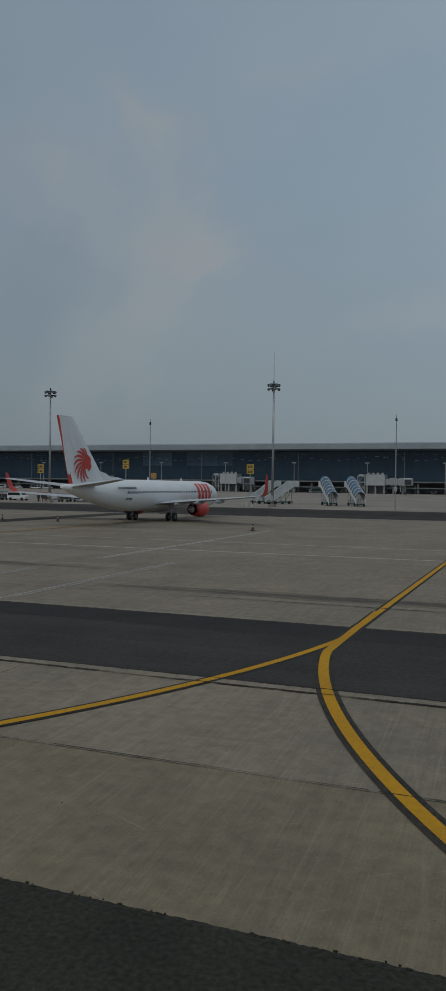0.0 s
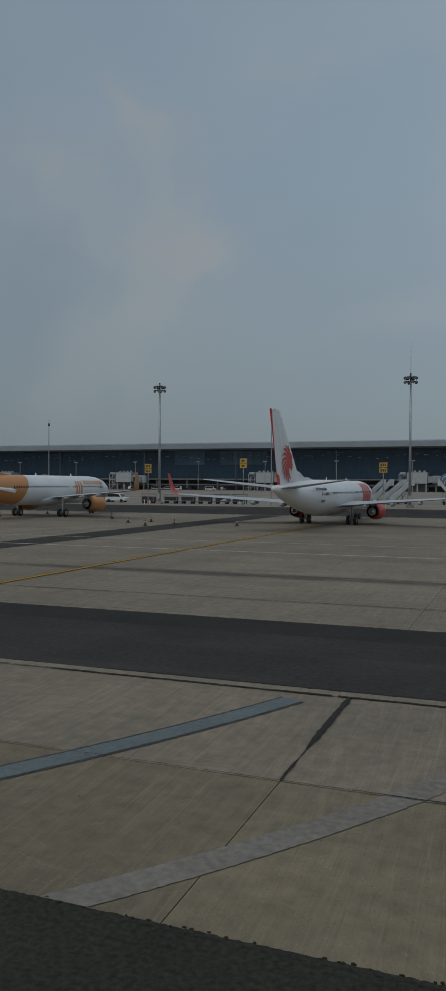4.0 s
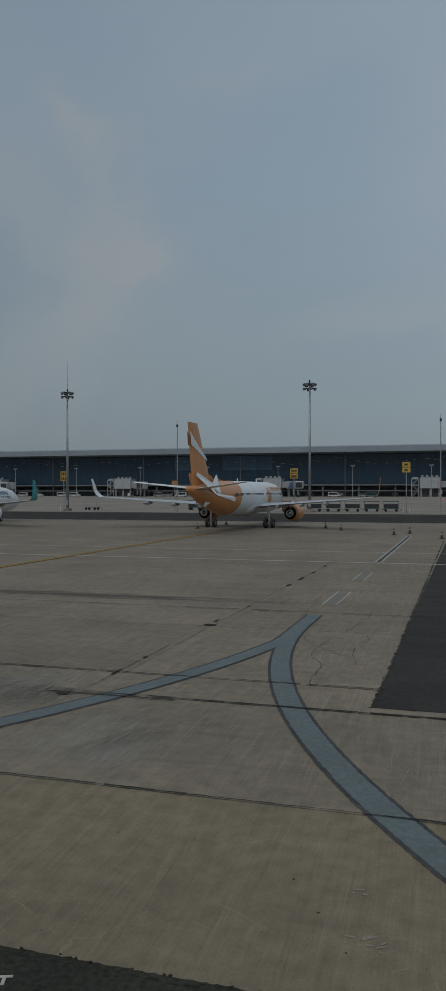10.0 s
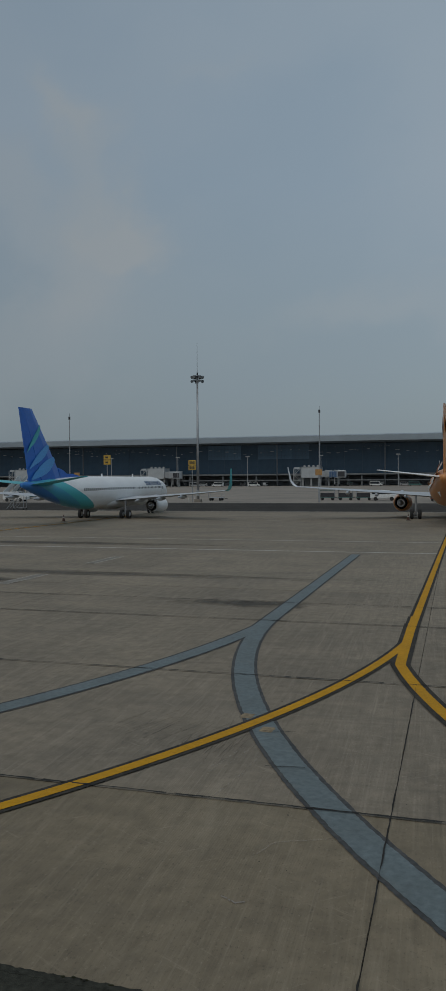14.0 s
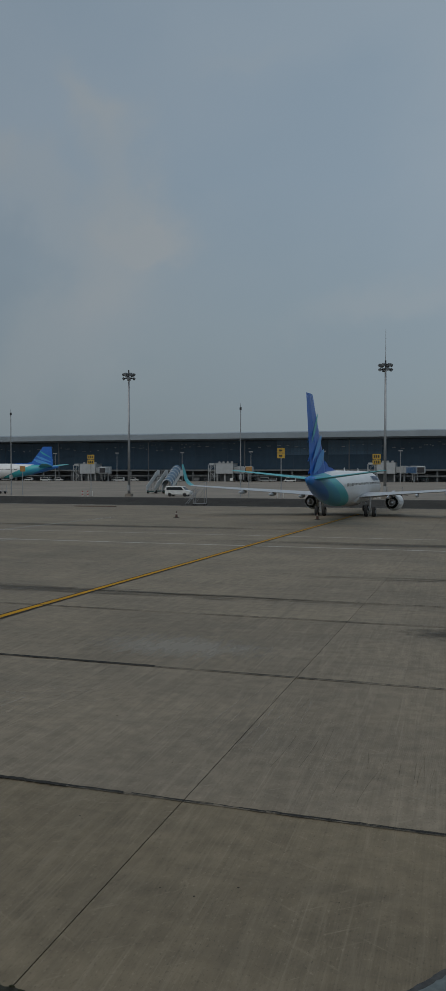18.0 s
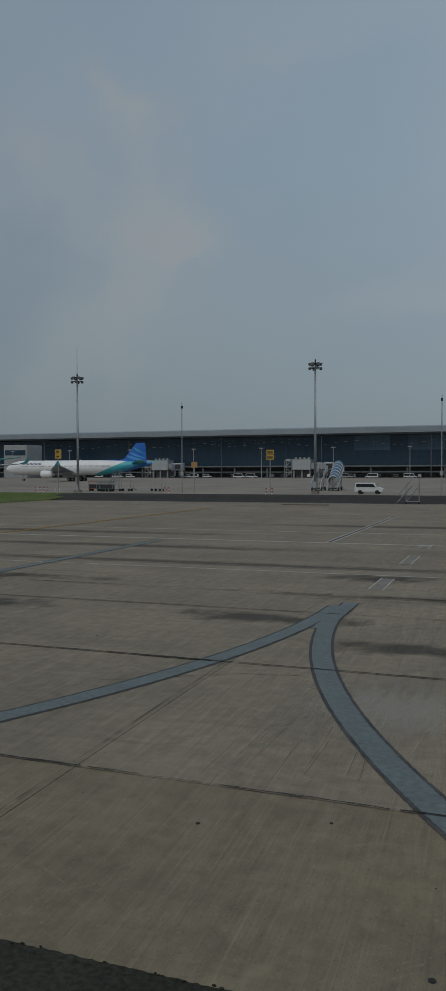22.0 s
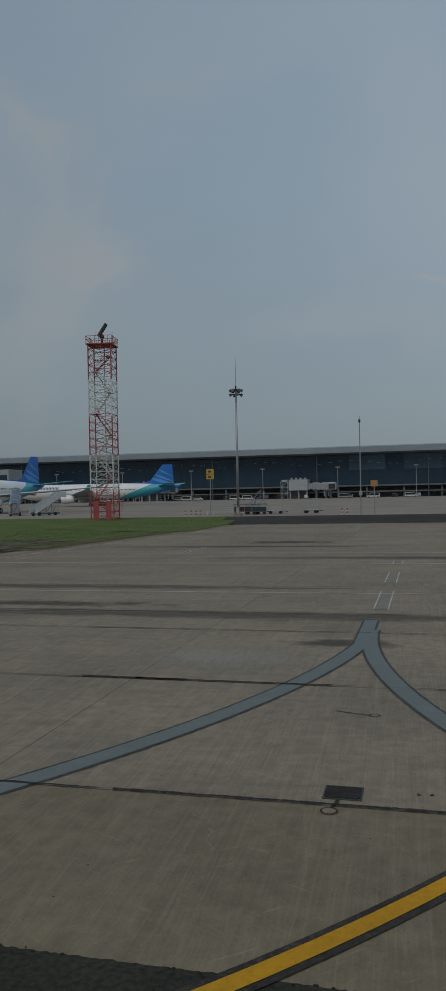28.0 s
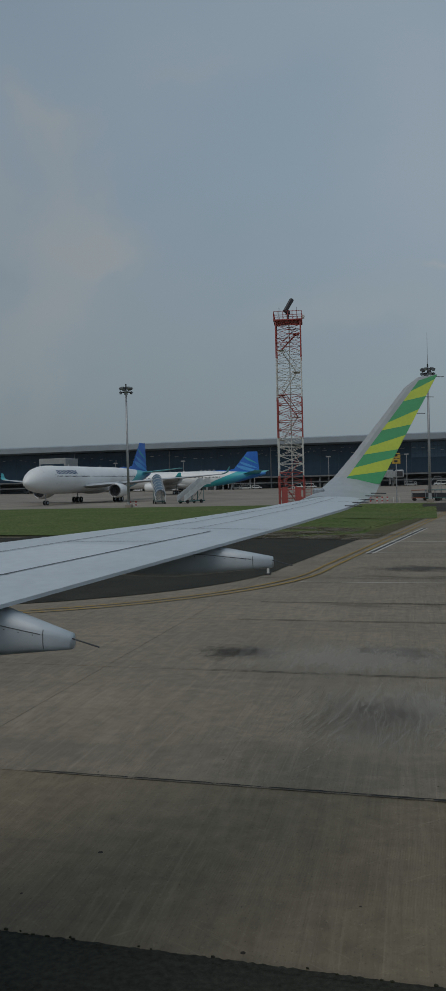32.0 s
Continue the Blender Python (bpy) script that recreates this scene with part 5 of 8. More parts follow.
# stains and scuffs
for name, mat, lab, cat, spots in (("rubber_band", BAND, "long dark rubber-stained band across the concrete", "stain", ((-188.0, 39.9, 24.0, 1.5), (-176.0, 31.0, 34.0, 1.5), (-140.0, 40.2, 26.0, 1.3), (-118.0, 31.4, 22.0, 1.4), (-165.0, 58.0, 30.0, 2.0), (-185.0, 70.0, 18.0, 2.0), (-150.0, 48.0, 22.0, 1.6), (-90.0, 39.0, 20.0, 1.4), (-20.0, 40.0, 26.0, 1.6), (10.0, 33.5, 16.0, 1.3), (-60.0, 34.0, 12.0, 1.2), (-130.0, 70.0, 26.0, 2.2), (-100.0, 57.0, 20.0, 2.0))),
                                   ("oil_stain", OIL, "dark oily stain on the concrete", "stain", ((-203.7, 22.4, 1.0, 1.0), (-199.3, 22.8, 1.7, 1.1), (-203.6, 22.3, 1.8, 1.4), (-91.7, 35.4, 3.0, 1.8), (-130.5, 37.0, 4.0, 1.6), (-143.8, 26.3, 4.5, 1.6), (-132.4, 26.2, 5.0, 1.3), (-127.4, 23.0, 3.4, 1.2), (-77.3, 31.1, 4.0, 1.3), (-171.7, 25.7, 2.6, 1.1),
                                    (-97.0, 26.4, 3.5, 1.2), (-122.5, 24.9, 3.6, 1.2), (-150.0, 33.0, 12.0, 1.2), (-186.0, 33.5, 9.0, 1.3), (-199.0, 44.0, 4.0, 2.0), (-52.6, 17.9, 1.2, 0.5), (-160.0, 41.0, 10.0, 1.2), (-182.0, 76.0, 7.0, 3.0))),
                                   ("pale_scuff", SCUFF, "pale scraped patch on the concrete", "scuff", ((-53.6, 18.6, 2.0, 2.0), (-53.0, 17.6, 1.6, 1.6), (-50.2, 15.0, 1.7, 2.2), (-54.1, 9.0, 0.7, 0.6), (-52.6, 8.45, 0.8, 0.4), (-49.4, 14.2, 1.2, 1.4), (-199.6, 16.6, 2.2, 2.4), (-196.0, 16.2, 1.6, 1.8), (-198.8, 17.5, 3.0, 2.6), (-53.7, 17.0, 4.0, 2.2), (-38.0, 16.6, 4.2, 1.6), (-200.5, 22.0, 5.0, 3.0), (-61.0, 17.0, 4.0, 2.4), (-30.0, 15.4, 4.0, 2.4),
                                    (-93.0, 18.0, 4.0, 2.2), (-56.5, 18.4, 4.5, 2.0), (-87.0, 16.5, 3.0, 2.4), (-105.0, 22.5, 3.5, 2.0), (-162.0, 16.0, 3.0, 2.4), (-175.0, 23.0, 4.0, 2.2), (-113.5, 16.4, 2.4, 1.8), (-193.0, 17.0, 3.5, 2.6), (-127.0, 17.5, 3.0, 2.5), (-18.0, 13.2, 2.0, 1.4)))):
    for x, y, sx, sy in spots:
        bm = bmesh.new()
        n = 24
        vs = [bm.verts.new((math.cos(6.2832 * i / n), math.sin(6.2832 * i / n), 0)) for i in range(n)]
        bm.faces.new(vs)
        o = tagged(part(name, bm, mat), lab, cat, cat + " patches", kind="stuff")
        o.matrix_basis = Matrix.Translation((x, y, 0.0062 if mat is SCUFF else 0.0056 if mat is OIL else 0.0051)) @ Matrix.Diagonal((sx, sy, 1, 1))


# ---------------------------------------------------------------- aircraft
def foil(x, y_le, chord, z, thick, n=5):
    """A wing section at span position x: leading edge at y_le, chord running back (towards -y)."""
    up, lo = [], []
    for k in range(n + 1):
        u = k / n
        t = thick * chord * (2.6 * math.sqrt(u) * (1 - u) ** 0.9) * 0.62 + 0.004
        up.append((x, y_le - u * chord, z + t * 0.62))
        lo.append((x, y_le - u * chord, z - t * 0.38))
    return up + lo[::-1][1:-1] if False else up + lo[::-1]


def wheel_pair(parent, name, x, y, z_hub, z_top, r, w, gap, rows=1):
    ob = new(name)
    ob.parent = parent
    ob.matrix_basis = pose(x, y, 0)
    bm = bmesh.new()
    bar(bm, (0, 0, z_hub), (0, 0, z_top), 0.11 * r / 0.5, 8)
    bar(bm, (0, 0.35, z_top * 0.95), (0, 0.02, z_hub + 0.35), 0.05, 6)
    part("strut", bm, GALV, ob)
    for j in range(rows):
        yy = (j - (rows - 1) / 2) * r * 2.3
        bm = bmesh.new()
        bar(bm, (-gap, yy, z_hub), (gap, yy, z_hub), 0.07, 6)
        if rows > 1 and j == 0:
            bar(bm, (0, -r * 1.3, z_hub), (0, r * 1.3, z_hub), 0.1, 6)
        part("axle", bm, GALV, ob)
        for s in (-1, 1):
            bm = bmesh.new()
            prof = ((0.55, -0.5), (0.9, -0.5), (1.0, -0.3), (1.0, 0.3), (0.9, 0.5), (0.55, 0.5))
            rings = [[(s * gap + b * w, yy + a * r * math.cos(6.2832 * i / 18), z_hub + a * r * math.sin(6.2832 * i / 18)) for i in range(18)] for a, b in prof]
            loft(bm, rings, cap=False)
            part("tyre", fix(bm), RUBBER, ob, smooth=False)
            bm = bmesh.new()
            bar(bm, (s * gap - 0.4 * w, yy, z_hub), (s * gap + 0.4 * w, yy, z_hub), r * 0.56, 14)
            part("rim", bm, AIR_GREY, ob)
    return ob


def engine(parent, x, y, z, r, length, skin, lip):
    """A nacelle whose intake faces +y."""
    ob = new("engine")
    ob.parent = parent
    ob.matrix_basis = pose(x, y, z)
    prof = ((0.80, 0.35), (0.84, 0.0), (0.88, -0.02), (0.95, -0.06), (1.0, -0.35), (1.02, -0.9), (0.98, -1.6), (0.86, -2.3), (0.72, -2.9), (0.69, -2.9))
    k = length / 2.9
    def shell(pr, n=28):
        return [[(a * r * math.cos(6.2832 * i / n), (b if b < 0 else 0) * k, a * r * math.sin(6.2832 * i / n)) for i in range(n)] for a, b in pr]
    bm = bmesh.new()
    loft(bm, shell(prof[3:]), cap=False)
    part("nacelle", fix(bm), skin, ob, smooth=True)
    bm = bmesh.new()
    loft(bm, [[(a * r * math.cos(6.2832 * i / 28), b * k, a * r * math.sin(6.2832 * i / 28)) for i in range(28)] for a, b in ((0.952, -0.06), (0.90, -0.005), (0.85, -0.02), (0.82, -0.1), (0.80, -0.75))], cap=False)
    part("intake_lip", fix(bm), lip, ob, "polished metal intake lip", smooth=True)
    bm = bmesh.new()
    bar(bm, (0, -0.76 * k, 0), (0, -0.70 * k, 0), 0.81 * r, 28)
    for i in range(18):
        a = 6.2832 * i / 18
        bar(bm, (0.2 * r * math.cos(a), -0.66 * k, 0.2 * r * math.sin(a)), (0.78 * r * math.cos(a + 0.3), -0.69 * k, 0.78 * r * math.sin(a + 0.3)), 0.03 * r, 4)
    part("fan", bm, DARK_METAL, ob)
    bm = bmesh.new()
    bar(bm, (0, -0.7 * k, 0), (0, -0.35 * k, 0), 0.24 * r, 14, r2=0.02)
    part("spinner", bm, DARK_METAL, ob)
    bm = bmesh.new()
    bar(bm, (0, -2.2 * k, 0), (0, -3.2 * k, 0), 0.52 * r, 20, r2=0.42 * r)
    bar(bm, (0, -3.2 * k, 0), (0, -3.7 * k, 0), 0.30 * r, 14, r2=0.05 * r)
    part("exhaust", bm, METAL, ob)
    return ob


def airliner(name, m, label, spec, skin, fin_skin, rudder_skin, engine_skin, winglet_skin, stab_skin, group="parked airliners"):
    """A twin-jet, nose at the origin and pointing +y, wheels on z = 0."""
    L, r, cz, span_, tail_h = spec["length"], spec["radius"], spec["centre"], spec["span"], spec["tail"]
    u = L / 40.0
    ob = thing(name, m, label, "airliner", group)
    # body
    bm = bmesh.new()
    st = [(0.0, 0.03, -0.22), (0.25, 0.22, -0.20), (0.7, 0.40, -0.16), (1.5, 0.62, -0.10), (2.6, 0.82, -0.04), (4.0, 0.95, -0.01), (5.6, 1.0, 0.0)]
    st = [(a * r / 1.9, b, c * r * 1.0) for a, b, c in st]
    tail0 = L * 0.64
    st += [(5.6 * r / 1.9 + (tail0 - 5.6 * r / 1.9) * k / 8, 1.0, 0.0) for k in range(1, 9)]
    for k in range(1, 13):
        t = k / 12
        rr = 1 - 0.88 * t ** 1.6
        st.append((tail0 + (L - tail0) * t, rr, (1 - rr) * r * 0.62))
    loft(bm, [ring_xz(0, -d, cz + dz, r * k, r * k * 1.03, 28) for d, k, dz in st])
    part("fuselage", fix(bm), skin, ob, smooth=True)
    # belly fairing
    bm = bmesh.new()
    loft(bm, [ring_xz(0, -L * (0.33 + 0.26 * t), cz - r * 0.62, r * 0.95 * math.sin(math.pi * t) ** 0.35 + 0.02, r * 0.55 * math.sin(math.pi * t) ** 0.4 + 0.02, 18) for t in (0.02, 0.08, 0.2, 0.4, 0.6, 0.8, 0.92, 0.98)])
    part("belly_fairing", fix(bm), AIR_WHITE, ob, smooth=True)
    # cabin windows, one row a side
    for s in (-1, 1):
        bm = bmesh.new()
        y = -5.2 * u
        zz = cz + 0.22 * r
        xx = math.sqrt(max(r * r - (0.22 * r / 1.03) ** 2, 0)) + 0.004
        while y > -L * 0.74:
            if not (L * 0.36 < -y < L * 0.375):
                vs = [bm.verts.new((s * (xx + 0.004), y + a, zz + b)) for a, b in ((-0.115, -0.17), (0.115, -0.17), (0.115, 0.17), (-0.115, 0.17))]
                bm.faces.new(vs)
            y -= 0.51
        part("cabin_windows", fix(bm), DARK_GLASS, ob, "row of small dark cabin windows", kind="stuff")
        for dd in (0.115, 0.70):
            if dd * L < tail0 + 2:
                bm = bmesh.new()
                y0 = -dd * L
                for a in ((0, 0.05, -0.95, 1.0), (0.85, 0.9, -0.95, 1.0), (0, 0.9, 0.95, 1.0), (0, 0.9, -1.0, -0.95)):
                    for z0_, z1_ in ((a[2], a[3]),):
                        steps = 6
                        for q in range(steps):
                            za, zb = z0_ + (z1_ - z0_) * q / steps, z0_ + (z1_ - z0_) * (q + 1) / steps
                            pts = []
                            for yy, z_ in ((y0 - a[0], za), (y0 - a[1], za), (y0 - a[1], zb), (y0 - a[0], zb)):
                                zc = (z_ + 0.05) / 1.03
                                pts.append((s * (math.sqrt(max(r * r - zc * zc, 0.01)) + 0.006), yy, cz + z_ + 0.05))
                            vs = [bm.verts.new(p) for p in pts]
                            bm.faces.new(vs)
                part("door_outline", fix(bm), AIR_GREY, ob)
    # windscreen
    bm = bmesh.new()
    for s in (-1, 1):
        for a0, a1 in ((0.10, 0.55), (0.62, 1.05)):
            vs = []
            for a, d, h in ((a0, 1.75, 0.30), (a1, 2.15 if a1 < 0.8 else 2.75, 0.30), (a1, 2.5 if a1 < 0.8 else 2.9, 0.58), (a0, 2.25, 0.60)):
                d *= r / 1.9
                k = next((b0[1] + (b1[1] - b0[1]) * (d - b0[0]) / (b1[0] - b0[0]) for b0, b1 in zip(st, st[1:]) if b0[0] <= d <= b1[0]), 1)
                dz = next((b0[2] + (b1[2] - b0[2]) * (d - b0[0]) / (b1[0] - b0[0]) for b0, b1 in zip(st, st[1:]) if b0[0] <= d <= b1[0]), 0)
                zz = h * r
                zl = min(zz, 0.93 * r * k)
                xx = math.sqrt(max((r * k) ** 2 - (zl / 1.03) ** 2, 0.0)) * min(1.0, a + (0.0 if a < 0.8 else 0.0))
                vs.append(bm.verts.new((s * xx, -d + 0.03 + (0.10 if a < 0.3 else 0.0), cz + dz + zl + 0.03)))
            bm.faces.new(vs)
    part("windscreen", fix(bm), DARK_GLASS, ob)
    # wings
    wy = -L * spec.get("wing", 0.335)
    half = span_ / 2
    for s in (-1, 1):
        w = new("wing")
        w.parent = ob
        bm = bmesh.new()
        root, kink, tip = 0.195 * L, 0.125 * L, 0.042 * L
        zr = cz - r * 0.58
        sec = [foil(s * r * 0.5, wy + 0.8 * u, root, zr, 0.14), foil(s * half * 0.36, wy - half * 0.36 * 0.50, kink, zr + half * 0.36 * 0.07, 0.12),
               foil(s * half * 0.72, wy - half * 0.72 * 0.54, kink * 0.68, zr + half * 0.72 * 0.072, 0.11), foil(s * half * 0.965, wy - half * 0.965 * 0.57, tip, zr + half * 0.965 * 0.075, 0.10)]
        loft(bm, sec)
        part("wing_skin", fix(bm), AIR_GREY, w, "light grey wing skin", smooth=False)
        # winglet
        zt, yt = zr + half * 0.965 * 0.075, wy - half * 0.965 * 0.57
        bm = bmesh.new()
        hgt = spec.get("winglet", 2.4)
        loft(bm, [foil(s * half * 0.965, yt, tip, zt, 0.10), foil(s * (half * 0.985), yt - 0.35, tip * 0.9, zt + 0.25, 0.09), foil(s * half * 1.0, yt - 0.9, tip * 0.68, zt + 0.32 * hgt, 0.08),
                  foil(s * half * 1.012, yt - 1.75, tip * 0.34, zt + hgt, 0.08)])
        fix(bm)
        if isinstance(winglet_skin, (list, tuple)):
            for f in bm.faces:
                f.material_index = 1 if f.normal.x * s > 0.1 else 0
        part("winglet", bm, winglet_skin, w, "upturned painted winglet")
        for q in (0.28, 0.46, 0.64):
            bm = bmesh.new()
            yb = wy - half * q * 0.53 - kink * (1.1 - 0.55 * q)
            zb = zr + half * q * 0.072 - 0.16
            loft(bm, [ring_xz(s * half * q, yb + 1.7 - 3.2 * t, zb - 0.12, 0.17 * math.sin(math.pi * min(max(t, 0.02), 0.98)) ** 0.6 + 0.01, 0.24 * math.sin(math.pi * min(max(t, 0.02), 0.98)) ** 0.6 + 0.01, 8) for t in (0, 0.15, 0.4, 0.7, 1)])
            part("flap_fairing", fix(bm), AIR_GREY, w)
        er = spec["engine"]
        ex = s * spec.get("engine_x", 4.9 * u)
        ez = max(er * 1.08 + 0.42, zr + abs(ex) * 0.07 - er * 1.05)
        ey = wy - abs(ex) * 0.50 + er * 2.5
        engine(ob, ex, ey, ez, er, er * 3.3, engine_skin, METAL)
        bm = bmesh.new()
        prism(bm, [(ey - er * 0.6, ez + er * 0.9), (ey - er * 1.4, ez + er * 1.35), (ey - er * 3.6, zr + abs(ex) * 0.07 + 0.1), (ey - er * 4.2, zr + abs(ex) * 0.07 - 0.2), (ey - er * 3.0, ez + er * 0.5)], 0.3, "X", ex)
        part("pylon", bm, AIR_GREY, ob)
        wheel_pair(ob, "main_gear", s * spec.get("gear_x", 2.85 * u), -L * spec.get("gear_y", 0.515), spec["wheel"], cz - r * 0.5, spec["wheel"], spec["wheel"] * 0.62, spec["wheel"] * 0.78, spec.get("bogie", 1))
        # tailplane
        bm = bmesh.new()
        ts = spec.get("stab", 7.2 * u)
        ty, tz = -L * 0.865, cz + r * 0.55
        loft(bm, [foil(s * 0.25, ty, 0.105 * L, tz, 0.10), foil(s * ts, ty - ts * 0.62, 0.042 * L, tz + ts * 0.115, 0.09)])
        part("tailplane", fix(bm), stab_skin, ob)
    wheel_pair(ob, "nose_gear", 0, -L * 0.125, spec["wheel"] * 0.72, cz - r * 0.7, spec["wheel"] * 0.72, spec["wheel"] * 0.4, spec["wheel"] * 0.5)
    # fin
    ft = tail_h
    fb = cz + r * 0.72
    fh = ft - fb
    bm = bmesh.new()
    def fin_sec(t, y_le, chord, thick):
        z = fb + fh * t
        return [(0, y_le, z), (thick, y_le - 0.25 * chord, z), (thick * 0.85, y_le - 0.68 * chord, z), (-thick * 0.85, y_le - 0.68 * chord, z), (-thick, y_le - 0.25 * chord, z)]
    grow = spec.get("fin", 0.0)
    root_c, tip_c = (0.165 + grow) * L, (0.058 - 0.45 * grow) * L
    y_root, y_tip = -L * (0.80 - grow), -L * 0.80 - fh * 0.82 + spec.get("tip_fore", 0.0)
    tip_c = spec.get("tip_chord", tip_c)
    loft(bm, [fin_sec(-0.12, y_root + 0.6, root_c + 0.4, 0.24), fin_sec(0.0, y_root, root_c, 0.24), fin_sec(1.0, y_tip, tip_c, 0.11)])
    part("fin", fix(bm), fin_skin, ob)
    bm = bmesh.new()
    def rud(t, y_le, chord, thick):
        z = fb + fh * t
        return [(thick * 0.84, y_le - 0.682 * chord, z), (0.015, y_le - chord, z), (-0.015, y_le - chord, z), (-thick * 0.84, y_le - 0.682 * chord, z)]
    loft(bm, [rud(-0.02, y_root, root_c, 0.24), rud(1.0, y_tip, tip_c, 0.11)])
    part("rudder", fix(bm), rudder_skin, ob)
    bm = bmesh.new()
    prism(bm, [(y_root + 0.12 * L, cz + r * 0.99), (y_root - 0.02 * L, cz + r * 0.99 - 0.2), (y_root - 0.03 * L, fb + fh * 0.20), (y_root - 0.002 * L, fb + fh * 0.165), (y_root + 0.02 * L, fb + fh * 0.115), (y_root + 0.06 * L, cz + r * 1.03 + 0.25)], 0.14, "X", 0)
    part("fin_fillet", bm, fin_skin, ob)
    # blade aerials on the spine
    for q in (0.28, 0.52):
        bm = bmesh.new()
        prism(bm, [(-q * L, cz + r * 1.0), (-q * L - 0.45, cz + r * 1.0), (-q * L - 0.4, cz + r * 1.03 + 0.35), (-q * L - 0.2, cz + r * 1.03 + 0.35)], 0.05, "X", 0)
        part("aerial", bm, AIR_WHITE, ob)
    return ob, dict(fb=fb, fh=fh, y_root=y_root, y_tip=y_tip, root_c=root_c, tip_c=tip_c, cz=cz, r=r, L=L)


def on_fin(info, t, v, side, lift=0.02):
    """A point on the fin: t up it, v along its chord from the leading edge."""
    le = info["y_root"] + (info["y_tip"] - info["y_root"]) * t
    ch = info["root_c"] + (info["tip_c"] - info["root_c"]) * t
    return (side * (0.245 + lift - 0.12 * t), le - v * ch, info["fb"] + info["fh"] * t)


def decal(bm, pts):
    vs = [bm.verts.new(p) for p in pts]
    bm.faces.new(vs)
    return bm


def body_bars(ob, info, y0, y1, zc, h, n, material, label, fill=0.7):
    """Plain upright bars in the place of lettering along the body, both sides."""
    for s in (-1, 1):
        bm = bmesh.new()
        step = (y1 - y0) / n
        for k in range(n):
            ya = y0 + step * k
            yb = ya + step * fill
            for q in range(8):
                za, zb = zc - h / 2 + h * q / 8, zc - h / 2 + h * (q + 1) / 8
                pts = []
                for y, z in ((ya, za), (yb, za), (yb, zb), (ya, zb)):
                    zz = (z - info["cz"]) / 1.03
                    pts.append((s * (math.sqrt(max(info["r"] ** 2 - zz * zz, 0.01)) + 0.02), y, z))
                decal(bm, pts)
        part("lettering", fix(bm), material, ob, label, kind="stuff")


LONG_JET = dict(tip_chord=2.9, tip_fore=-0.4, length=41.6, radius=1.9, centre=3.3, span=35.8, tail=11.95, fin=0.022, engine=1.02, wheel=0.56, winglet=2.5, engine_x=4.85, gear_x=2.86, gear_y=0.50, stab=7.1, wing=0.37)
MEDIUM_JET = dict(tip_chord=2.6, tip_fore=0.5, length=39.5, radius=1.9, centre=3.3, span=35.8, tail=12.3, fin=0.022, engine=1.02, wheel=0.56, winglet=2.5, engine_x=4.85, gear_x=2.86, gear_y=0.51, stab=7.1, wing=0.335)
ORANGE_JET = dict(tip_chord=3.0, tip_fore=0.9, length=37.6, radius=2.02, centre=3.75, span=35.6, tail=11.8, engine=1.12, wheel=0.58, winglet=2.3, engine_x=5.75, gear_x=3.8, gear_y=0.50, stab=6.2, wing=0.315)
WIDE_JET = dict(length=63.6, radius=2.85, centre=5.3, span=60.0, tail=14.9, engine=1.55, wheel=0.68, winglet=1.7, engine_x=9.4, gear_x=5.3, gear_y=0.50, stab=9.7, wing=0.32, bogie=2)

# white and red airliner
red_jet, li = airliner("airliner", pose(-27.3, 115.9, 0, 0, 0, -1.35), "white airliner with red tail emblem on the stand", LONG_JET,
                    AIR_WHITE, AIR_WHITE, AIR_WHITE, AIR_RED, AIR_RED, AIR_GREY)
bm = bmesh.new()
loft(bm, [[on_fin(li, t, 0.93, 1, -0.17), on_fin(li, t, 1.012, 1, -0.215), on_fin(li, t, 1.012, -1, -0.215), on_fin(li, t, 0.93, -1, -0.17)] for t in (0.0, 0.5, 0.995)])
part("rudder_edge", fix(bm), AIR_RED, red_jet, "red rudder trailing edge")
for s in (-1, 1):
    bm = bmesh.new()
    c_t, c_v = 0.31, 0.43
    def on_disc(rad, a, s=s, c_t=c_t, c_v=c_v):
        """Polar place on the fin in metres round the emblem's centre."""
        t = c_t + rad * math.sin(a) / li["fh"]
        ch = li["root_c"] + (li["tip_c"] - li["root_c"]) * t
        le = li["y_root"] + (li["y_tip"] - li["y_root"]) * t
        y0 = li["y_root"] + (li["y_tip"] - li["y_root"]) * c_t - c_v * (li["root_c"] + (li["tip_c"] - li["root_c"]) * c_t)
        v = (le - (y0 + rad * math.cos(a))) / ch
        return on_fin(li, t, v, s)
    # curved feathers behind the head
    for k in range(10):
        a0 = radians(70 + k * 21)
        prev = None
        for q in range(7):
            rad = 0.62 + (1.15 + 0.6 * math.sin(math.pi * k / 9)) * q / 6
            a = a0 + 0.55 * (q / 6) ** 1.4
            half_w = (0.05 + 0.125 * math.sin(math.pi * (0.12 + 0.72 * q / 6)) ** 1.2) / rad
            cur = (on_disc(rad, a - half_w), on_disc(rad, a + half_w))
            if prev:
                decal(bm, [prev[0], prev[1], cur[1], cur[0]])
            prev = cur
    # round head with a crest
    for q in range(14):
        a, b_ = 6.2832 * q / 14, 6.2832 * (q + 1) / 14
        decal(bm, [on_disc(0.0, 0), on_disc(0.62, a), on_disc(0.62, b_)])
    for q in range(5):
        a = radians(-40 + 24 * q)
        decal(bm, [on_disc(0.58, a - 0.24), on_disc(1.15 + 0.12 * (q % 2), a - 0.2), on_disc(1.15 + 0.12 * (q % 2), a + 0.2), on_disc(0.58, a + 0.24)])
    part("tail_emblem", fix(bm), AIR_RED, red_jet, "round red feathered emblem")
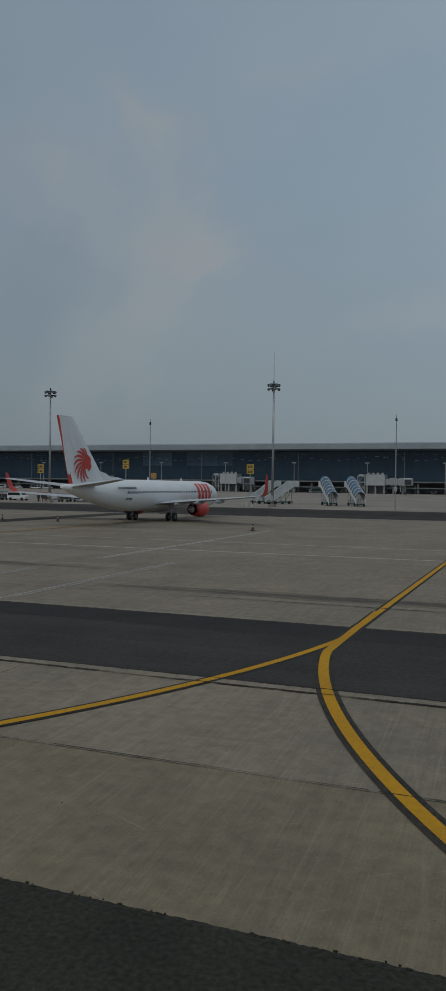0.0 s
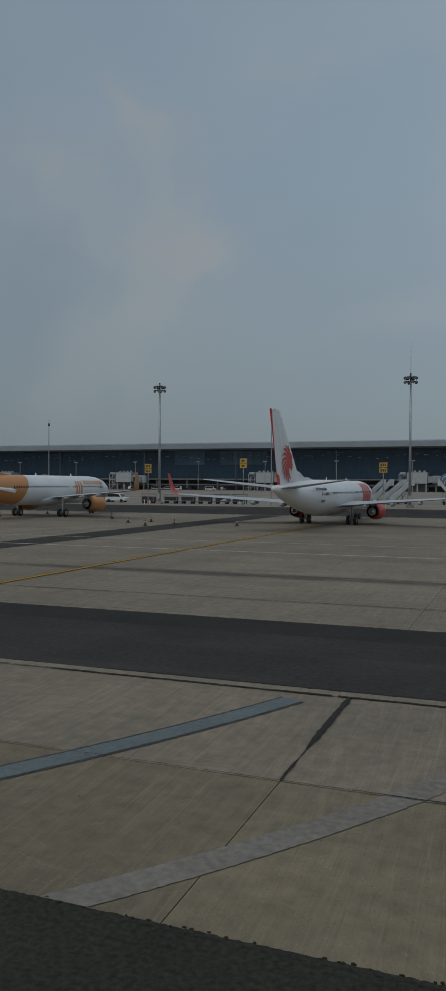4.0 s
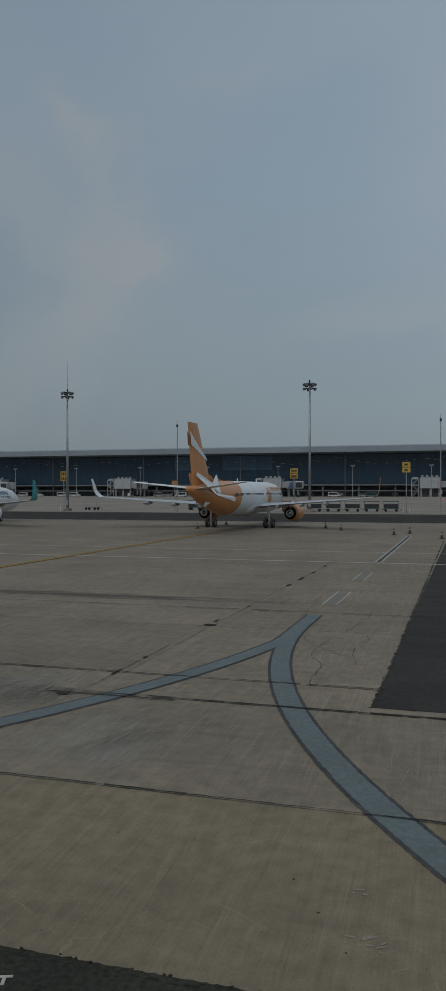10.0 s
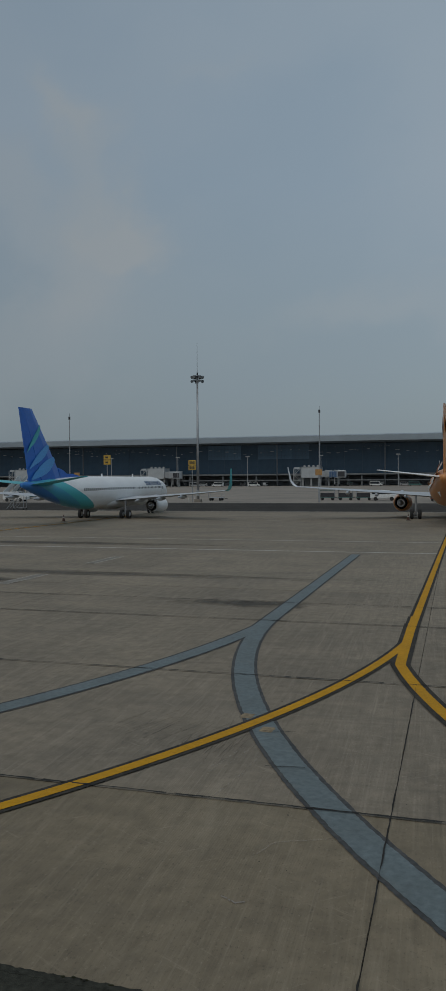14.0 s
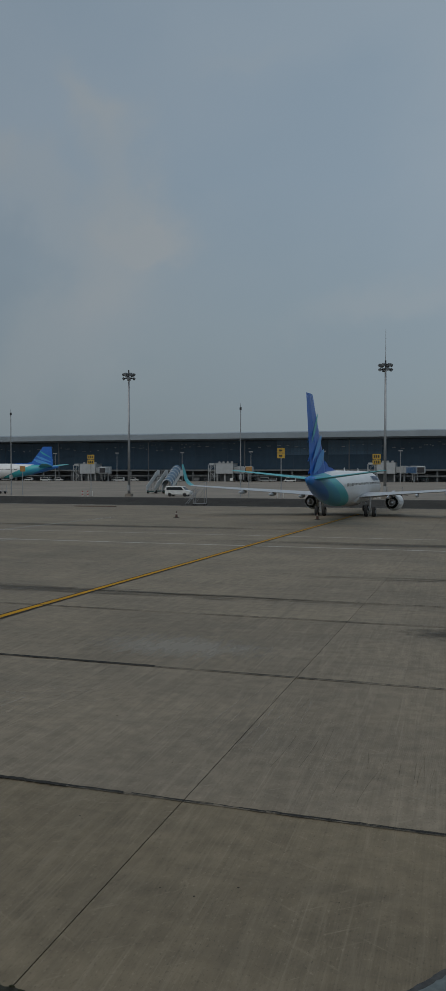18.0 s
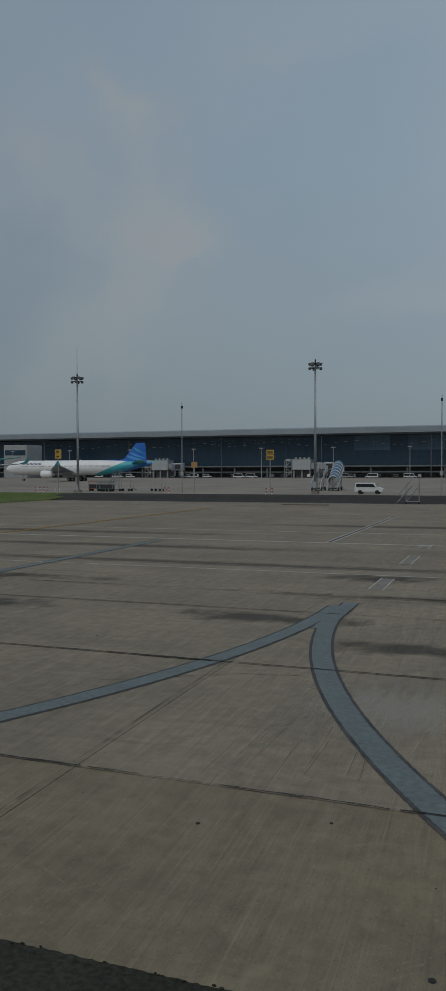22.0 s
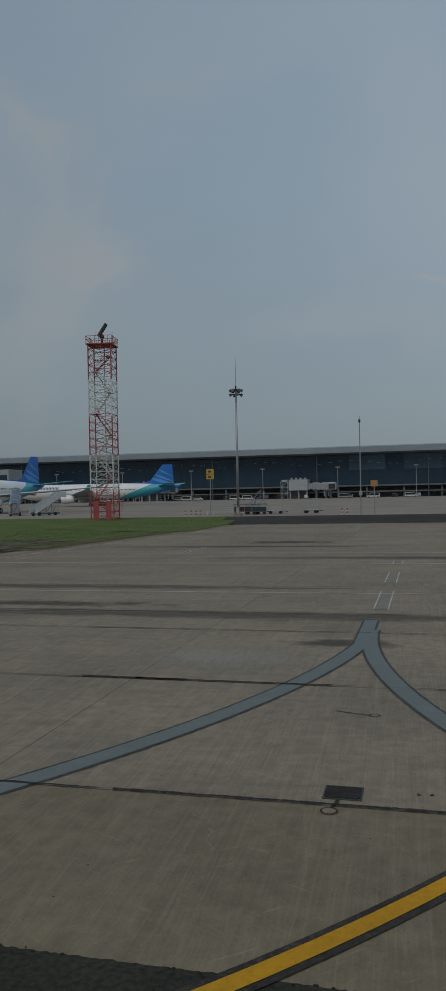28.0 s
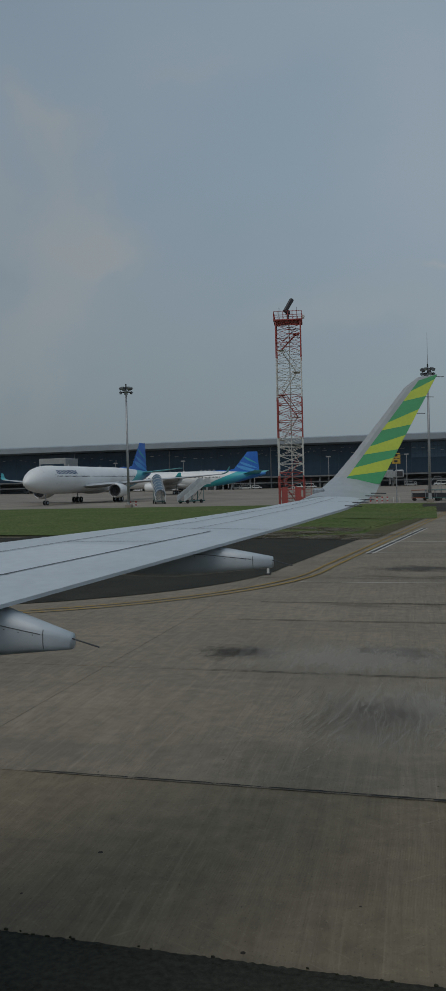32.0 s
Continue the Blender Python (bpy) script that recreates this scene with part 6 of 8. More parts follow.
body_bars(red_jet, li, -10.2, -5.4, li["cz"] + 0.45, 2.3, 4, AIR_RED, "large red lettering bars", 0.72)
body_bars(red_jet, li, -32.5, -28.0, li["cz"] + 0.95, 0.28, 12, SEAM, "small dark lettering bars")
body_bars(red_jet, li, -31.0, -29.4, li["cz"] - 0.35, 0.3, 5, SEAM, "small dark lettering bars")

# orange airliner
OR_BODY = pattern(surface("white_body_orange_rear", (0.78, 0.78, 0.77), 0.35, scale=0.25, amount=0.3, fine=3, fine_amount=0.03), [(-60, -26.6, (0.58, 0.25, 0.085))], "Y", -0.55, "Z")
orange, oi_ = airliner("airliner", pose(-70.0, 117.0, 0, 0, 0, -1.0), "white airliner with orange tail and orange engines", ORANGE_JET,
                       OR_BODY, AIR_ORANGE, AIR_ORANGE, AIR_ORANGE, (AIR_WHITE, AIR_ORANGE), AIR_WHITE)
for s in (-1, 1):
    bm = bmesh.new()
    prev = None
    for k in range(9):
        t = 0.66 + 0.26 * k / 8
        v = 1 - k / 8
        p = ((0.64 - 0.24 * (1 - v) ** 1.3, v), (0.86 - 0.40 * (1 - v) ** 1.1, v))
        if prev:
            decal(bm, [on_fin(oi_, a, min(max(b, 0.02), 0.98), s) for a, b in (prev[0], prev[1], p[1], p[0])])
        prev = p
    part("tail_stripe", fix(bm), AIR_WHITE, orange, "white curved tail stripe")
    bm = bmesh.new()
    zc, yc = oi_["cz"] + 1.05, -0.845 * oi_["L"]
    for k in range(4):
        a = radians(50 + 95 * k)
        ln = 5.2 if k % 2 else 3.8
        tip = (math.cos(a) * ln, math.sin(a) * ln * 0.55)
        sx = math.cos(a + 1.57) * 0.85, math.sin(a + 1.57) * 0.7
        pts = []
        for q in ((-sx[0], -sx[1]), (tip[0] - sx[0] * 0.3, tip[1] - sx[1] * 0.3), (tip[0] + sx[0] * 0.3, tip[1] + sx[1] * 0.3), sx):
            y, z = yc + q[0], zc + q[1]
            d = -y
            t = min(max((d - 0.64 * oi_["L"]) / (0.36 * oi_["L"]), 0), 1)
            rr = oi_["r"] * (1 - 0.88 * t ** 1.6)
            cz_ = oi_["cz"] + (oi_["r"] - rr) * 0.62
            h = (z - cz_) / 1.03
            pts.append((s * (math.sqrt(max(rr * rr - h * h, 0.09)) + 0.14), y, z))
        decal(bm, pts)
    part("star_emblem", fix(bm), AIR_WHITE, orange, "white star-shaped emblem")
body_bars(orange, oi_, -12.4, -10.4, oi_["cz"] + 0.35, 1.9, 3, AIR_ORANGE, "large orange emblem bars", 0.6)
body_bars(orange, oi_, -10.0, -4.4, oi_["cz"] + 1.1, 0.6, 11, AIR_ORANGE, "orange lettering bars", 0.6)


def blue_tail(name, m, label, spec):
    rear = spec["length"] * 0.53
    body = pattern(surface(name + "_body", (0.78, 0.78, 0.77), 0.35, scale=0.25, amount=0.3, fine=3, fine_amount=0.03),
                   [(-250, -rear, (0.05, 0.40, 0.44)), (-250, -rear - 0.07 * spec["length"], (0.045, 0.30, 0.44)), (-250, -rear - 0.14 * spec["length"], (0.03, 0.17, 0.48))], "Y", 2.5, "Z")
    ob, inf = airliner("airliner", m, label, spec, body, AIR_BLUE, AIR_BLUE, AIR_WHITE, AIR_TEAL, AIR_TEAL)
    for s in (-1, 1):
        for t0, t1, w, mat in ((0.03, 0.34, 0.10, AIR_SKY), (0.18, 0.52, 0.07, AIR_SKY), (0.40, 0.78, 0.05, AIR_TEAL)):
            bm = bmesh.new()
            prev = None
            for k in range(7):
                q = k / 6
                t = t0 + (t1 - t0) * q ** 0.8
                ww = w * math.sin(math.pi * (0.1 + 0.85 * (1 - q)))
                p = ((max(t - ww, 0.01), 0.97 - 0.94 * q), (t + ww * 0.5, 0.97 - 0.94 * q))
                if prev:
                    decal(bm, [on_fin(inf, a, b, s) for a, b in (prev[0], prev[1], p[1], p[0])])
                prev = p
            part("tail_feather", fix(bm), mat, ob, "light blue tail streak")
    L = spec["length"]
    body_bars(ob, inf, -0.27 * L, -0.13 * L, inf["cz"] + spec["radius"] * 0.55, spec["radius"] * 0.30, 15, surface("navy_lettering", (0.05, 0.10, 0.20), 0.5) if "navy_lettering" not in bpy.data.materials else bpy.data.materials["navy_lettering"], "navy lettering bars", 0.6)
    return ob


blue_tail("airliner_blue", pose(-111.6, 114.4, 0, 0, 0, -1.1), "white airliner with blue and teal tail on the stand", MEDIUM_JET)
blue_tail("widebody_near", pose(-276.6, 145.0, 1.0, 0, 0, 177), "white wide-body airliner with blue tail beyond the grass", WIDE_JET)
blue_tail("widebody_far", pose(-320.5, 282.0, 1.0, 0, 0, 94), "white wide-body airliner with blue tail near the terminal", WIDE_JET)


# ---------------------------------------------------------------- terminal
TX0, TX1, TY = -620.0, 260.0, 455.0
term = thing("terminal_building", pose(0, 0, 1.0), "long dark glass terminal with a flat grey roof edge", "terminal", kind="structure")
bm = bmesh.new()
box(bm, TX0, TX1, TY + 1.2, TY + 60, 6.5, 23.5)
part("wall", bm, SOFFIT, term)
bm = bmesh.new()
loft(bm, [[(x, TY - 11, 24.6), (x, TY - 11, 27.6), (x, TY - 9, 28.2), (x, TY + 30, 28.6), (x, TY + 66, 28.0), (x, TY + 66, 24.0), (x, TY - 4, 23.9)] for x in (TX0 - 8, TX1 + 8)])
part("roof", fix(bm), ROOF, term, "pale grey curved metal roof edge")
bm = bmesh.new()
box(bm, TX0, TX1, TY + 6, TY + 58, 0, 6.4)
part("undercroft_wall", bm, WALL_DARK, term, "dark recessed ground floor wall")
bm = bmesh.new()
box(bm, TX0, TX1, TY - 5, TY + 2, 6.1, 6.9)
part("concourse_edge", bm, UNDER_GREY, term, "grey concrete deck edge above the undercroft")
bm = bmesh.new()
box(bm, TX0, TX1, TY - 4.6, TY - 4.2, 2.9, 3.5)
part("service_rail", bm, UNDER_GREY, term)
# glass panes in two tiers
pane_data = {}
x = TX0
pr = random.Random(5)
while x < TX1 - 1:
    for tier, (z0, z1) in enumerate(((7.0, 15.28), (15.32, 23.6))):
        # lit panes take the brighter blue in place of real reflections
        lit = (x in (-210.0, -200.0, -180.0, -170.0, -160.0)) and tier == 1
        key = (tier, lit)
        if key not in pane_data:
            bm = bmesh.new()
            box(bm, 0.03, 9.97, 0, 0.25, z0, z1)
            me = mesh_of("pane", bm)
            me.materials.append(TINT_AND_SHEEN_BLUE if lit else FACADE_HAZE_GLASS)
            pane_data[key] = me
        o = new("pane", pane_data[key])
        o.parent = term
        o.matrix_basis = pose(x, TY + pr.uniform(0, 0.03), 0, pr.uniform(-0.06, 0.06), 0, pr.uniform(-0.05, 0.05))
    x += 10.0
bm = bmesh.new()
box(bm, -0.06, 0.06, -0.06, 0.2, 7.0, 23.7)
mull = mesh_of("mullion", bm)
mull.materials.append(SOFFIT)
bm = bmesh.new()
box(bm, -0.45, 0.45, -0.45, 0.45, 0, 6.0, bevel=0.08)
colm = mesh_of("column", bm)
colm.materials.append(UNDER_GREY)
for k in range(int((TX1 - TX0) / 10) + 1):
    o = new("mullion", mull)
    o.parent = term
    o.matrix_basis = pose(TX0 + 10 * k, TY, 0)
    if k % 2 == 0:
        o = new("column", colm)
        o.parent = term
        o.matrix_basis = pose(TX0 + 10 * k, TY - 3.5, 0)
# dark glazing bars on the panes whose brighter blue paints in a reflection
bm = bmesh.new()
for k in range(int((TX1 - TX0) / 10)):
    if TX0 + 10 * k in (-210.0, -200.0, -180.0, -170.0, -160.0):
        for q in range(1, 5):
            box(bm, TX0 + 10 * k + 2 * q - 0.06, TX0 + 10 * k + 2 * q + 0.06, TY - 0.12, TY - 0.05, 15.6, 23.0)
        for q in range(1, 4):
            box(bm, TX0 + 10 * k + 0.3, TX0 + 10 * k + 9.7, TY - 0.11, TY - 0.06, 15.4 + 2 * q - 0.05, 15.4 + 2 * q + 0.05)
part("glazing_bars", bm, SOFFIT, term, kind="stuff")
# pale bars on the outer glass face, painted for lamps shining inside
lr = random.Random(21)
bm = bmesh.new()
for x0, x1, n in ((-296, -236, 17), (-140, -105, 8), (-62, -20, 10)):
    for q in range(n):
        x = lr.uniform(x0, x1)
        w_ = lr.uniform(0.3, 1.5)
        box(bm, x, x + w_, TY - 0.06, TY - 0.02, 21.7 + 0.006 * (x - x0), 21.7 + 0.006 * (x - x0) + 0.12)
    for q in range(4):
        x = lr.uniform(x0, x1)
        box(bm, x, x + 0.5, TY - 0.06, TY - 0.02, 20.0, 20.4)
part("painted_lamp_specks", bm, WALL_GREY, term, "row of pale specks on the glass for lamps inside", kind="stuff")
# slender steel posts before the glass
bm = bmesh.new()
bar(bm, (0, 0, 0), (0, 0, 23.9), 0.3, 8)
post_me = mesh_of("facade_post", bm)
post_me.materials.append(WALL_DARK)
for x in range(-600, 260, 60):
    o = new("facade_post", post_me)
    o.parent = term
    o.matrix_basis = pose(x + 13, TY - 7.5, 0)
# pale bars laid on the glass in place of ceiling light seen through it
bm = bmesh.new()
for k in range(160):
    x = -610 + 5.4 * k + pr.uniform(-1, 1)
    z = 19.5 + 1.2 * math.sin(k * 0.7)
    box(bm, x, x + pr.uniform(0.5, 2.5), TY - 0.16, TY - 0.1, z, z + 0.22)
part("painted_ceiling_glints", bm, WALL_GREY, term, "small pale bars on the glass for ceiling lights", kind="stuff")


def boarding_bridge(x, y0, y1, swing, label, blue=False):
    """A fixed bridge house at the terminal and a telescopic tunnel towards the stand."""
    ob = thing("boarding_bridge", pose(x, 0, 1.0), label, "boarding bridge", "boarding bridges")
    bm = bmesh.new()
    box(bm, -4.2, 6.2, y1 - 3, y1 + 6, 4.4, 10.2, bevel=0.12)
    part("bridge_house", bm, BRIDGE_WHITE, ob, "boxy off-white bridge house")
    bm = bmesh.new()
    box(bm, -4.3, 6.3, y1 - 3.1, y1 + 6.1, 10.15, 10.45, bevel=0.05)
    part("house_roof", bm, WALL_GREY, ob)
    for k in range(4):
        bm = bmesh.new()
        bar(bm, (-3.2 + 2.5 * k, y1 + 1, 10.4), (-3.2 + 2.5 * k, y1 + 1, 11.2), 0.75, 12)
        bar(bm, (-3.2 + 2.5 * k, y1 + 1, 11.2), (-3.2 + 2.5 * k, y1 + 1, 11.5), 0.5, 10, r2=0.35)
        part("roof_fan", bm, WALL_GREY, ob, "round roof cooling fan")
    for px_ in (-3.6, 1.0, 5.6):
        bm = bmesh.new()
        box(bm, px_ - 0.4, px_ + 0.4, y1 - 2, y1 - 1, 0, 4.4)
        part("pier", bm, WALL_GREY, ob)
    bm = bmesh.new()
    box(bm, -3.2, 5.2, y1 + 1.5, y1 + 5, 0, 4.3)
    part("plant_room", bm, UNDER_GREY, ob)
    # open stair tower beside the house
    bm = bmesh.new()
    for ax in (-8.6, -4.9):
        for ay in (y1 - 2.6, y1 + 1.4):
            bar(bm, (ax, ay, 0), (ax, ay, 9.6), 0.16, 6)
    for zz in (3.0, 6.0, 9.4):
        for ay in (y1 - 2.6, y1 + 1.4):
            bar(bm, (-8.6, ay, zz), (-4.9, ay, zz), 0.12, 5)
        box(bm, -8.6, -4.9, y1 - 2.5, y1 + 1.3, zz - 0.15, zz)
    for za, zb, s in ((0, 3, 1), (3, 6, -1), (6, 9.4, 1)):
        bar(bm, (-6.75 - 1.7 * s, y1 - 2.4, za), (-6.75 + 1.7 * s, y1 - 2.4, zb), 0.14, 5)
        bar(bm, (-6.75 - 1.7 * s, y1 - 2.4, za + 1.0), (-6.75 + 1.7 * s, y1 - 2.4, zb + 1.0), 0.06, 4)
    part("stair_tower", bm, BRIDGE_WHITE, ob, "open steel stair tower")
    bm = bmesh.new()
    box(bm, -8.3, -5.2, y1 - 2.3, y1 + 1.1, 9.5, 10.4, bevel=0.1)
    part("stair_cabin", bm, BRIDGE_WHITE, ob)
    for k in range(2):
        bm = bmesh.new()
        bar(bm, (11.0 + 5.2 * k, y1 - 4 - 2 * k, 4.2), (11.0 + 5.2 * k, y1 - 4 - 2 * k, 8.6), 1.9, 16)
        part("rotunda", bm, BRIDGE_WHITE, ob, "round bridge joint")
        bm = bmesh.new()
        bar(bm, (11.0 + 5.2 * k, y1 - 4 - 2 * k, 0), (11.0 + 5.2 * k, y1 - 4 - 2 * k, 4.2), 0.5, 10)
        part("pier", bm, WALL_GREY, ob)
    sx = swing
    for k, (a, b, w, z0, z1) in enumerate(((0.02, 0.5, 1.7, 5.0, 8.2), (0.42, 1.0, 1.5, 4.7, 7.7))):
        bm = bmesh.new()
        pa, pb = Vector((7 + sx * a, y1 + (y0 - y1) * a)), Vector((7 + sx * b, y1 + (y0 - y1) * b))
        t = (pb - pa).normalized()
        nn = Vector((-t.y, t.x)) * w
        loft(bm, [[(p.x - nn.x, p.y - nn.y, z0), (p.x + nn.x, p.y + nn.y, z0), (p.x + nn.x, p.y + nn.y, z1), (p.x - nn.x, p.y - nn.y, z1)] for p in (pa, pb)])
        part("tunnel", fix(bm), BRIDGE_BLUE if blue and k else BRIDGE_WHITE, ob)
        bm = bmesh.new()
        for q in range(7):
            p = pa + (pb - pa) * (q + 0.5) / 7
            for s in (-1, 1):
                bar(bm, (p.x + nn.x * 1.03 * s, p.y + nn.y * 1.03 * s, z0), (p.x + nn.x * 1.03 * s, p.y + nn.y * 1.03 * s, z1), 0.1, 4)
        part("tunnel_ribs", bm, WALL_GREY, ob, kind="stuff")
    bm = bmesh.new()
    p = Vector((7 + sx, y0))
    box(bm, p.x - 2.1, p.x + 2.1, p.y - 2.4, p.y + 1.8, 4.4, 8.3, bevel=0.5)
    part("cab", bm, BRIDGE_WHITE, ob, "rounded bridge cab")
    bm = bmesh.new()
    box(bm, p.x - 1.7, p.x + 1.7, p.y - 2.55, p.y - 2.42, 5.0, 7.6)
    part("bellows", bm, DARK_METAL, ob)
    q = Vector((7 + sx * 0.75, y1 + (y0 - y1) * 0.75))
    for s in (-1.2, 1.2):
        bm = bmesh.new()
        bar(bm, (q.x + s, q.y, 0.6), (q.x + s, q.y, 4.8), 0.25, 8)
        part("leg", bm, WALL_GREY, ob)
        bm = bmesh.new()
        bar(bm, (q.x + s - 0.35, q.y, 0.62), (q.x + s + 0.35, q.y, 0.62), 0.6, 14)
        part("tyre", bm, RUBBER, ob)
    bm = bmesh.new()
    for k in range(9):
        box(bm, p.x + 2.2, p.x + 3.1, p.y + 1.5 + 0.45 * k, p.y + 1.9 + 0.45 * k, 0.4 + 0.45 * (8 - k), 0.47 + 0.45 * (8 - k))
    bar(bm, (p.x + 2.2, p.y + 1.5, 4.3), (p.x + 2.2, p.y + 5.6, 0.4), 0.06, 4)
    bar(bm, (p.x + 3.1, p.y + 1.5, 5.2), (p.x + 3.1, p.y + 5.6, 1.3), 0.04, 4)
    part("service_stair", bm, GALV, ob)
    return ob


for k, (x, swing, bl) in enumerate(((-495, 14, False), (-410, 12, False), (-323, 16, True), (-237, 15, False), (-147, 14, True), (-62, 15, False), (28, 14, False), (112, 15, False))):
    boarding_bridge(x, 415, 440, swing, "off-white boarding bridge at the terminal on tall legs", bl)

# block house near the wide-body stand
bm = bmesh.new()
box(bm, -410, -394, 408, 424, 1.0, 20.5, bevel=0.2)
tower_block = tagged(part("service_block", bm, WALL_GREY), "plain grey service block beside the terminal", "building")
bm = bmesh.new()
box(bm, -409, -395, 407.85, 407.99, 14.5, 17.5)
part("window_band", bm, FACADE_HAZE_GLASS, tower_block)


# ---------------------------------------------------------------- masts, poles, signs
def flood_mast(x, y, rod, sink=0.0):
    z = level(x, y)
    ob = thing("floodlight_mast", pose(x, y, z - sink), "tall grey floodlight mast with lamp ring" + (" and lightning rod" if rod else ""), "light mast", "apron floodlight masts")
    bm = bmesh.new()
    bar(bm, (0, 0, 0), (0, 0, 20.6), 0.25, 12, r2=0.14)
    part("pole", bm, GALV, ob, smooth=True)
    bm = bmesh.new()
    box(bm, -0.55, 0.55, -0.55, 0.55, sink - 0.05, sink + 0.5, bevel=0.04)
    part("footing", bm, CONCRETE_FAR, ob)
    bm = bmesh.new()
    for zz, rr in ((20.5, 0.8), (21.2, 0.85)):
        for k in range(12):
            a, b = 6.2832 * k / 12, 6.2832 * (k + 1) / 12
            bar(bm, (rr * math.cos(a), rr * math.sin(a), zz), (rr * math.cos(b), rr * math.sin(b), zz), 0.05, 4)
        for k in range(4):
            a = 1.5708 * k
            bar(bm, (0, 0, zz), (rr * math.cos(a), rr * math.sin(a), zz), 0.05, 4)
    part("ring", bm, DARK_METAL, ob, "dark lamp ring")
    for zz, rr, n in ((20.4, 0.9, 4), (21.1, 0.92, 6)):
        for k in range(n):
            a = 6.2832 * (k + 0.25) / n
            bm = bmesh.new()
            box(bm, -0.28, 0.28, -0.18, 0.18, -0.22, 0.22, bevel=0.05)
            o = part("floodlight", bm, FLOOD_HAZE_GREY, ob)
            o.matrix_basis = pose(rr * math.cos(a), rr * math.sin(a), zz, 25, 0, math.degrees(a) + 90)
            bm = bmesh.new()
            box(bm, -0.24, 0.24, -0.21, -0.185, -0.18, 0.18)
            part("lens", bm, LAMP_GLASS, o)
    bm = bmesh.new()
    bar(bm, (0, 0, 20.6), (0, 0, 21.9), 0.12, 8)
    part("head", bm, DARK_METAL, ob)
    if rod:
        bm = bmesh.new()
        bar(bm, (0, 0, 21.9), (0, 0, 26.8), 0.05, 6, r2=0.025)
        part("lightning_rod", bm, GALV, ob)
    bm = bmesh.new()
    box(bm, -0.24, 0.24, -0.45, -0.28, 1.0, 2.0, bevel=0.03)
    part("control_box", bm, WALL_GREY, ob)
    return ob


for x, rod in ((-23.5, True), (-67.9, False), (-111.7, True), (-155.5, False), (-198.9, True), (-248.1, False)):
    flood_mast(x, 128.0 + (x + 247) * 0.0262, rod, 0.6 if x == -198.9 else 1.1 if x == -248.1 else 0.0)

for x in (-2.5, -47.0, -91.1, -135.6, -179.1):
    ob = thing("slim_pole", pose(x, 129.0 + (x + 247) * 0.0225, 1.0), "slim grey pole with a small top aerial", "pole", "slim apron poles")
    bm = bmesh.new()
    bar(bm, (0, 0, 0), (0, 0, 14.6), 0.11, 8, r2=0.07)
    part("shaft", bm, GALV, ob)
    bm = bmesh.new()
    box(bm, -0.16, 0.16, -0.1, 0.1, 14.6, 15.1, bevel=0.03)
    bar(bm, (0, 0, 15.1), (0, 0, 15.7), 0.03, 5)
    part("top_aerial", bm, DARK_METAL, ob)
    bm = bmesh.new()
    box(bm, -0.25, 0.25, -0.2, 0.2, 3.0, 3.7, bevel=0.03)
    part("junction_box", bm, WALL_GREY, ob)


def stand_sign(x, y, dark, mid):
    ob = thing("stand_sign", pose(x, y, level(x, y)), "orange stand sign on a slim post" if not dark else "black and yellow stand sign on a slim post", "sign", "stand signs")
    bm = bmesh.new()
    bar(bm, (0, 0, 0), (0, 0, mid - 1.0), 0.08, 8)
    part("post", bm, GALV, ob)
    for z in (mid - 1.86, mid - 0.97):
        bm = bmesh.new()
        box(bm, -0.65, 0.65, -0.1, -0.085 + 0.165, z, z + 0.8, bevel=0.03)
        part("panel", bm, SIGN_YELLOW, ob)
        bm = bmesh.new()
        if dark:
            for q in range(3):
                box(bm, -0.45 + 0.34 * q, -0.23 + 0.34 * q, -0.12, -0.102, z + 0.18, z + 0.62)
        else:
            box(bm, -0.3, 0.22, -0.12, -0.102, z + 0.25, z + 0.55)
        part("sign_bars", bm, SIGN_BLACK, ob)
    for s in (-0.5, 0.5):
        bm = bmesh.new()
        bar(bm, (s, -0.4, 0.0), (s, -0.4, 0.8), 0.07, 6)
        part("guard_post", bm, TOWER_WHITE, ob)
    return ob


for x, d, mid in ((-28.0, True, 7.6), (-52.4, False, 8.4), (-70.8, True, 7.5), (-113.2, True, 7.3), (-128.9, False, 8.4), (-163.6, True, 7.5), (-204.0, False, 8.0)):
    stand_sign(x, 130.0 + (x + 247) * 0.0225, d, mid)
for x, z in ((-45.0, 6.3), (-91.0, 5.9), (-134.0, 5.7), (-177.0, 5.9)):
    ob = thing("marker_sign", pose(x, 131.0, level(x, 131.0)), "small square dull orange sign on a thin post", "sign", "small apron signs")
    bm = bmesh.new()
    bar(bm, (0, 0, 0), (0, 0, z - 1.4), 0.07, 8)
    part("post", bm, GALV, ob)
    bm = bmesh.new()
    box(bm, -0.55, 0.55, -0.06, 0.06, z - 1.55, z - 0.55, bevel=0.03)
    part("panel", bm, SIGN_ORANGE, ob)

# small lamp posts on the terminal's apron
for x in range(-560, 200, 38):
    ob = thing("apron_lamp", pose(x + 7, 404, 1.0), "thin grey lamp post before the terminal", "lamp post", "apron lamp posts")
    bm = bmesh.new()
    bar(bm, (0, 0, 0), (0, 0, 15.5), 0.2, 6, r2=0.12)
    part("post", bm, WALL_GREY, ob)
    bm = bmesh.new()
    box(bm, -1.1, 1.1, -0.3, 0.3, 15.4, 15.9, bevel=0.1)
    part("lamp_head", bm, WALL_GREY, ob)


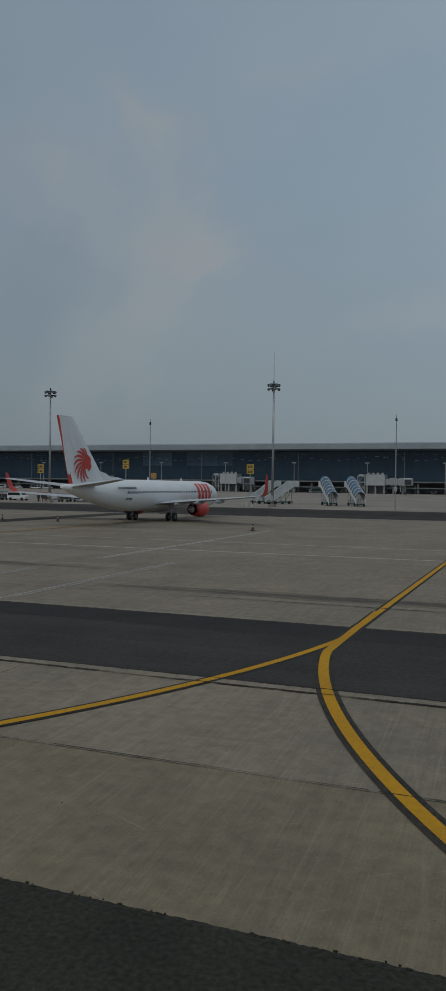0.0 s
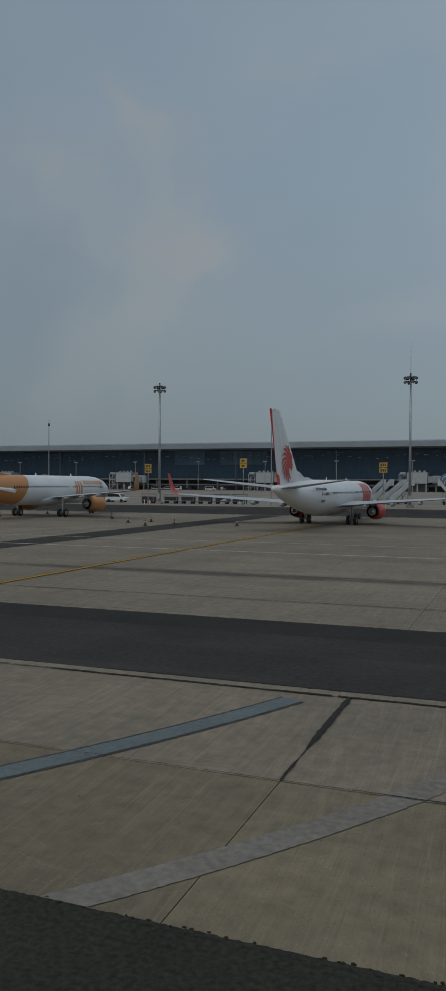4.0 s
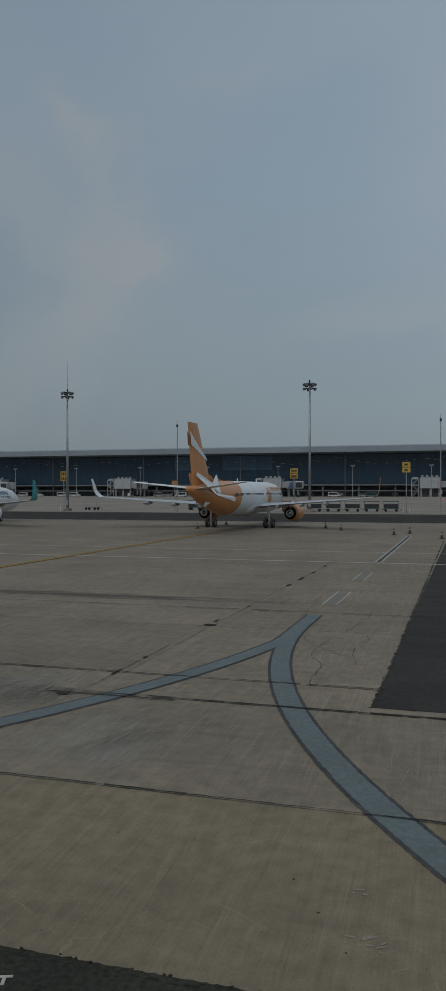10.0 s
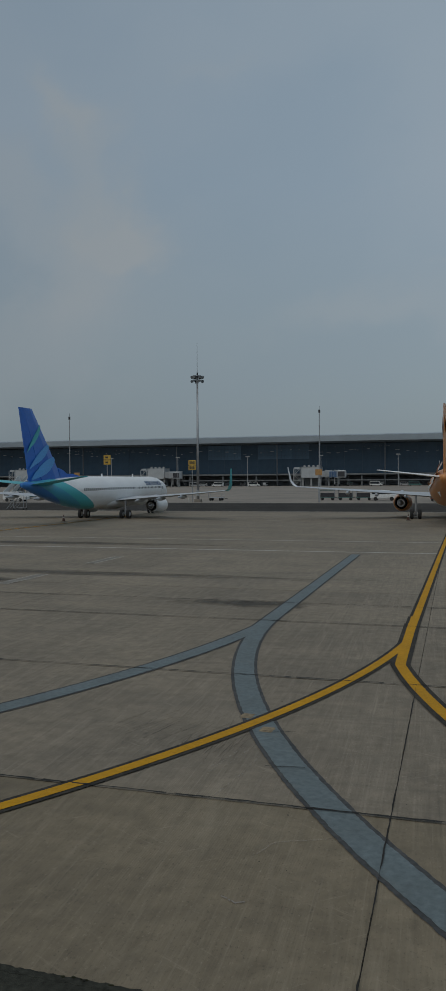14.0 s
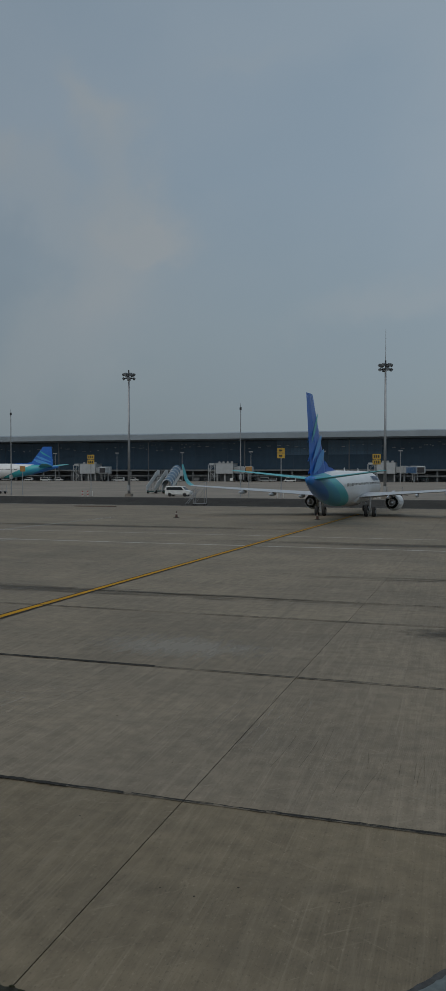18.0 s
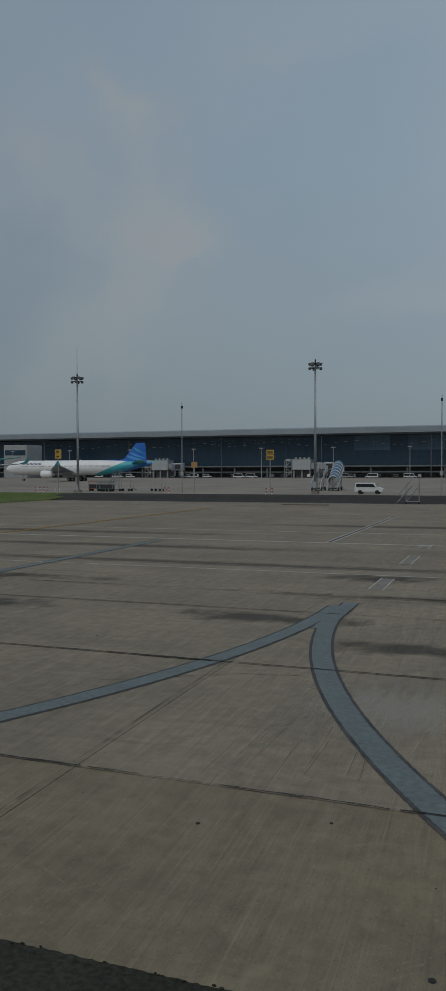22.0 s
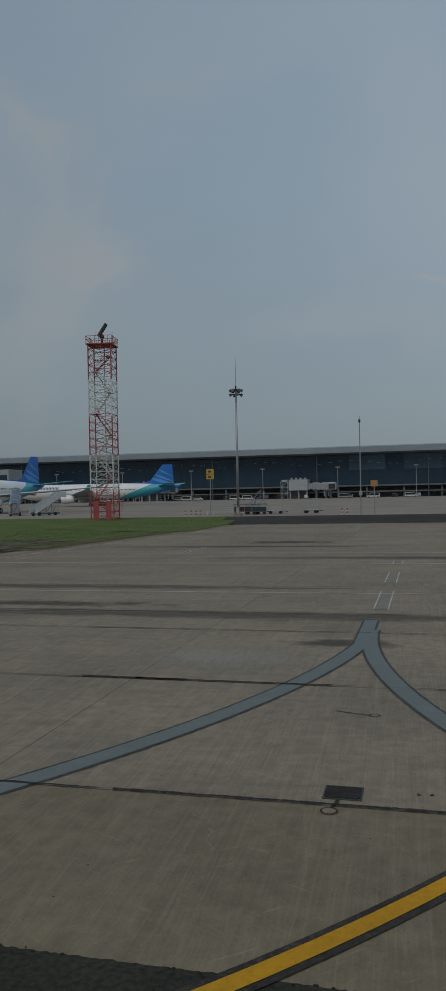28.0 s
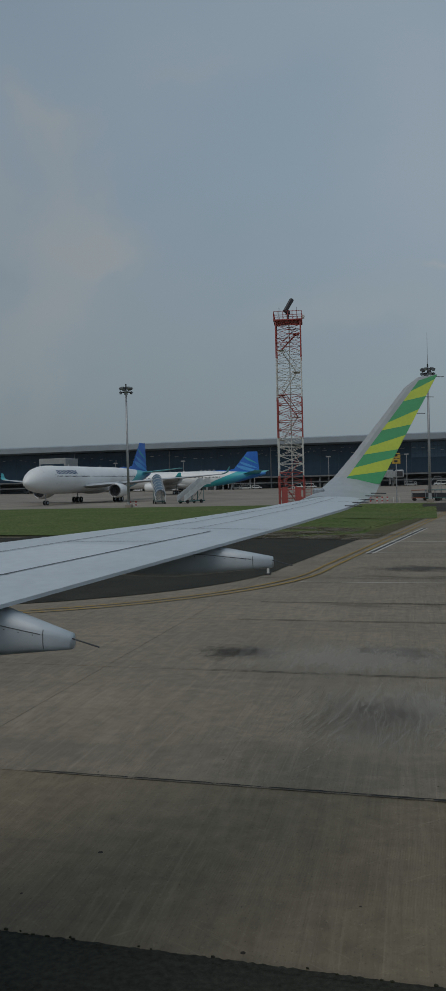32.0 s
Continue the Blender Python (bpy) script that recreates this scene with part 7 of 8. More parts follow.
# ---------------------------------------------------------------- radar tower
def radar_tower(x, y, turn_):
    z0 = level(x, y)
    ob = thing("radar_tower", pose(x, y, z0, 0, 0, turn_), "red and white lattice tower with a small radar on top", "radar tower")
    h = 28.0
    a = 1.85
    levels = [0, 3.4, 6.8, 10.2, 13.6, 17.0, 20.4, 23.8, 26.2, h]
    bands = [(0, 4.7, TOWER_RED), (4.7, 10.4, TOWER_WHITE), (10.4, 16.5, TOWER_RED), (16.5, 22.4, TOWER_WHITE), (22.4, h, TOWER_RED)]
    def colour(z):
        return next((m for lo, hi, m in bands if lo <= z < hi), TOWER_RED)
    for sx in (-1, 1):
        for sy in (-1, 1):
            for lo, hi, m in bands:
                bm = bmesh.new()
                box(bm, sx * a - 0.085, sx * a + 0.085, sy * a - 0.085, sy * a + 0.085, lo, hi)
                part("leg", bm, m, ob)
    step = 1.3
    k = 0
    z = 0.0
    while z < h - 0.1:
        z2 = min(z + step, h)
        m = colour(z + 0.1)
        for (ax, ay), (bx, by) in (((-a, -a), (a, -a)), ((a, -a), (a, a)), ((a, a), (-a, a)), ((-a, a), (-a, -a))):
            bm = bmesh.new()
            bar(bm, (ax, ay, z2), (bx, by, z2), 0.042, 4)
            part("strut", bm, m, ob)
            bm = bmesh.new()
            if k % 2:
                bar(bm, (ax, ay, z), (bx, by, z2), 0.038, 4)
            else:
                bar(bm, (bx, by, z), (ax, ay, z2), 0.038, 4)
            part("brace", bm, m, ob)
            bm = bmesh.new()
            if k % 2:
                bar(bm, (bx, by, z), (ax, ay, z2), 0.03, 4)
            else:
                bar(bm, (ax, ay, z), (bx, by, z2), 0.03, 4)
            part("brace", bm, m, ob)
        z = z2
        k += 1
    # inner stair
    for q in range(len(levels) - 2):
        m = colour(levels[q] + 0.1)
        s = 1 if q % 2 else -1
        bm = bmesh.new()
        for o_ in (-0.35, 0.35):
            bar(bm, (-s * 1.2, o_, levels[q]), (s * 1.2, o_, levels[q + 1]), 0.05, 4)
            bar(bm, (-s * 1.2, o_, levels[q] + 1.0), (s * 1.2, o_, levels[q + 1] + 1.0), 0.03, 4)
        for t in range(12):
            u = (t + 0.5) / 12
            box(bm, -s * 1.2 + 2.4 * s * u - 0.13, -s * 1.2 + 2.4 * s * u + 0.13, -0.35, 0.35, levels[q] + (levels[q + 1] - levels[q]) * u, levels[q] + (levels[q + 1] - levels[q]) * u + 0.04)
        part("stair_flight", bm, m, ob)
        bm = bmesh.new()
        box(bm, s * 1.15 - 0.5, s * 1.15 + 0.5, -1.0, 1.0, levels[q + 1] - 0.06, levels[q + 1])
        part("landing", bm, m, ob)
    bm = bmesh.new()
    bar(bm, (0.1, 0.9, 0), (0.1, 0.9, h), 0.09, 6)
    part("cable_riser", bm, TOWER_WHITE, ob, "pale upright cable riser")
    # solid panels at the foot
    for sx in (-1, 1):
        bm = bmesh.new()
        box(bm, sx * a * 0.55 - 0.45, sx * a * 0.55 + 0.45, -a - 0.06, -a + 0.0, 0, 3.0)
        part("foot_panel", bm, TOWER_RED, ob)
    bm = bmesh.new()
    for k in range(7):
        box(bm, a + 0.2, a + 1.1, -a + 0.45 * k, -a + 0.45 * k + 0.3, 0.3 + 0.45 * k, 0.36 + 0.45 * k)
    bar(bm, (a + 0.2, -a, 1.2), (a + 0.2, -a + 3.0, 4.2), 0.04, 4)
    bar(bm, (a + 1.1, -a, 1.2), (a + 1.1, -a + 3.0, 4.2), 0.04, 4)
    part("entry_stair", bm, TOWER_RED, ob)
    # platform, rail and radar
    bm = bmesh.new()
    box(bm, -2.15, 2.15, -2.15, 2.15, h, h + 0.16)
    part("platform", bm, TOWER_RED, ob)
    for (ax, ay), (bx, by) in (((-2.1, -2.1), (2.1, -2.1)), ((2.1, -2.1), (2.1, 2.1)), ((2.1, 2.1), (-2.1, 2.1)), ((-2.1, 2.1), (-2.1, -2.1))):
        bm = bmesh.new()
        for zz in (0.6, 1.15):
            bar(bm, (ax, ay, h + 0.2 + zz), (bx, by, h + 0.2 + zz), 0.04, 4)
        for q in range(6):
            px_, py_ = ax + (bx - ax) * q / 6, ay + (by - ay) * q / 6
            bar(bm, (px_, py_, h + 0.2), (px_, py_, h + 1.37), 0.04, 4)
        part("guard_rail", bm, TOWER_RED, ob)
    bm = bmesh.new()
    bar(bm, (0, 0, h + 0.15), (0, 0, h + 1.9), 0.2, 10)
    box(bm, -0.35, 0.35, -0.3, 0.3, h + 1.3, h + 1.8, bevel=0.08)
    part("radar_pedestal", bm, DARK_METAL, ob)
    bm = bmesh.new()
    box(bm, -1.2, 1.2, -0.3, 0.3, -0.3, 0.3, bevel=0.12)
    o = part("radar_antenna", bm, DARK_METAL, ob, "tilted dark radar bar")
    o.matrix_basis = pose(0.1, 0, h + 2.6, 0, -58, 25)
    for px_ in (-1.4, 1.3):
        bm = bmesh.new()
        bar(bm, (px_, 1.6, h + 0.2), (px_, 1.6, h + 2.7), 0.035, 5)
        part("whip_aerial", bm, GALV, ob)
    bm = bmesh.new()
    bar(bm, (2.25, -1.6, h + 0.5), (2.25, -1.6, h + 0.52), 0.3, 10)
    box(bm, 2.15, 2.5, -1.9, -1.3, h + 0.2, h + 0.8, bevel=0.1)
    part("beacon_box", bm, TOWER_WHITE, ob)
    return ob


radar_tower(-219.3, 122.3, 8)


# ---------------------------------------------------------------- ground equipment
def cone_maker(x, y):
    ob = thing("traffic_cone", pose(x, y, level(x, y)), "small dull red traffic cone on the apron", "traffic cone", "traffic cones")
    bm = bmesh.new()
    bar(bm, (0, 0, 0.04), (0, 0, 0.75), 0.17, 12, r2=0.03)
    part("cone", bm, CONE_RED, ob)
    bm = bmesh.new()
    box(bm, -0.26, 0.26, -0.26, 0.26, 0, 0.045, bevel=0.01)
    part("base", bm, RUBBER, ob)
    bm = bmesh.new()
    bar(bm, (0, 0, 0.40), (0, 0, 0.52), 0.106, 12, r2=0.085)
    part("band", bm, WHITE_PAINT, ob)
    return ob


for x, y in ((-8.6, 79.8), (-36.1, 85.8), (-43.1, 84.2), (-45.4, 81.4), (-50.4, 86.9), (-49.0, 90.3), (-57.2, 95.4), (-59.8, 100.0), (-74.8, 95.0), (-74.6, 106.7), (-113.7, 86.6), (-129.2, 85.1)):
    cone_maker(x, y)
mk = thing("marker_post", pose(-206.6, 41.0, 0.02), "short white marker post by the concrete edge", "marker post")
bm = bmesh.new()
bar(bm, (0, 0, 0), (0, 0, 0.62), 0.07, 8, r2=0.05)
part("post", bm, TOWER_WHITE, mk)
bm = bmesh.new()
box(bm, -0.14, 0.14, -0.14, 0.14, -0.02, 0.05)
part("foot", bm, DARK_METAL, mk)


def passenger_stairs(x, y, rz, label, covered_=False):
    ob = thing("passenger_stairs", pose(x, y, level(x, y), 0, 0, rz), label, "boarding stairs", "mobile boarding stairs")
    bm = bmesh.new()
    n = 16
    for k in range(n):
        box(bm, -0.8, 0.8, 0.42 * k, 0.42 * k + 0.44, 0.55 + 0.2 * k, 0.60 + 0.2 * k)
    part("treads", bm, GALV, ob)
    bm = bmesh.new()
    box(bm, -0.9, 0.9, 0.42 * n, 0.42 * n + 1.5, 0.5 + 0.2 * n, 0.62 + 0.2 * n)
    part("top_platform", bm, GALV, ob)
    for s in (-1, 1):
        bm = bmesh.new()
        prism(bm, [(0, 0.4), (0.42 * n, 0.4 + 0.2 * n), (0.42 * n + 1.5, 0.4 + 0.2 * n), (0.42 * n + 1.5, 1.6 + 0.2 * n), (0.42 * n, 1.6 + 0.2 * n), (0, 1.5)], 0.06, "X", s * 0.92)
        part("side_panel", bm, STAIR_WHITE, ob)
        for yy in (1.0, 5.2):
            bm = bmesh.new()
            bar(bm, (s * 0.8, yy, 0.35), (s * 1.0, yy, 0.35), 0.35, 14)
            part("tyre", bm, RUBBER, ob)
    bm = bmesh.new()
    box(bm, -0.8, 0.8, 0.2, 6.6, 0.3, 0.55, bevel=0.04)
    for q in (2.5, 4.2, 6.0):
        for s in (-0.75, 0.75):
            bar(bm, (s, q, 0.5), (s, q + 0.2, 0.45 + q * 0.47), 0.05, 5)
        bar(bm, (-0.75, q, 0.6), (0.75, q + 0.2, 0.4 + q * 0.45), 0.04, 5)
    part("chassis", bm, CART_GREEN, ob)
    if covered_:
        for k in range(6):
            bm = bmesh.new()
            y0, z0 = 0.5 + 1.1 * k, 1.6 + 0.52 * k
            for q in range(8):
                a, b = math.pi * q / 8, math.pi * (q + 1) / 8
                bar(bm, (1.07 * math.cos(a), y0, z0 + 1.27 * math.sin(a)), (1.07 * math.cos(b), y0, z0 + 1.27 * math.sin(b)), 0.06, 5)
            part("hoop", bm, STAIR_WHITE, ob)
        bm = bmesh.new()
        rings = []
        for k in range(7):
            y0, z0 = 0.2 + 1.1 * k, 1.5 + 0.52 * k
            rings.append([(1.02 * math.cos(math.pi * q / 10), y0, z0 + 1.22 * math.sin(math.pi * q / 10)) for q in range(11)] + [(0.98 * math.cos(math.pi * q / 10), y0, z0 + 1.18 * math.sin(math.pi * q / 10)) for q in range(10, -1, -1)])
        loft(bm, rings)
        part("canopy", fix(bm), TINT_AND_SHEEN_BLUE, ob, "rounded tinted stair canopy")
    return ob


passenger_stairs(-30.5, 153.5, -25, "pale mobile boarding stairs parked on the apron")
passenger_stairs(-34.0, 154.0, -20, "pale mobile boarding stairs parked on the apron")
passenger_stairs(-17.0, 152.0, 28, "mobile boarding stairs with a rounded canopy", True)
passenger_stairs(-11.5, 151.0, 28, "mobile boarding stairs with a rounded canopy", True)
passenger_stairs(-160.4, 151.5, 3, "pale mobile boarding stairs parked on the apron")
passenger_stairs(-157.2, 152.0, 3, "mobile boarding stairs with a rounded canopy", True)
passenger_stairs(-249.0, 147.0, 25, "mobile boarding stairs with a rounded canopy", True)
passenger_stairs(-245.0, 147.0, -22, "pale mobile boarding stairs near the wide-body")


def baggage_cart(x, y, rz, material, label, cover=True):
    ob = thing("baggage_cart", pose(x, y, level(x, y), 0, 0, rz), label, "cart", "ground carts")
    bm = bmesh.new()
    box(bm, -1.3, 1.3, -0.75, 0.75, 0.45, 0.58, bevel=0.03)
    part("deck", bm, material, ob)
    for sx in (-1, 1):
        for sy in (-1, 1):
            bm = bmesh.new()
            bar(bm, (sx * 0.9, sy * 0.62, 0.25), (sx * 0.9, sy * 0.75, 0.25), 0.25, 12)
            part("wheel", bm, RUBBER, ob)
            bm = bmesh.new()
            bar(bm, (sx * 1.25, sy * 0.7, 0.55), (sx * 1.25, sy * 0.7, 1.75), 0.04, 5)
            part("corner_post", bm, GALV, ob)
    bm = bmesh.new()
    bar(bm, (1.3, 0, 0.5), (2.2, 0, 0.3), 0.05, 5)
    part("tow_bar", bm, DARK_METAL, ob)
    if cover:
        bm = bmesh.new()
        box(bm, -1.35, 1.35, -0.8, 0.8, 1.72, 1.85, bevel=0.05)
        part("roof", bm, material, ob)
        bm = bmesh.new()
        box(bm, -1.2, 1.2, -0.62, 0.62, 0.58, 1.3, bevel=0.05)
        part("load", bm, DARK_METAL, ob)
    return ob


for x, y, rz, mt, lb in ((-200.6, 139.0, 10, CART_RED, "rust-red ground cart on the apron"), (-198.4, 138.2, 0, CART_GREEN, "dark green ground cart on the apron"),
                         (-196.9, 136.6, 12, CART_GREEN, "dark green ground cart on the apron"), (-188.5, 141.0, -8, GALV, "bare steel ground cart on the apron"), (-194.6, 139.8, 4, GALV, "bare steel ground cart on the apron")):
    baggage_cart(x, y, rz, mt, lb, mt is not GALV)
for k in range(5):
    baggage_cart(-68.2 + 3.2 * k, 138.6 + 0.6 * k, 6, GALV if k < 3 else CART_GREEN, "grey-roofed baggage cart in a row" if k < 3 else "dark covered baggage cart in a row")
baggage_cart(-72.4, 137.6, 5, CART_RED, "rust-red ground cart on the apron")
for k in range(3):
    baggage_cart(-91.5 + 3.2 * k, 143.5, 4, CART_GREEN, "dark covered baggage cart in a row")
baggage_cart(-111.0, 140, 0, GALV, "bare steel ground cart on the apron", False)


def ladder_stand(x, y, rz, h=3.0):
    """A wheeled steel work platform."""
    ob = thing("work_platform", pose(x, y, level(x, y), 0, 0, rz), "wheeled steel work platform with steps and rails", "work platform", "work platforms")
    bm = bmesh.new()
    for sx in (-0.9, 0.9):
        for sy in (-0.5, 0.5):
            bar(bm, (sx, sy, 0.1), (sx, sy, h + (1.0 if sx > 0 else 0)), 0.045, 5)
        bar(bm, (sx, -0.5, h * 0.5), (sx, 0.5, h * 0.5), 0.035, 5)
    for sy in (-0.5, 0.5):
        bar(bm, (-0.9, sy, 0.3), (0.9, sy, 0.3), 0.04, 5)
        bar(bm, (-0.9, sy, 0.3), (0.9, sy, h), 0.03, 5)
        bar(bm, (0.9, sy, h + 1.0), (-0.2, sy, h + 1.0), 0.035, 5)
        bar(bm, (-2.2, sy, 0.2), (-0.1, sy, h), 0.05, 5)
        bar(bm, (-2.2, sy, 1.1), (-0.1, sy, h + 1.0), 0.035, 5)
    part("frame", bm, GALV, ob)
    bm = bmesh.new()
    for k in range(8):
        u = (k + 1) / 8
        box(bm, -2.2 + 2.1 * u - 0.12, -2.2 + 2.1 * u + 0.12, -0.5, 0.5, 0.2 + (h - 0.2) * u - 0.03, 0.2 + (h - 0.2) * u)
    part("steps", bm, GALV, ob)
    bm = bmesh.new()
    box(bm, -0.1, 0.95, -0.5, 0.5, h - 0.05, h)
    part("deck", bm, GALV, ob)
    for sx in (-0.9, 0.9):
        for sy in (-0.5, 0.5):
            bm = bmesh.new()
            bar(bm, (sx, sy - 0.05, 0.13), (sx, sy + 0.05, 0.13), 0.13, 10)
            part("castor", bm, RUBBER, ob)
    return ob


ladder_stand(-138.6, 119.5, 0, 2.6)
ladder_stand(-198.0, 142.5, 0, 3.0)


def van(x, y, rz, material, label, length=4.8, height=1.95):
    ob = thing("service_van", pose(x, y, level(x, y), 0, 0, rz), label, "van", "service vehicles")
    L = length / 2
    bm = bmesh.new()
    prof = [(-L, 0.35), (L, 0.35), (L, 0.95), (L - 0.9, 1.1), (L - 1.5, height), (-L + 0.15, height), (-L, 1.1)]
    prism(bm, prof, 1.75, "Y", 0)
    bmesh.ops.bevel(bm, geom=bm.edges[:], offset=0.06, segments=1, affect="EDGES")
    part("body", bm, material, ob)
    for s in (-1, 1):
        bm = bmesh.new()
        prism(bm, [(-L + 0.3, 1.12), (L - 1.15, 1.12), (L - 1.6, height - 0.15), (-L + 0.3, height - 0.15)], 0.02, "Y", s * 0.885)
        part("side_window", bm, DARK_GLASS, ob)
        for q in (-L + 0.9, L - 0.95):
            bm = bmesh.new()
            bar(bm, (q, s * 0.72, 0.33), (q, s * 0.90, 0.33), 0.33, 14)
            part("tyre", bm, RUBBER, ob)
    bm = bmesh.new()
    vs = [bm.verts.new(p) for p in ((L - 0.90, -0.75, 1.14), (L - 0.90, 0.75, 1.14), (L - 1.47, 0.7, height - 0.12), (L - 1.47, -0.7, height - 0.12))]
    bm.faces.new(vs)
    o = part("windscreen", bm, DARK_GLASS, ob)
    o.matrix_basis = pose(0.05, 0, 0.03)
    return ob


for x, y, rz, mt, lb in ((-147.0, 132.5, 0, CAR_WHITE, "white service van crossing the apron"), (-81.5, 142.0, 0, CAR_WHITE, "white tow vehicle beside baggage carts"), (-262, 428, 0, CAR_WHITE, "white service van near the terminal"),
                         (-268, 424, 0, CAR_WHITE, "white service van near the terminal"), (-176, 430, 0, CAR_WHITE, "white service van near the terminal"),
                         (-195, 424, 180, CAR_WHITE, "white service van near the terminal"), (-110, 428, 0, CAR_WHITE, "white service van near the terminal"),
                         (-298, 430, 180, CAR_WHITE, "white service van near the terminal"), (-90, 426, 0, CART_GREEN, "dark green service van near the terminal"),
                         (-210, 430, 0, WALL_GREY, "grey service van near the terminal"), (-345, 428, 0, CAR_WHITE, "white service van near the terminal")):
    van(x, y, rz, mt, lb, 6.5 if y > 300 else 4.6, 2.4 if y > 300 else 1.8)

# vehicles and carts parked before the undercroft
yard = random.Random(31)
for k in range(34):
    x, y = -430 + 15.4 * k + yard.uniform(-5, 5), yard.uniform(438, 447)
    q = yard.random()
    if q < 0.34:
        van(x, y, yard.choice((0, 180, 90)), CAR_WHITE if yard.random() < 0.6 else WALL_GREY, "small service vehicle parked before the terminal", 5.2, 2.0)
    elif q < 0.75:
        baggage_cart(x, y, yard.uniform(-20, 20), yard.choice((CART_GREEN, GALV, UNDER_GREY)), "covered ground cart parked before the terminal")
    else:
        ob = thing("cargo_container", pose(x, y, level(x, y), 0, 0, yard.uniform(-10, 10)), "grey metal cargo container on the apron", "container", "cargo containers")
        bm = bmesh.new()
        prism(bm, [(-1.5, 0.45), (1.1, 0.45), (1.5, 0.95), (1.5, 2.1), (-1.5, 2.1)], 1.5, "Y", 0)
        part("shell", bm, UNDER_GREY, ob)
        bm = bmesh.new()
        box(bm, -1.6, 1.6, -0.8, 0.8, 0.2, 0.44)
        part("dolly", bm, DARK_METAL, ob)
        for sx in (-1.1, 1.1):
            for sy in (-0.7, 0.7):
                bm = bmesh.new()
                bar(bm, (sx, sy - 0.06, 0.2), (sx, sy + 0.06, 0.2), 0.2, 10)
                part("wheel", bm, RUBBER, ob)

# striped guard posts at the bank
for x in (-163.0, -162.0, -208.0, -207.0, -206.2, -205.4, -182.0, -181.2, -248.4, -247.4):
    ob = thing("guard_post", pose(x, 129.5 if x < -165 else 127.5, 1.0), "short red and white guard post", "bollard", "guard posts")
    for q in range(4):
        bm = bmesh.new()
        bar(bm, (0, 0, 0.25 * q), (0, 0, 0.25 * (q + 1)), 0.13, 8)
        part("band", bm, TOWER_RED if q % 2 else TOWER_WHITE, ob)


# ---------------------------------------------------------------- the wing beside the last stretch of the taxiway
wing = thing("aircraft_wing", pose(-198.28, 0.435, 0), "pale grey aircraft wing with a green and lime striped winglet", "aircraft wing")


def wing_top(y):
    return 3.5 + 0.07 * y


def wing_section(y, x_le, x_te, thick):
    z = wing_top(y)
    n = 16
    up, lo = [], []
    for k in range(n + 1):
        u = k / n
        x = x_le + (x_te - x_le) * u
        crown = 0.05 * math.sin(math.pi * u ** 0.7) - 0.05 * (1 - u) ** 6
        up.append((x, y, z + crown))
        lo.append((x, y, z - 0.02 - thick * math.sin(math.pi * u ** 0.62) - 0.05 * (1 - u) ** 6 - 0.012))
    return up + lo[::-1]


WS = [(1.6, -11.1, -3.95, 0.55), (5.4, -8.0, -3.16, 0.36), (8.2, -5.65, -2.32, 0.26), (10.1, -4.0, -1.75, 0.19), (12.0, -2.8, -1.25, 0.14), (13.4, -2.15, -1.05, 0.10)]
bm = bmesh.new()
loft(bm, [wing_section(*a) for a in WS])
part("wing_skin", fix(bm), WING_GREY, wing, "pale grey painted metal wing skin")


def at_chord(y, u):
    for (y0, a0, b0, _), (y1, a1, b1, _) in zip(WS, WS[1:]):
        if y0 <= y <= y1:
            k = (y - y0) / (y1 - y0)
            le, te = a0 + (a1 - a0) * k, b0 + (b1 - b0) * k
            return (le + (te - le) * u, y)
    return (WS[-1][1], y)


def on_skin(y, u, lift):
    """A point on the wing's upper skin at a share u of the chord."""
    x, y = at_chord(y, u)
    return (x, y, wing_top(y) + 0.05 * math.sin(math.pi * u ** 0.7) - 0.05 * (1 - u) ** 6 + lift)


def skin_patch(bm, y0, y1, u0, u1, v0, v1, lift, rows=10, cols=6):
    """A sheet on the upper skin from span y0 to y1; its chord shares run u0 to u1 at y0 and v0 to v1 at y1."""
    grid = []
    for k in range(rows + 1):
        q = k / rows
        a, b = u0 + (v0 - u0) * q, u1 + (v1 - u1) * q
        grid.append([bm.verts.new(on_skin(y0 + (y1 - y0) * q, a + (b - a) * i / cols, lift)) for i in range(cols + 1)])
    for r0, r1 in zip(grid, grid[1:]):
        for i in range(cols):
            bm.faces.new((r0[i], r0[i + 1], r1[i + 1], r1[i]))
    return bm


# seams along the span, then across the chord
for y0, y1, u0, u1 in ((2.0, 13.2, 0.50, 0.44), (2.0, 9.3, 0.80, 0.78), (9.4, 13.2, 0.66, 0.60)):
    bm = bmesh.new()
    skin_patch(bm, y0, y1, u0 - 0.002, u0 + 0.002, u1 - 0.004, u1 + 0.004, 0.0055, 40, 1)
    part("panel_seam", bm, SEAM, wing)
for y, u0, u1 in ((4.2, 0.5, 0.8), (6.3, 0.5, 0.8), (8.3, 0.48, 0.79), (9.4, 0.46, 0.99), (12.6, 0.45, 0.99), (11.0, 0.2, 0.45)):
    bm = bmesh.new()
    prev = None
    for k in range(17):
        u, yy = u0 + (u1 - u0) * k / 16, y + 0.18 * k / 16
        cur = [bm.verts.new(on_skin(yy - 0.006, u, 0.0058)), bm.verts.new(on_skin(yy + 0.006, u, 0.0058))]
        if prev:
            bm.faces.new((prev[0], cur[0], cur[1], prev[1]))
        prev = cur
    part("panel_seam", bm, SEAM, wing)
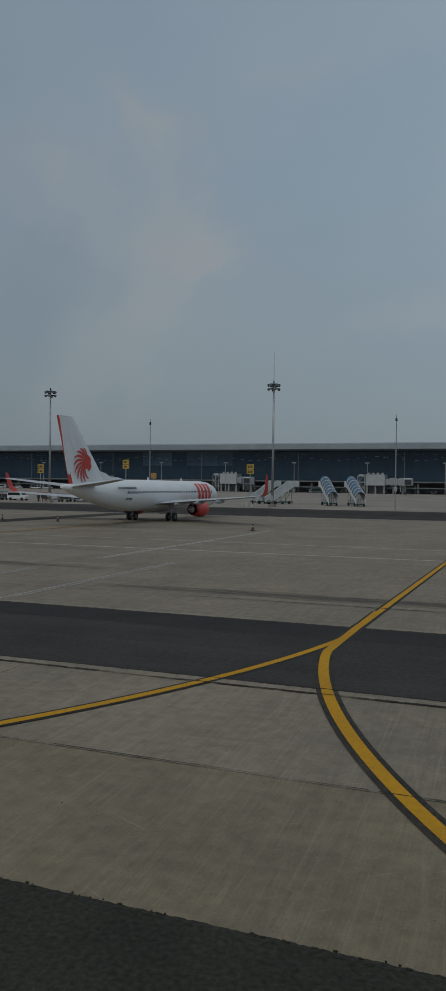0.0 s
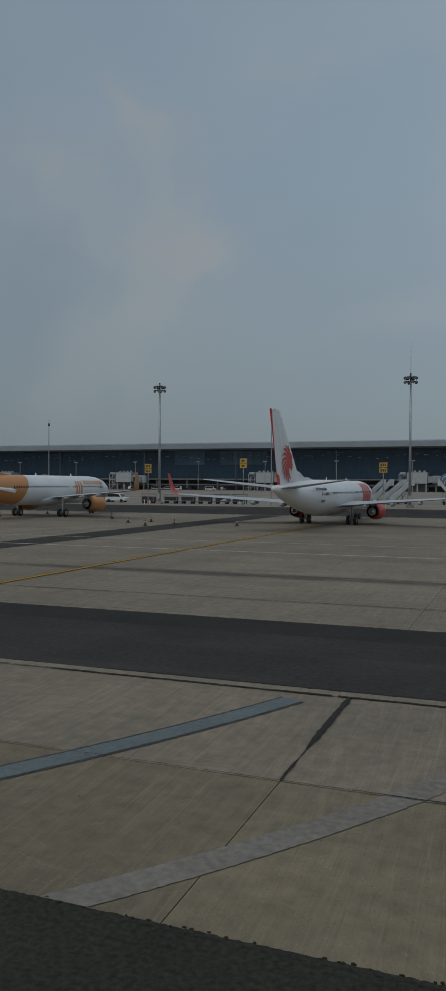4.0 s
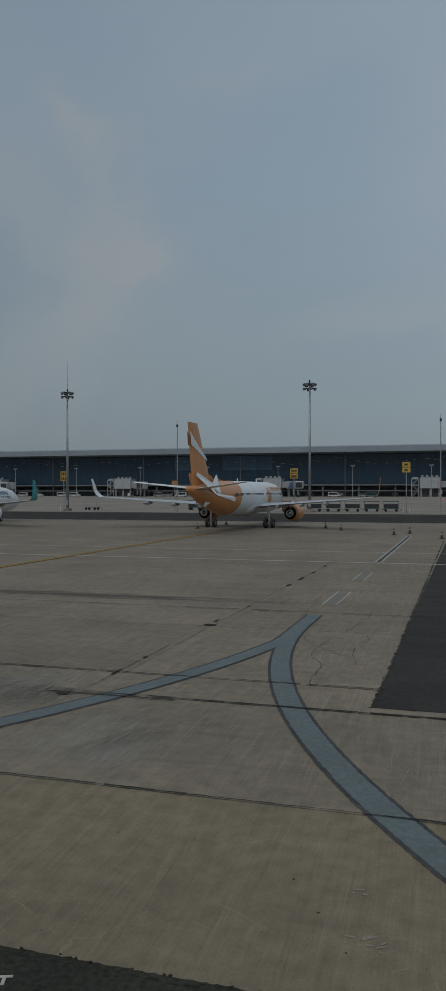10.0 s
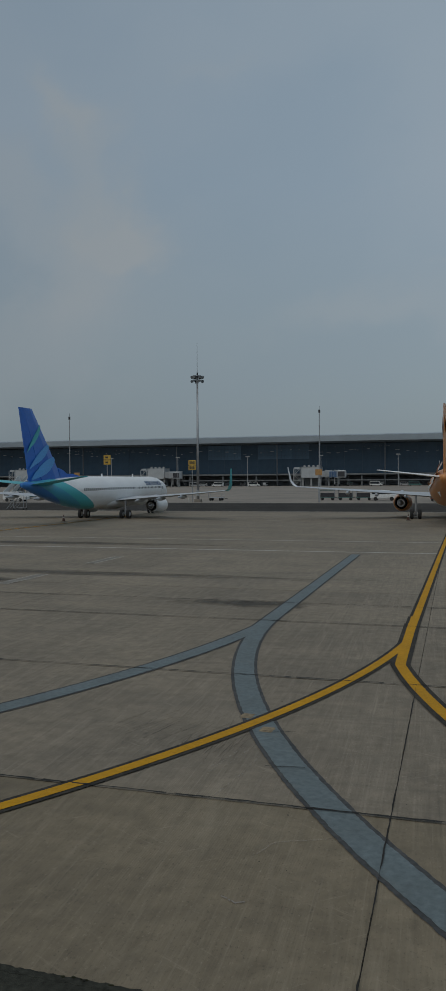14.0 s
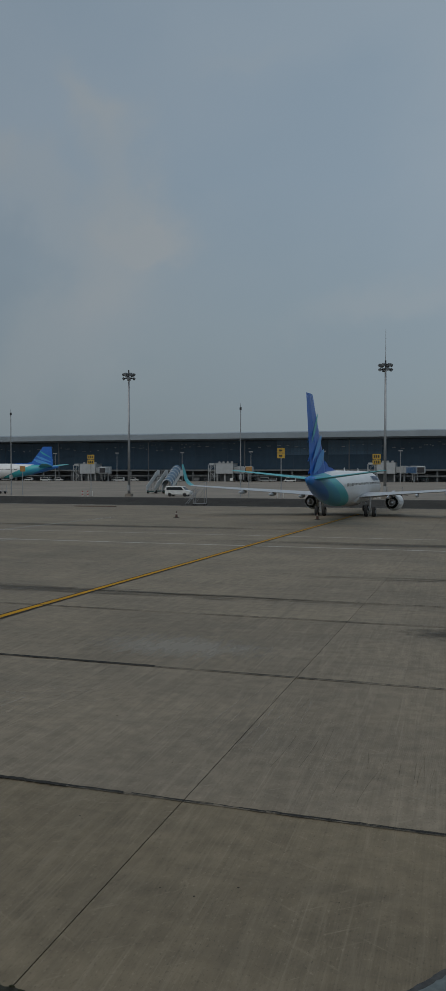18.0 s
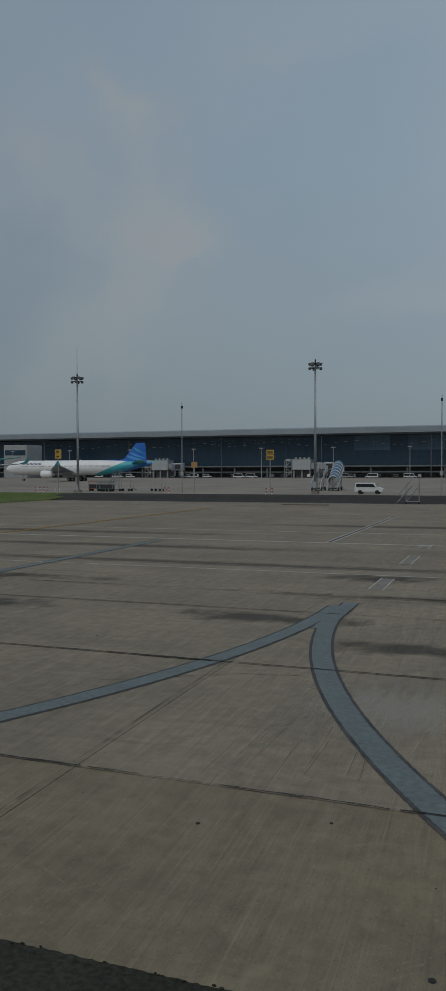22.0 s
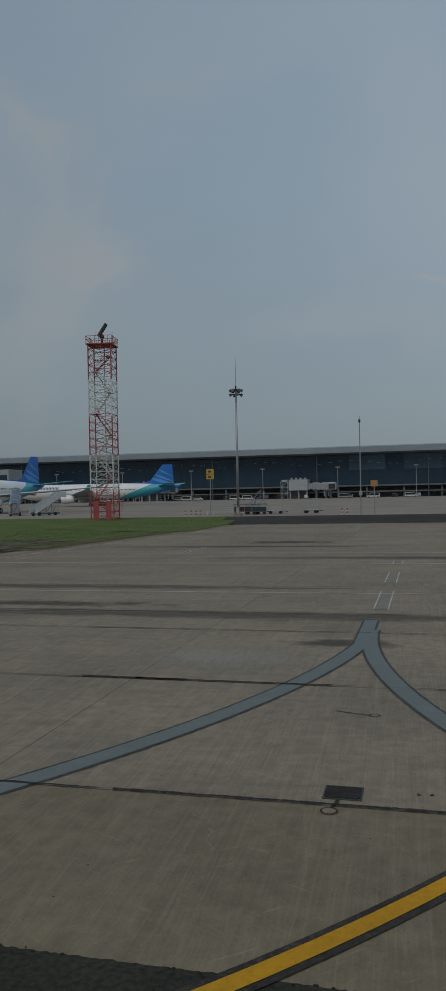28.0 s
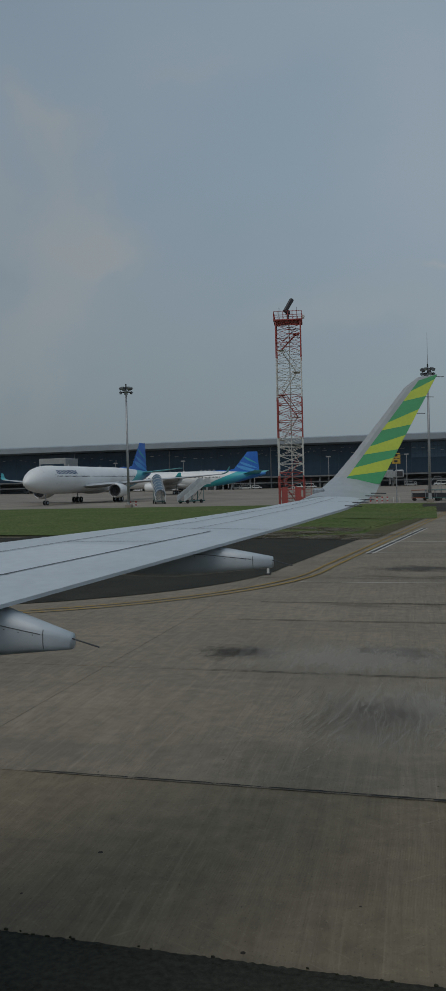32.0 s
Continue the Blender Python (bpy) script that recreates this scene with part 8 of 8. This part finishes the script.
for y0, y1 in ((2.2, 4.1), (4.3, 6.2), (6.4, 8.2)):
    bm = bmesh.new()
    skin_patch(bm, y0 + 0.03, y1 - 0.03, 0.505, 0.79, 0.50, 0.785, 0.004)
    ext = bmesh.ops.extrude_face_region(bm, geom=bm.faces[:])
    bmesh.ops.translate(bm, verts=[v for v in ext["geom"] if isinstance(v, bmesh.types.BMVert)], vec=(0, 0, -0.008))
    part("spoiler", fix(bm), WING_PANEL, wing, "flat grey spoiler panel")
for k in range(11):
    bm = bmesh.new()
    x, y, z = on_skin(10.2 + 0.28 * k, 0.30, 0.0)
    bar(bm, (x, y, z - 0.01), (x, y, z + 0.004), 0.008, 6)
    part("fastener", bm, SEAM, wing)

# canoe fairings under the trailing edge
for y, tip, length, top0, rise, low0, drop, close in ((5.6, -2.67, 3.4, 3.64, 0.34, 3.52, 0.10, 0.16), (8.6, -1.71, 4.0, 3.94, 0.18, 3.82, 0.10, 0.09)):
    fo = new("flap_fairing")
    fo.parent = wing
    bm = bmesh.new()
    rings = []
    for k in range(12):
        u = k / 11
        d = length * u
        x = tip - d
        zu = min(top0 + rise * d, wing_top(y) - 0.03)
        zl = low0 - drop * min(d, 1.0) + max(d - 1.6, 0) * close
        h = max(zu - zl, 0.08)
        wd = 0.06 + 0.12 * min(d / 0.9, 1.0)
        rings.append([(x, y + wd * math.copysign(abs(math.cos(6.2832 * i / 16 + 0.2)) ** 0.7, math.cos(6.2832 * i / 16 + 0.2)), zl + h / 2 + h / 2 * math.copysign(abs(math.sin(6.2832 * i / 16 + 0.2)) ** 0.6, math.sin(6.2832 * i / 16 + 0.2))) for i in range(16)])
    loft(bm, rings)
    part("fairing_shell", fix(bm), WING_GREY, fo, "pale grey canoe-shaped shell", smooth=True)
    def side(d, share):
        """A point on the shell's near side, at a share of its height."""
        zu = min(top0 + rise * d, wing_top(y) - 0.03)
        zl = low0 - drop * min(d, 1.0) + max(d - 1.6, 0) * close
        c = 2 * share - 1
        wd = (0.06 + 0.12 * min(d / 0.9, 1.0)) * max(1 - abs(c) ** (2 / 0.6), 0.05) ** 0.35
        return (tip - d, y - wd - 0.001, zl + (zu - zl) * share)
    for line in ([side(0.22 + 0.12 * k, 0.66 + 0.01 * k) for k in range(14)], [side(0.2, 0.15 + 0.1 * k) for k in range(8)]):
        bm = bmesh.new()
        for p, q in zip(line, line[1:]):
            bar(bm, p, q, 0.0035, 4)
        part("shell_seam", bm, SEAM, fo)
    bm = bmesh.new()
    for k in range(14):
        p = Vector(side(0.28 + 0.11 * k, 0.60 + 0.01 * k))
        bar(bm, p, p - Vector((0, 0.003, 0)), 0.0045, 6)
    part("rivets", bm, SEAM, fo, kind="stuff")
    bm = bmesh.new()
    bar(bm, (tip + 0.22, y, top0 - 0.10), (tip - 0.04, y, top0 - 0.03), 0.006, 5)
    part("discharge_wick", bm, SEAM, fo)

# blended winglet
WL = [((-2.15, 13.4, 4.438), (-1.05, 13.4, 4.436)), ((-2.02, 14.4, 4.55), (-0.99, 14.35, 4.50)), ((-1.80, 15.02, 4.80), (-0.955, 14.95, 4.66)), ((-1.45, 15.17, 5.22), (-0.775, 15.13, 5.00)),
      ((-0.90, 15.30, 5.92), (-0.36, 15.28, 5.79)), ((-0.50, 15.40, 6.44), (-0.01, 15.40, 6.45)), ((-0.26, 15.43, 6.62), (0.10, 15.44, 6.66))]
wl_ob = new("winglet")
wl_ob.parent = wing
bm = bmesh.new()
rings = []
for k, (a, b) in enumerate(WL):
    a, b = Vector(a), Vector(b)
    prev, nxt = WL[max(k - 1, 0)], WL[min(k + 1, len(WL) - 1)]
    up = ((Vector(nxt[0]) - Vector(prev[0])) + (Vector(nxt[1]) - Vector(prev[1]))).normalized()
    nn = up.cross(b - a).normalized()
    th = 0.05 * (1 - k / 9)
    ring = []
    for u, s in ((0, 0), (0.15, 1), (0.45, 1.1), (1, 0.1), (0.45, -1.1), (0.15, -1)):
        ring.append(tuple(a + (b - a) * u + nn * th * s))
    rings.append(ring)
loft(bm, rings)
part("winglet_skin", fix(bm), WINGLET_SHADE_GREY, wl_ob, "winglet skin in grey darkened for shade")


def on_winglet(x, z):
    """A point on the inner face of the winglet."""
    y = 15.02 + 0.23 * (z - 4.75)
    return (x, y - 0.072 + 0.012 * (z - 4.7), z)


lead = [4.68, 4.82, 4.97, 5.21, 5.36, 5.65, 5.79, 6.18, 6.36, 6.56]
trail = [4.67, 4.90, 5.14, 5.29, 5.55, 5.74, 6.02, 6.26, 6.57, 6.655]
for k in range(9):
    bm = bmesh.new()
    def edge(z, front):
        return on_winglet(-1.63 + (z - 4.68) * 0.743 if front else -0.965 + (z - 4.63) * 0.525, z)
    rows = []
    for q in range(5):
        u = q / 4
        rows.append([Vector(edge(lead[k], True)).lerp(Vector(edge(trail[k], False)), u), Vector(edge(lead[k + 1], True)).lerp(Vector(edge(trail[k + 1], False)), u)])
    for r0, r1 in zip(rows, rows[1:]):
        vs = [bm.verts.new(v) for v in (r0[0], r1[0], r1[1], r0[1])]
        bm.faces.new(vs)
    bmesh.ops.remove_doubles(bm, verts=bm.verts[:], dist=0.0005)
    ext = bmesh.ops.extrude_face_region(bm, geom=bm.faces[:])
    bmesh.ops.translate(bm, verts=[v for v in ext["geom"] if isinstance(v, bmesh.types.BMVert)], vec=(0, 0.02, 0))
    part("stripe", fix(bm), LIME if k % 2 else GREEN, wl_ob, "lime stripe" if k % 2 else "green stripe")
for z in (4.95, 5.2, 5.45, 5.95, 6.25, 6.62):
    bm = bmesh.new()
    x = -0.97 + (z - 4.63) * 0.527
    bar(bm, (x - 0.08, 15.02 + 0.23 * (z - 4.75), z), (x + 0.14, 15.02 + 0.23 * (z - 4.75), z - 0.01), 0.006, 4)
    part("discharge_wick", bm, SEAM, wl_ob)
for y in (12.2, 12.7, 13.2, 13.8, 14.3):
    bm = bmesh.new()
    x = -1.2 + (y - 12.2) * 0.11
    bar(bm, (x - 0.1, y, wing_top(y) + 0.01), (x + 0.16, y - 0.02, wing_top(y) + 0.0), 0.008, 4)
    part("discharge_wick", bm, SEAM, wing)
bm = bmesh.new()
box(bm, -2.06, -1.86, 14.08, 14.2, 4.5, 4.62, bevel=0.03)
part("navigation_light", bm, LAMP_GLASS, wing, "small clear wing-tip light")


# ---------------------------------------------------------------- slabs, last
SY = 7.5
slab_meshes = {}


def slab_mesh(w, d, mat):
    key = (round(w, 2), round(d, 2), mat.name)
    if key not in slab_meshes:
        bm = bmesh.new()
        top = [bm.verts.new(p) for p in ((0.007, 0.015, 0.0), (w - 0.007, 0.015, 0.0), (w - 0.007, d - 0.015, 0.0), (0.007, d - 0.015, 0.0))]
        low = [bm.verts.new(p) for p in ((0.004, 0.006, -0.05), (w - 0.004, 0.006, -0.05), (w - 0.004, d - 0.006, -0.05), (0.004, d - 0.006, -0.05))]
        bm.faces.new(top)
        for i in range(4):
            bm.faces.new((low[i], low[(i + 1) % 4], top[(i + 1) % 4], top[i]))
        me = mesh_of("slab", bm)
        me.materials.append(mat)
        slab_meshes[key] = me
    return slab_meshes[key]


cross = [-191.7 - 15.04 * k for k in range(8, 0, -1)] + [-191.7 + 15.04 * k for k in range(5)] + [-116.5 + 15.37 * k for k in range(3)] + [-70.4 + 15.15 * k for k in range(2)] + [-40.1, -24.3] + [-24.3 + 15.3 * k for k in range(1, 8)]
sr = random.Random(11)
for j in range(-1, 14):
    y, d = (8.11, 4.49) if j < 0 else (12.6 + SY * j, SY)
    edges = [-192.13 if j >= 1 and x == -191.7 else -51.7 if j >= 1 and abs(x + 55.25) < 0.01 else x for x in cross]
    for x, x1 in zip(edges, edges[1:]):
        if x1 < -232 and y > 24:
            continue
        o = new("slab", slab_mesh(x1 - x, d, CONCRETE_WARM if j < 0 else CONCRETE))
        o.matrix_basis = pose(x, y, sr.uniform(-0.003, 0))
        o.parent = apron
